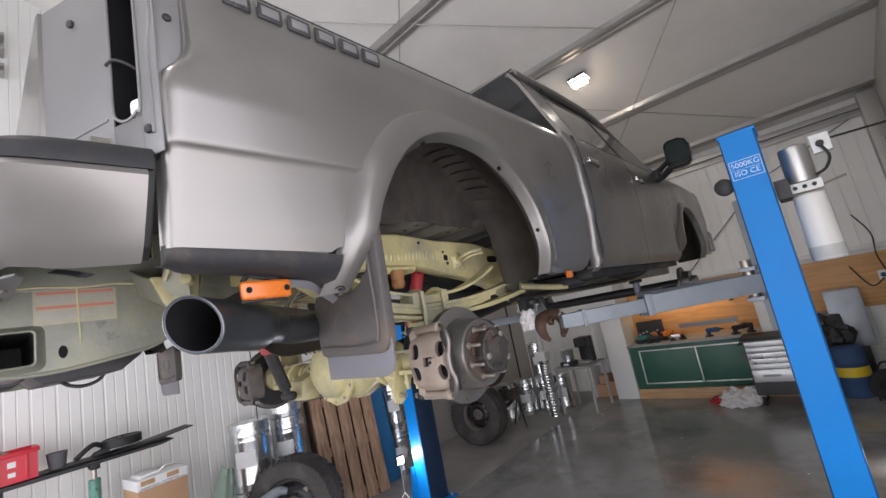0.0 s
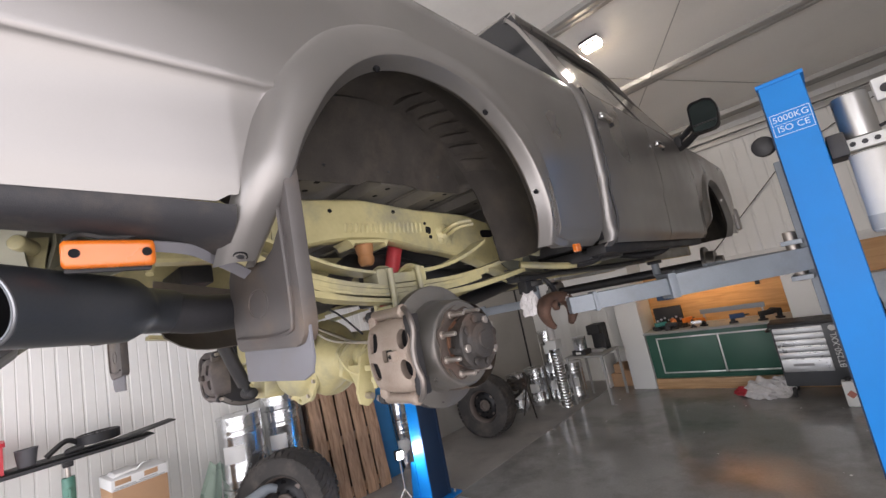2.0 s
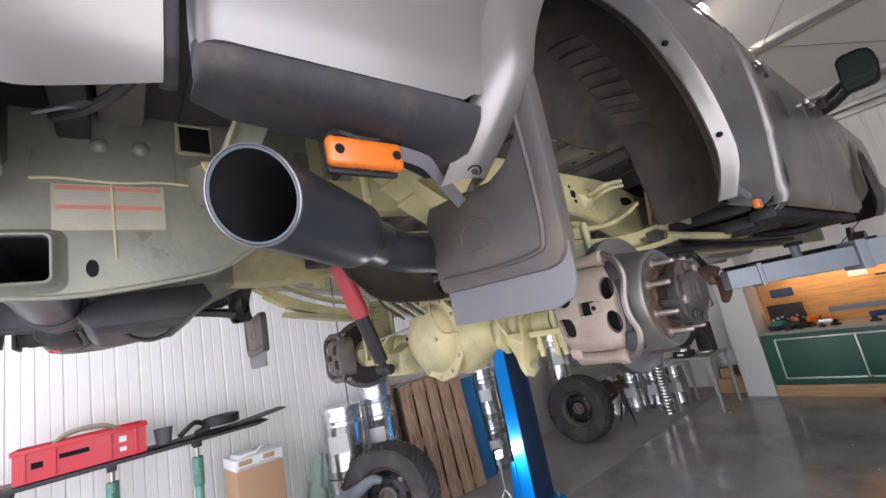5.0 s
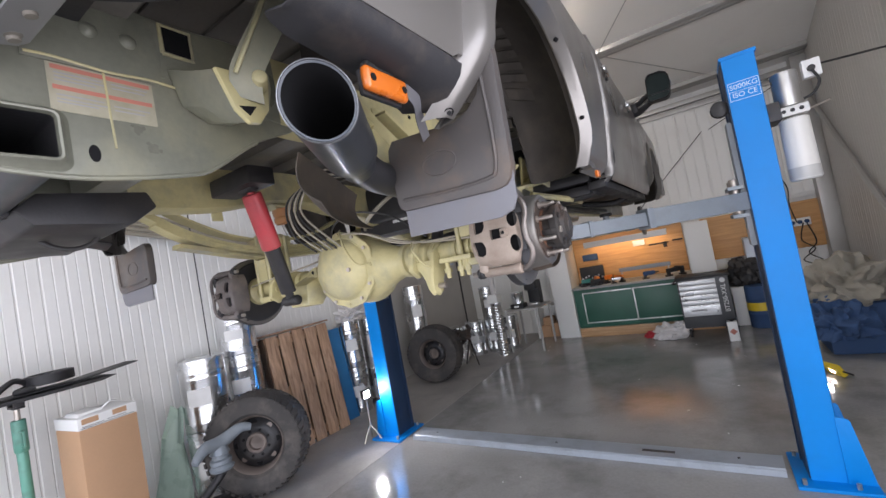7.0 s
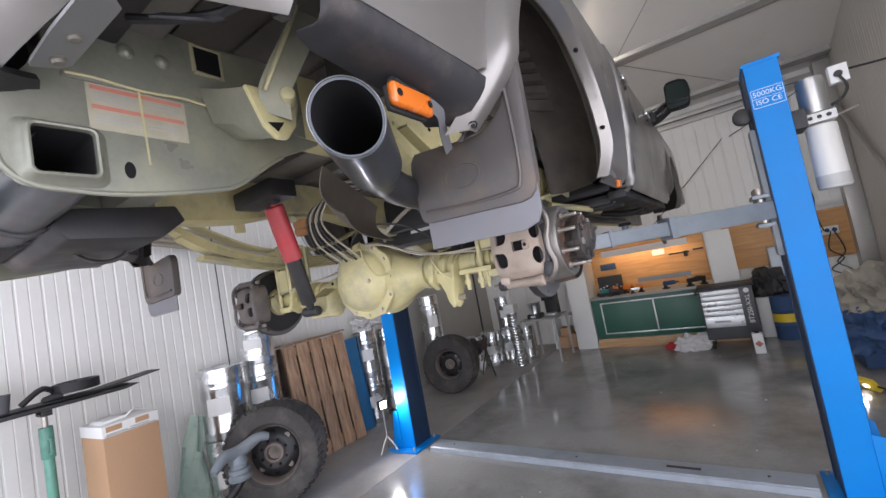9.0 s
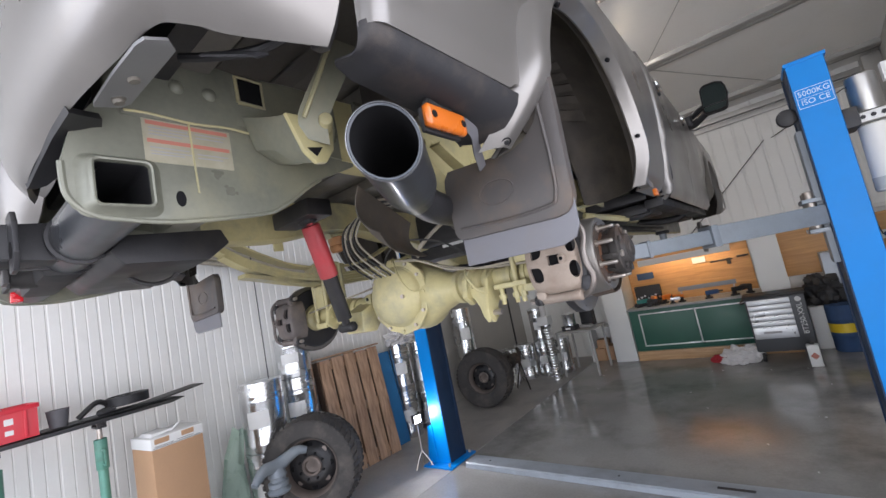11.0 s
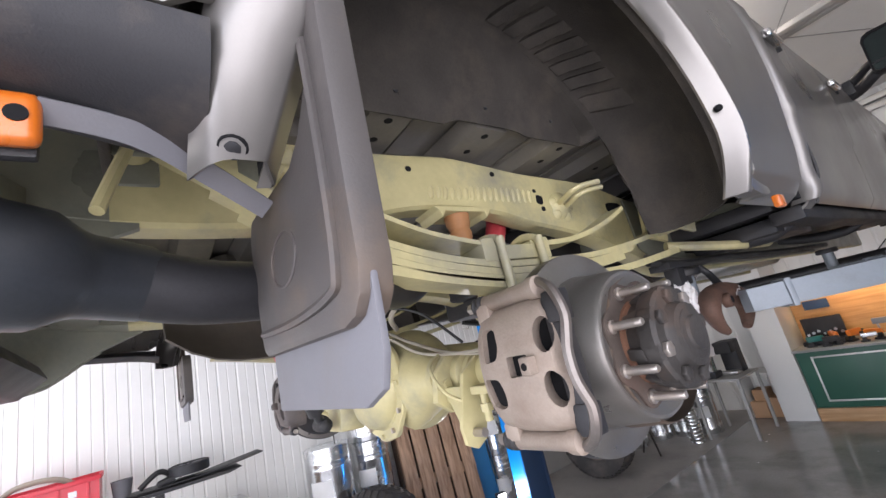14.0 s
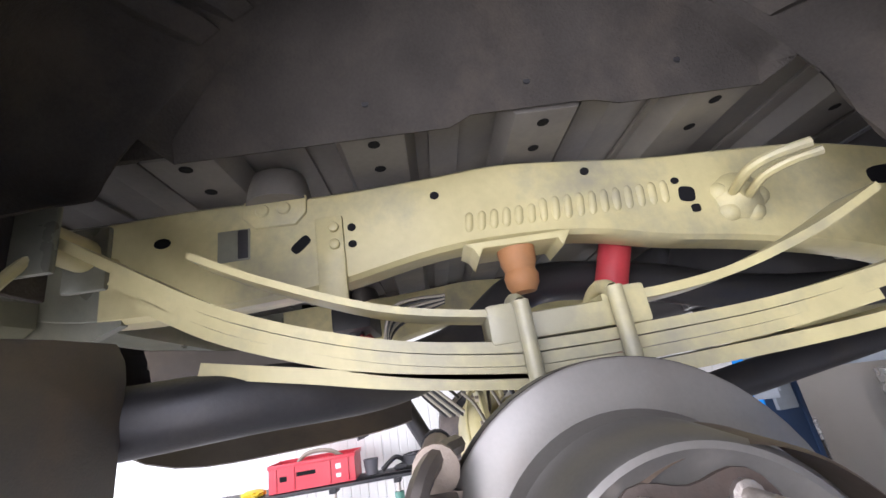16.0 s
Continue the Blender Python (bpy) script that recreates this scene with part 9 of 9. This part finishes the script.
for x, z, w, h, mt, nm in ((-0.60, 1.40, 0.14, 0.06, M_BLUECLOTH, "blue_cloth"), (0.30, 1.52, 0.10, 0.05, M_WHITE, "paper_box"), (0.62, 1.45, 0.16, 0.012, M_BLACK, "long_wrench"), (0.72, 1.42, 0.03, 0.05, M_BLACK, "hand_saw"), (0.92, 1.47, 0.08, 0.014, M_BLACK, "long_wrench")):
    bm = B()
    box(bm, (x - w, 7.03, z - h), (x + w, 7.058, z + h), 0.005)
    solid(nm, bm, mt, {"blue_cloth": "blue cloth hung on the plywood panel", "paper_box": "white paper box fixed to the panel", "long_wrench": "long black wrench hung on the panel", "hand_saw": "black hand saw hung on the panel"}[nm], nm.split("_")[-1])

# tool chest on castors
ch = thing("tool_chest", (1.17, 6.1, 0), "dark grey tool chest with silver drawers", "tool chest")
cx0, cx1, cy0, cy1 = 0.84, 1.50, 5.90, 6.34
part("cabinet", box(B(), (cx0, cy0 + 0.02, 0.14), (cx1, cy1, 0.88), 0.012), M_TOOLGREY, ch)
part("top_tray", box(B(), (cx0 - 0.02, cy0, 0.88), (cx1 + 0.02, cy1 + 0.01, 0.92), 0.012), M_BLACK, ch)
zz = 0.86
for k, hgt in enumerate((0.075, 0.075, 0.075, 0.075, 0.075, 0.17)):
    d = part("drawer", box(B(), (cx0 + 0.02, cy0, zz - hgt + 0.006), (cx1 - 0.16, cy0 + 0.03, zz), 0.006), M_DRAWER, ch, "silver drawer front")
    part("drawer_grip", box(B(), (cx0 + 0.03, cy0 - 0.010, zz - 0.016), (cx1 - 0.17, cy0 + 0.001, zz - 0.004), 0.003), M_ALU, d)
    zz -= hgt
part("drawer_label", box(B(), (cx0 + 0.13, cy0 - 0.003, 0.39), (cx0 + 0.33, cy0 - 0.001, 0.42)), M_PRINT, ch)
for x, y in ((cx0 + 0.06, cy0 + 0.06), (cx1 - 0.06, cy0 + 0.06), (cx0 + 0.06, cy1 - 0.06), (cx1 - 0.06, cy1 - 0.06)):
    part("castor", cyl(B(), (x - 0.018, y, 0.062), (x + 0.018, y, 0.062), 0.06, seg=20, bevel=0.006), M_BLACK, ch)
part("side_handle", tube(B(), [(cx0 - 0.005, cy0 + 0.05, 0.84), (cx0 - 0.05, cy0 + 0.05, 0.83), (cx0 - 0.05, cy1 - 0.1, 0.83), (cx0 - 0.005, cy1 - 0.1, 0.84)], 0.012, 8), M_BLACK, ch)
letters("model_text", "BT250-XXL", 0.085, M_PAPER, Matrix.Translation((cx1 - 0.075, cy0 + 0.018, 0.56)) @ Matrix.Rotation(math.pi / 2, 4, 'X') @ Matrix.Rotation(math.pi / 2, 4, 'Z'), 0.001, ch)
bm = B()
lathe(bm, (cx1 - 0.075, cy0 + 0.0185, 0.82), (0, -1, 0), [(0, 0.035), (0.002, 0.035)], 20)
part("round_mark", bm, M_PAPER, ch)
# pump can with a red diamond, rags
pc = thing("pump_can", (1.43, 5.62, 0), "white can with a red diamond sign on the floor", "can")
part("can_body", box(B(), (1.37, 5.58, 0.001), (1.49, 5.70, 0.27), 0.008), M_WHITE, pc)
part("cap", cyl(B(), (1.43, 5.64, 0.27), (1.43, 5.64, 0.30), 0.025, seg=16), M_BLACK, pc)
bm = B()
prism(bm, [(1.43, 0.09), (1.475, 0.135), (1.43, 0.18), (1.385, 0.135)], 1, 5.576, 5.579)
part("red_diamond", bm, M_REDPRINT, pc)
solid("white_rag", blob(B(), (0.62, 5.95, 0.085), 0.15, 2, 0.5, 4, (1.4, 0.9, 0.9)), M_WHITECLOTH, "crumpled white rag on the floor", "rag")
solid("white_rag", blob(B(), (0.78, 6.0, 0.12), 0.12, 6, 0.5, 4, (1.0, 0.9, 1.0)), M_WHITECLOTH, "heap of white rags before the tool chest", "rag")
solid("red_rag", blob(B(), (0.40, 6.0, 0.06), 0.10, 4, 0.45, 4, (1.4, 0.9, 0.7)), M_REDCLOTH, "crumpled red rag on the floor", "rag")

# ---- east side behind the post ----
gc = thing("grey_cabinet", (2.2, 6.6, 0), "grey steel control cabinet on the end wall", "cabinet")
part("cabinet_body", box(B(), (1.82, 6.72, 0.55), (2.20, 7.05, 1.32), 0.01), M_PLATE, gc)
part("cabinet_door", box(B(), (1.835, 6.708, 0.57), (2.185, 6.721, 1.30), 0.004), M_PLATE, gc)
part("stand", box(B(), (1.9, 6.8, 0.001), (2.12, 7.0, 0.55), 0.005), M_DARKSTEEL, gc)
bd = thing("blue_barrel", (1.86, 6.35, 0), "blue and yellow steel barrel on the floor", "barrel")
part("barrel_body", lathe(B(), (1.86, 6.40, 0.0), (0, 0, 1), [(0.001, 0.17), (0.01, 0.18), (0.2, 0.18), (0.21, 0.186), (0.22, 0.18), (0.42, 0.18), (0.43, 0.186), (0.44, 0.18), (0.60, 0.18), (0.62, 0.17)], 28), M_BLUECLOTH, bd)
part("yellow_band", lathe(B(), (1.86, 6.40, 0.26), (0, 0, 1), [(0, 0.183), (0.12, 0.183)], 28, cap=False), M_YELLOW, bd)
bt = thing("black_bag", (1.72, 6.55, 0.9), "black bag and cover heaped on the bench end", "bag")
part("bag_body", blob(B(), (1.75, 6.70, 0.72), 0.25, 9, 0.4, 4, (1.0, 0.9, 1.2)), M_BLACK, bt)
part("bag_rest", box(B(), (1.52, 6.5, 0.001), (1.98, 6.95, 0.60), 0.02), M_WHITE, bt)
# heaped covers over a machine by the east wall
hp = thing("covered_machine", (2.5, 5.0, 0), "machine under beige and blue covers by the wall", "machine")
part("machine_base", box(B(), (2.28, 4.75, 0.001), (2.85, 5.35, 0.55), 0.03), M_BLUECLOTH, hp)
part("beige_cover", blob(B(), (2.56, 5.02, 0.72), 0.34, 11, 0.45, 5, (1.0, 1.1, 0.9), 2.6), M_BEIGE, hp, "crumpled beige cover")
part("blue_cover", blob(B(), (2.42, 4.80, 0.36), 0.30, 12, 0.45, 5, (0.9, 0.9, 0.9), 2.6), M_BLUECLOTH, hp, "blue cloth cover")
rl = thing("cable_reel", (2.1, 6.1, 0), "round black cable reel standing on the floor", "cable reel")
part("reel_disc", lathe(B(), (2.15, 6.05, 0.20), (0.2, -1, 0), [(0, 0.06), (0.001, 0.19), (0.012, 0.195), (0.024, 0.19), (0.025, 0.06)], 36), M_BLACK, rl)
part("reel_core", lathe(B(), (2.15, 6.05, 0.20), (0.2, -1, 0), [(0.03, 0.03), (0.03, 0.10), (0.05, 0.09), (0.05, 0.02)], 28), M_DARKSTEEL, rl)
part("reel_stand", tube(B(), [(2.02, 6.08, 0.01), (2.10, 6.07, 0.42), (2.22, 6.06, 0.42), (2.29, 6.08, 0.01)], 0.011, 8), M_BLACK, rl)
# wall sockets and cables
sk = thing("socket_panel", (2.62, 7.05, 1.4), "blue and white socket strip on the plywood", "socket")
part("socket_box", box(B(), (2.45, 7.02, 1.36), (2.72, 7.059, 1.48), 0.006), M_WHITE, sk)
for k in range(3):
    part("socket", cyl(B(), (2.50 + 0.085 * k, 7.02, 1.42), (2.50 + 0.085 * k, 6.995, 1.42), 0.03, seg=16, bevel=0.004), M_BLUECLOTH, sk)
for pts in ([(2.55, 7.0, 1.42), (2.5, 6.96, 1.7), (2.52, 7.0, 2.0), (2.4, 7.05, 2.3)], [(2.66, 7.0, 1.40), (2.72, 6.95, 1.1), (2.60, 6.9, 0.95), (2.75, 6.92, 0.8), (2.62, 6.9, 0.7), (2.8, 6.9, 0.6)], [(2.62, 7.0, 1.40), (2.55, 6.93, 1.15), (2.68, 6.9, 1.0), (2.52, 6.9, 0.85), (2.7, 6.9, 0.75)], [(2.2, 7.04, 1.6), (2.35, 7.0, 1.3), (2.5, 7.0, 1.38)]):
    bm = B()
    tube(bm, pts, 0.009, 6)
    solid("wall_cable", bm, M_CABLE, "black cable hanging on the end wall", "cable", "wall cables")
# yellow work lamp and clutter on the floor
wl = thing("work_lamp", (2.15, 4.06, 0), "yellow work lamp switched on, lying on the floor", "work lamp")
wm = Matrix.Translation((2.15, 4.06, 0.068)) @ Matrix.Scale(0.8, 4) @ Matrix.Rotation(radians(120), 4, 'Z') @ Matrix.Rotation(radians(-35), 4, 'X')
part("lamp_case", box(B(), (-0.11, -0.03, -0.08), (0.11, 0.03, 0.08), 0.012, wm), M_YELLOW, wl)
part("lamp_glass", box(B(), (-0.03, 0.031, -0.02), (0.03, 0.034, 0.02), 0, wm), material("work_lamp_glass", (1.0, 0.97, 0.92), 0.3, emit=12.0), wl)
part("lamp_stand", tube(B(), [wm @ Vector((-0.12, 0, 0)), wm @ Vector((-0.13, -0.05, -0.1)), wm @ Vector((0.13, -0.05, -0.1)), wm @ Vector((0.12, 0, 0))], 0.008, 8), M_BLACK, wl)
for k, (x, y) in enumerate(((2.45, 3.1), (2.6, 3.5), (2.55, 2.7), (2.75, 3.0))):
    bm = B()
    tube(bm, [(x - 0.15, y, 0.012), (x, y + 0.1 * (k % 2), 0.03), (x + 0.08, y - 0.08, 0.012), (x - 0.05, y - 0.16, 0.014), (x - 0.16, y - 0.05, 0.012)], 0.010, 6)
    solid("floor_cable", bm, M_CABLE, "black cable coiled on the floor", "cable", "floor cables")
bm = B()
box(bm, (2.3, 2.62, 0.001), (2.62, 2.78, 0.02), 0.004)
solid("floor_plate", bm, M_STEEL, "small steel plate lying on the floor", "plate")
# crumbs of dirt on the floor
bm = B()
for k in range(22):
    x, y = random.uniform(-2.4, 2.2), random.uniform(1.2, 6.0)
    r = random.uniform(0.003, 0.008)
    box(bm, (x - r, y - r * 0.8, 0.0005), (x + r, y + r * 0.8, r * 0.7), 0, None)
tagged(part("floor_debris", bm, M_PAPER), "small pale crumbs of debris scattered on the floor", "debris", "", "stuff")
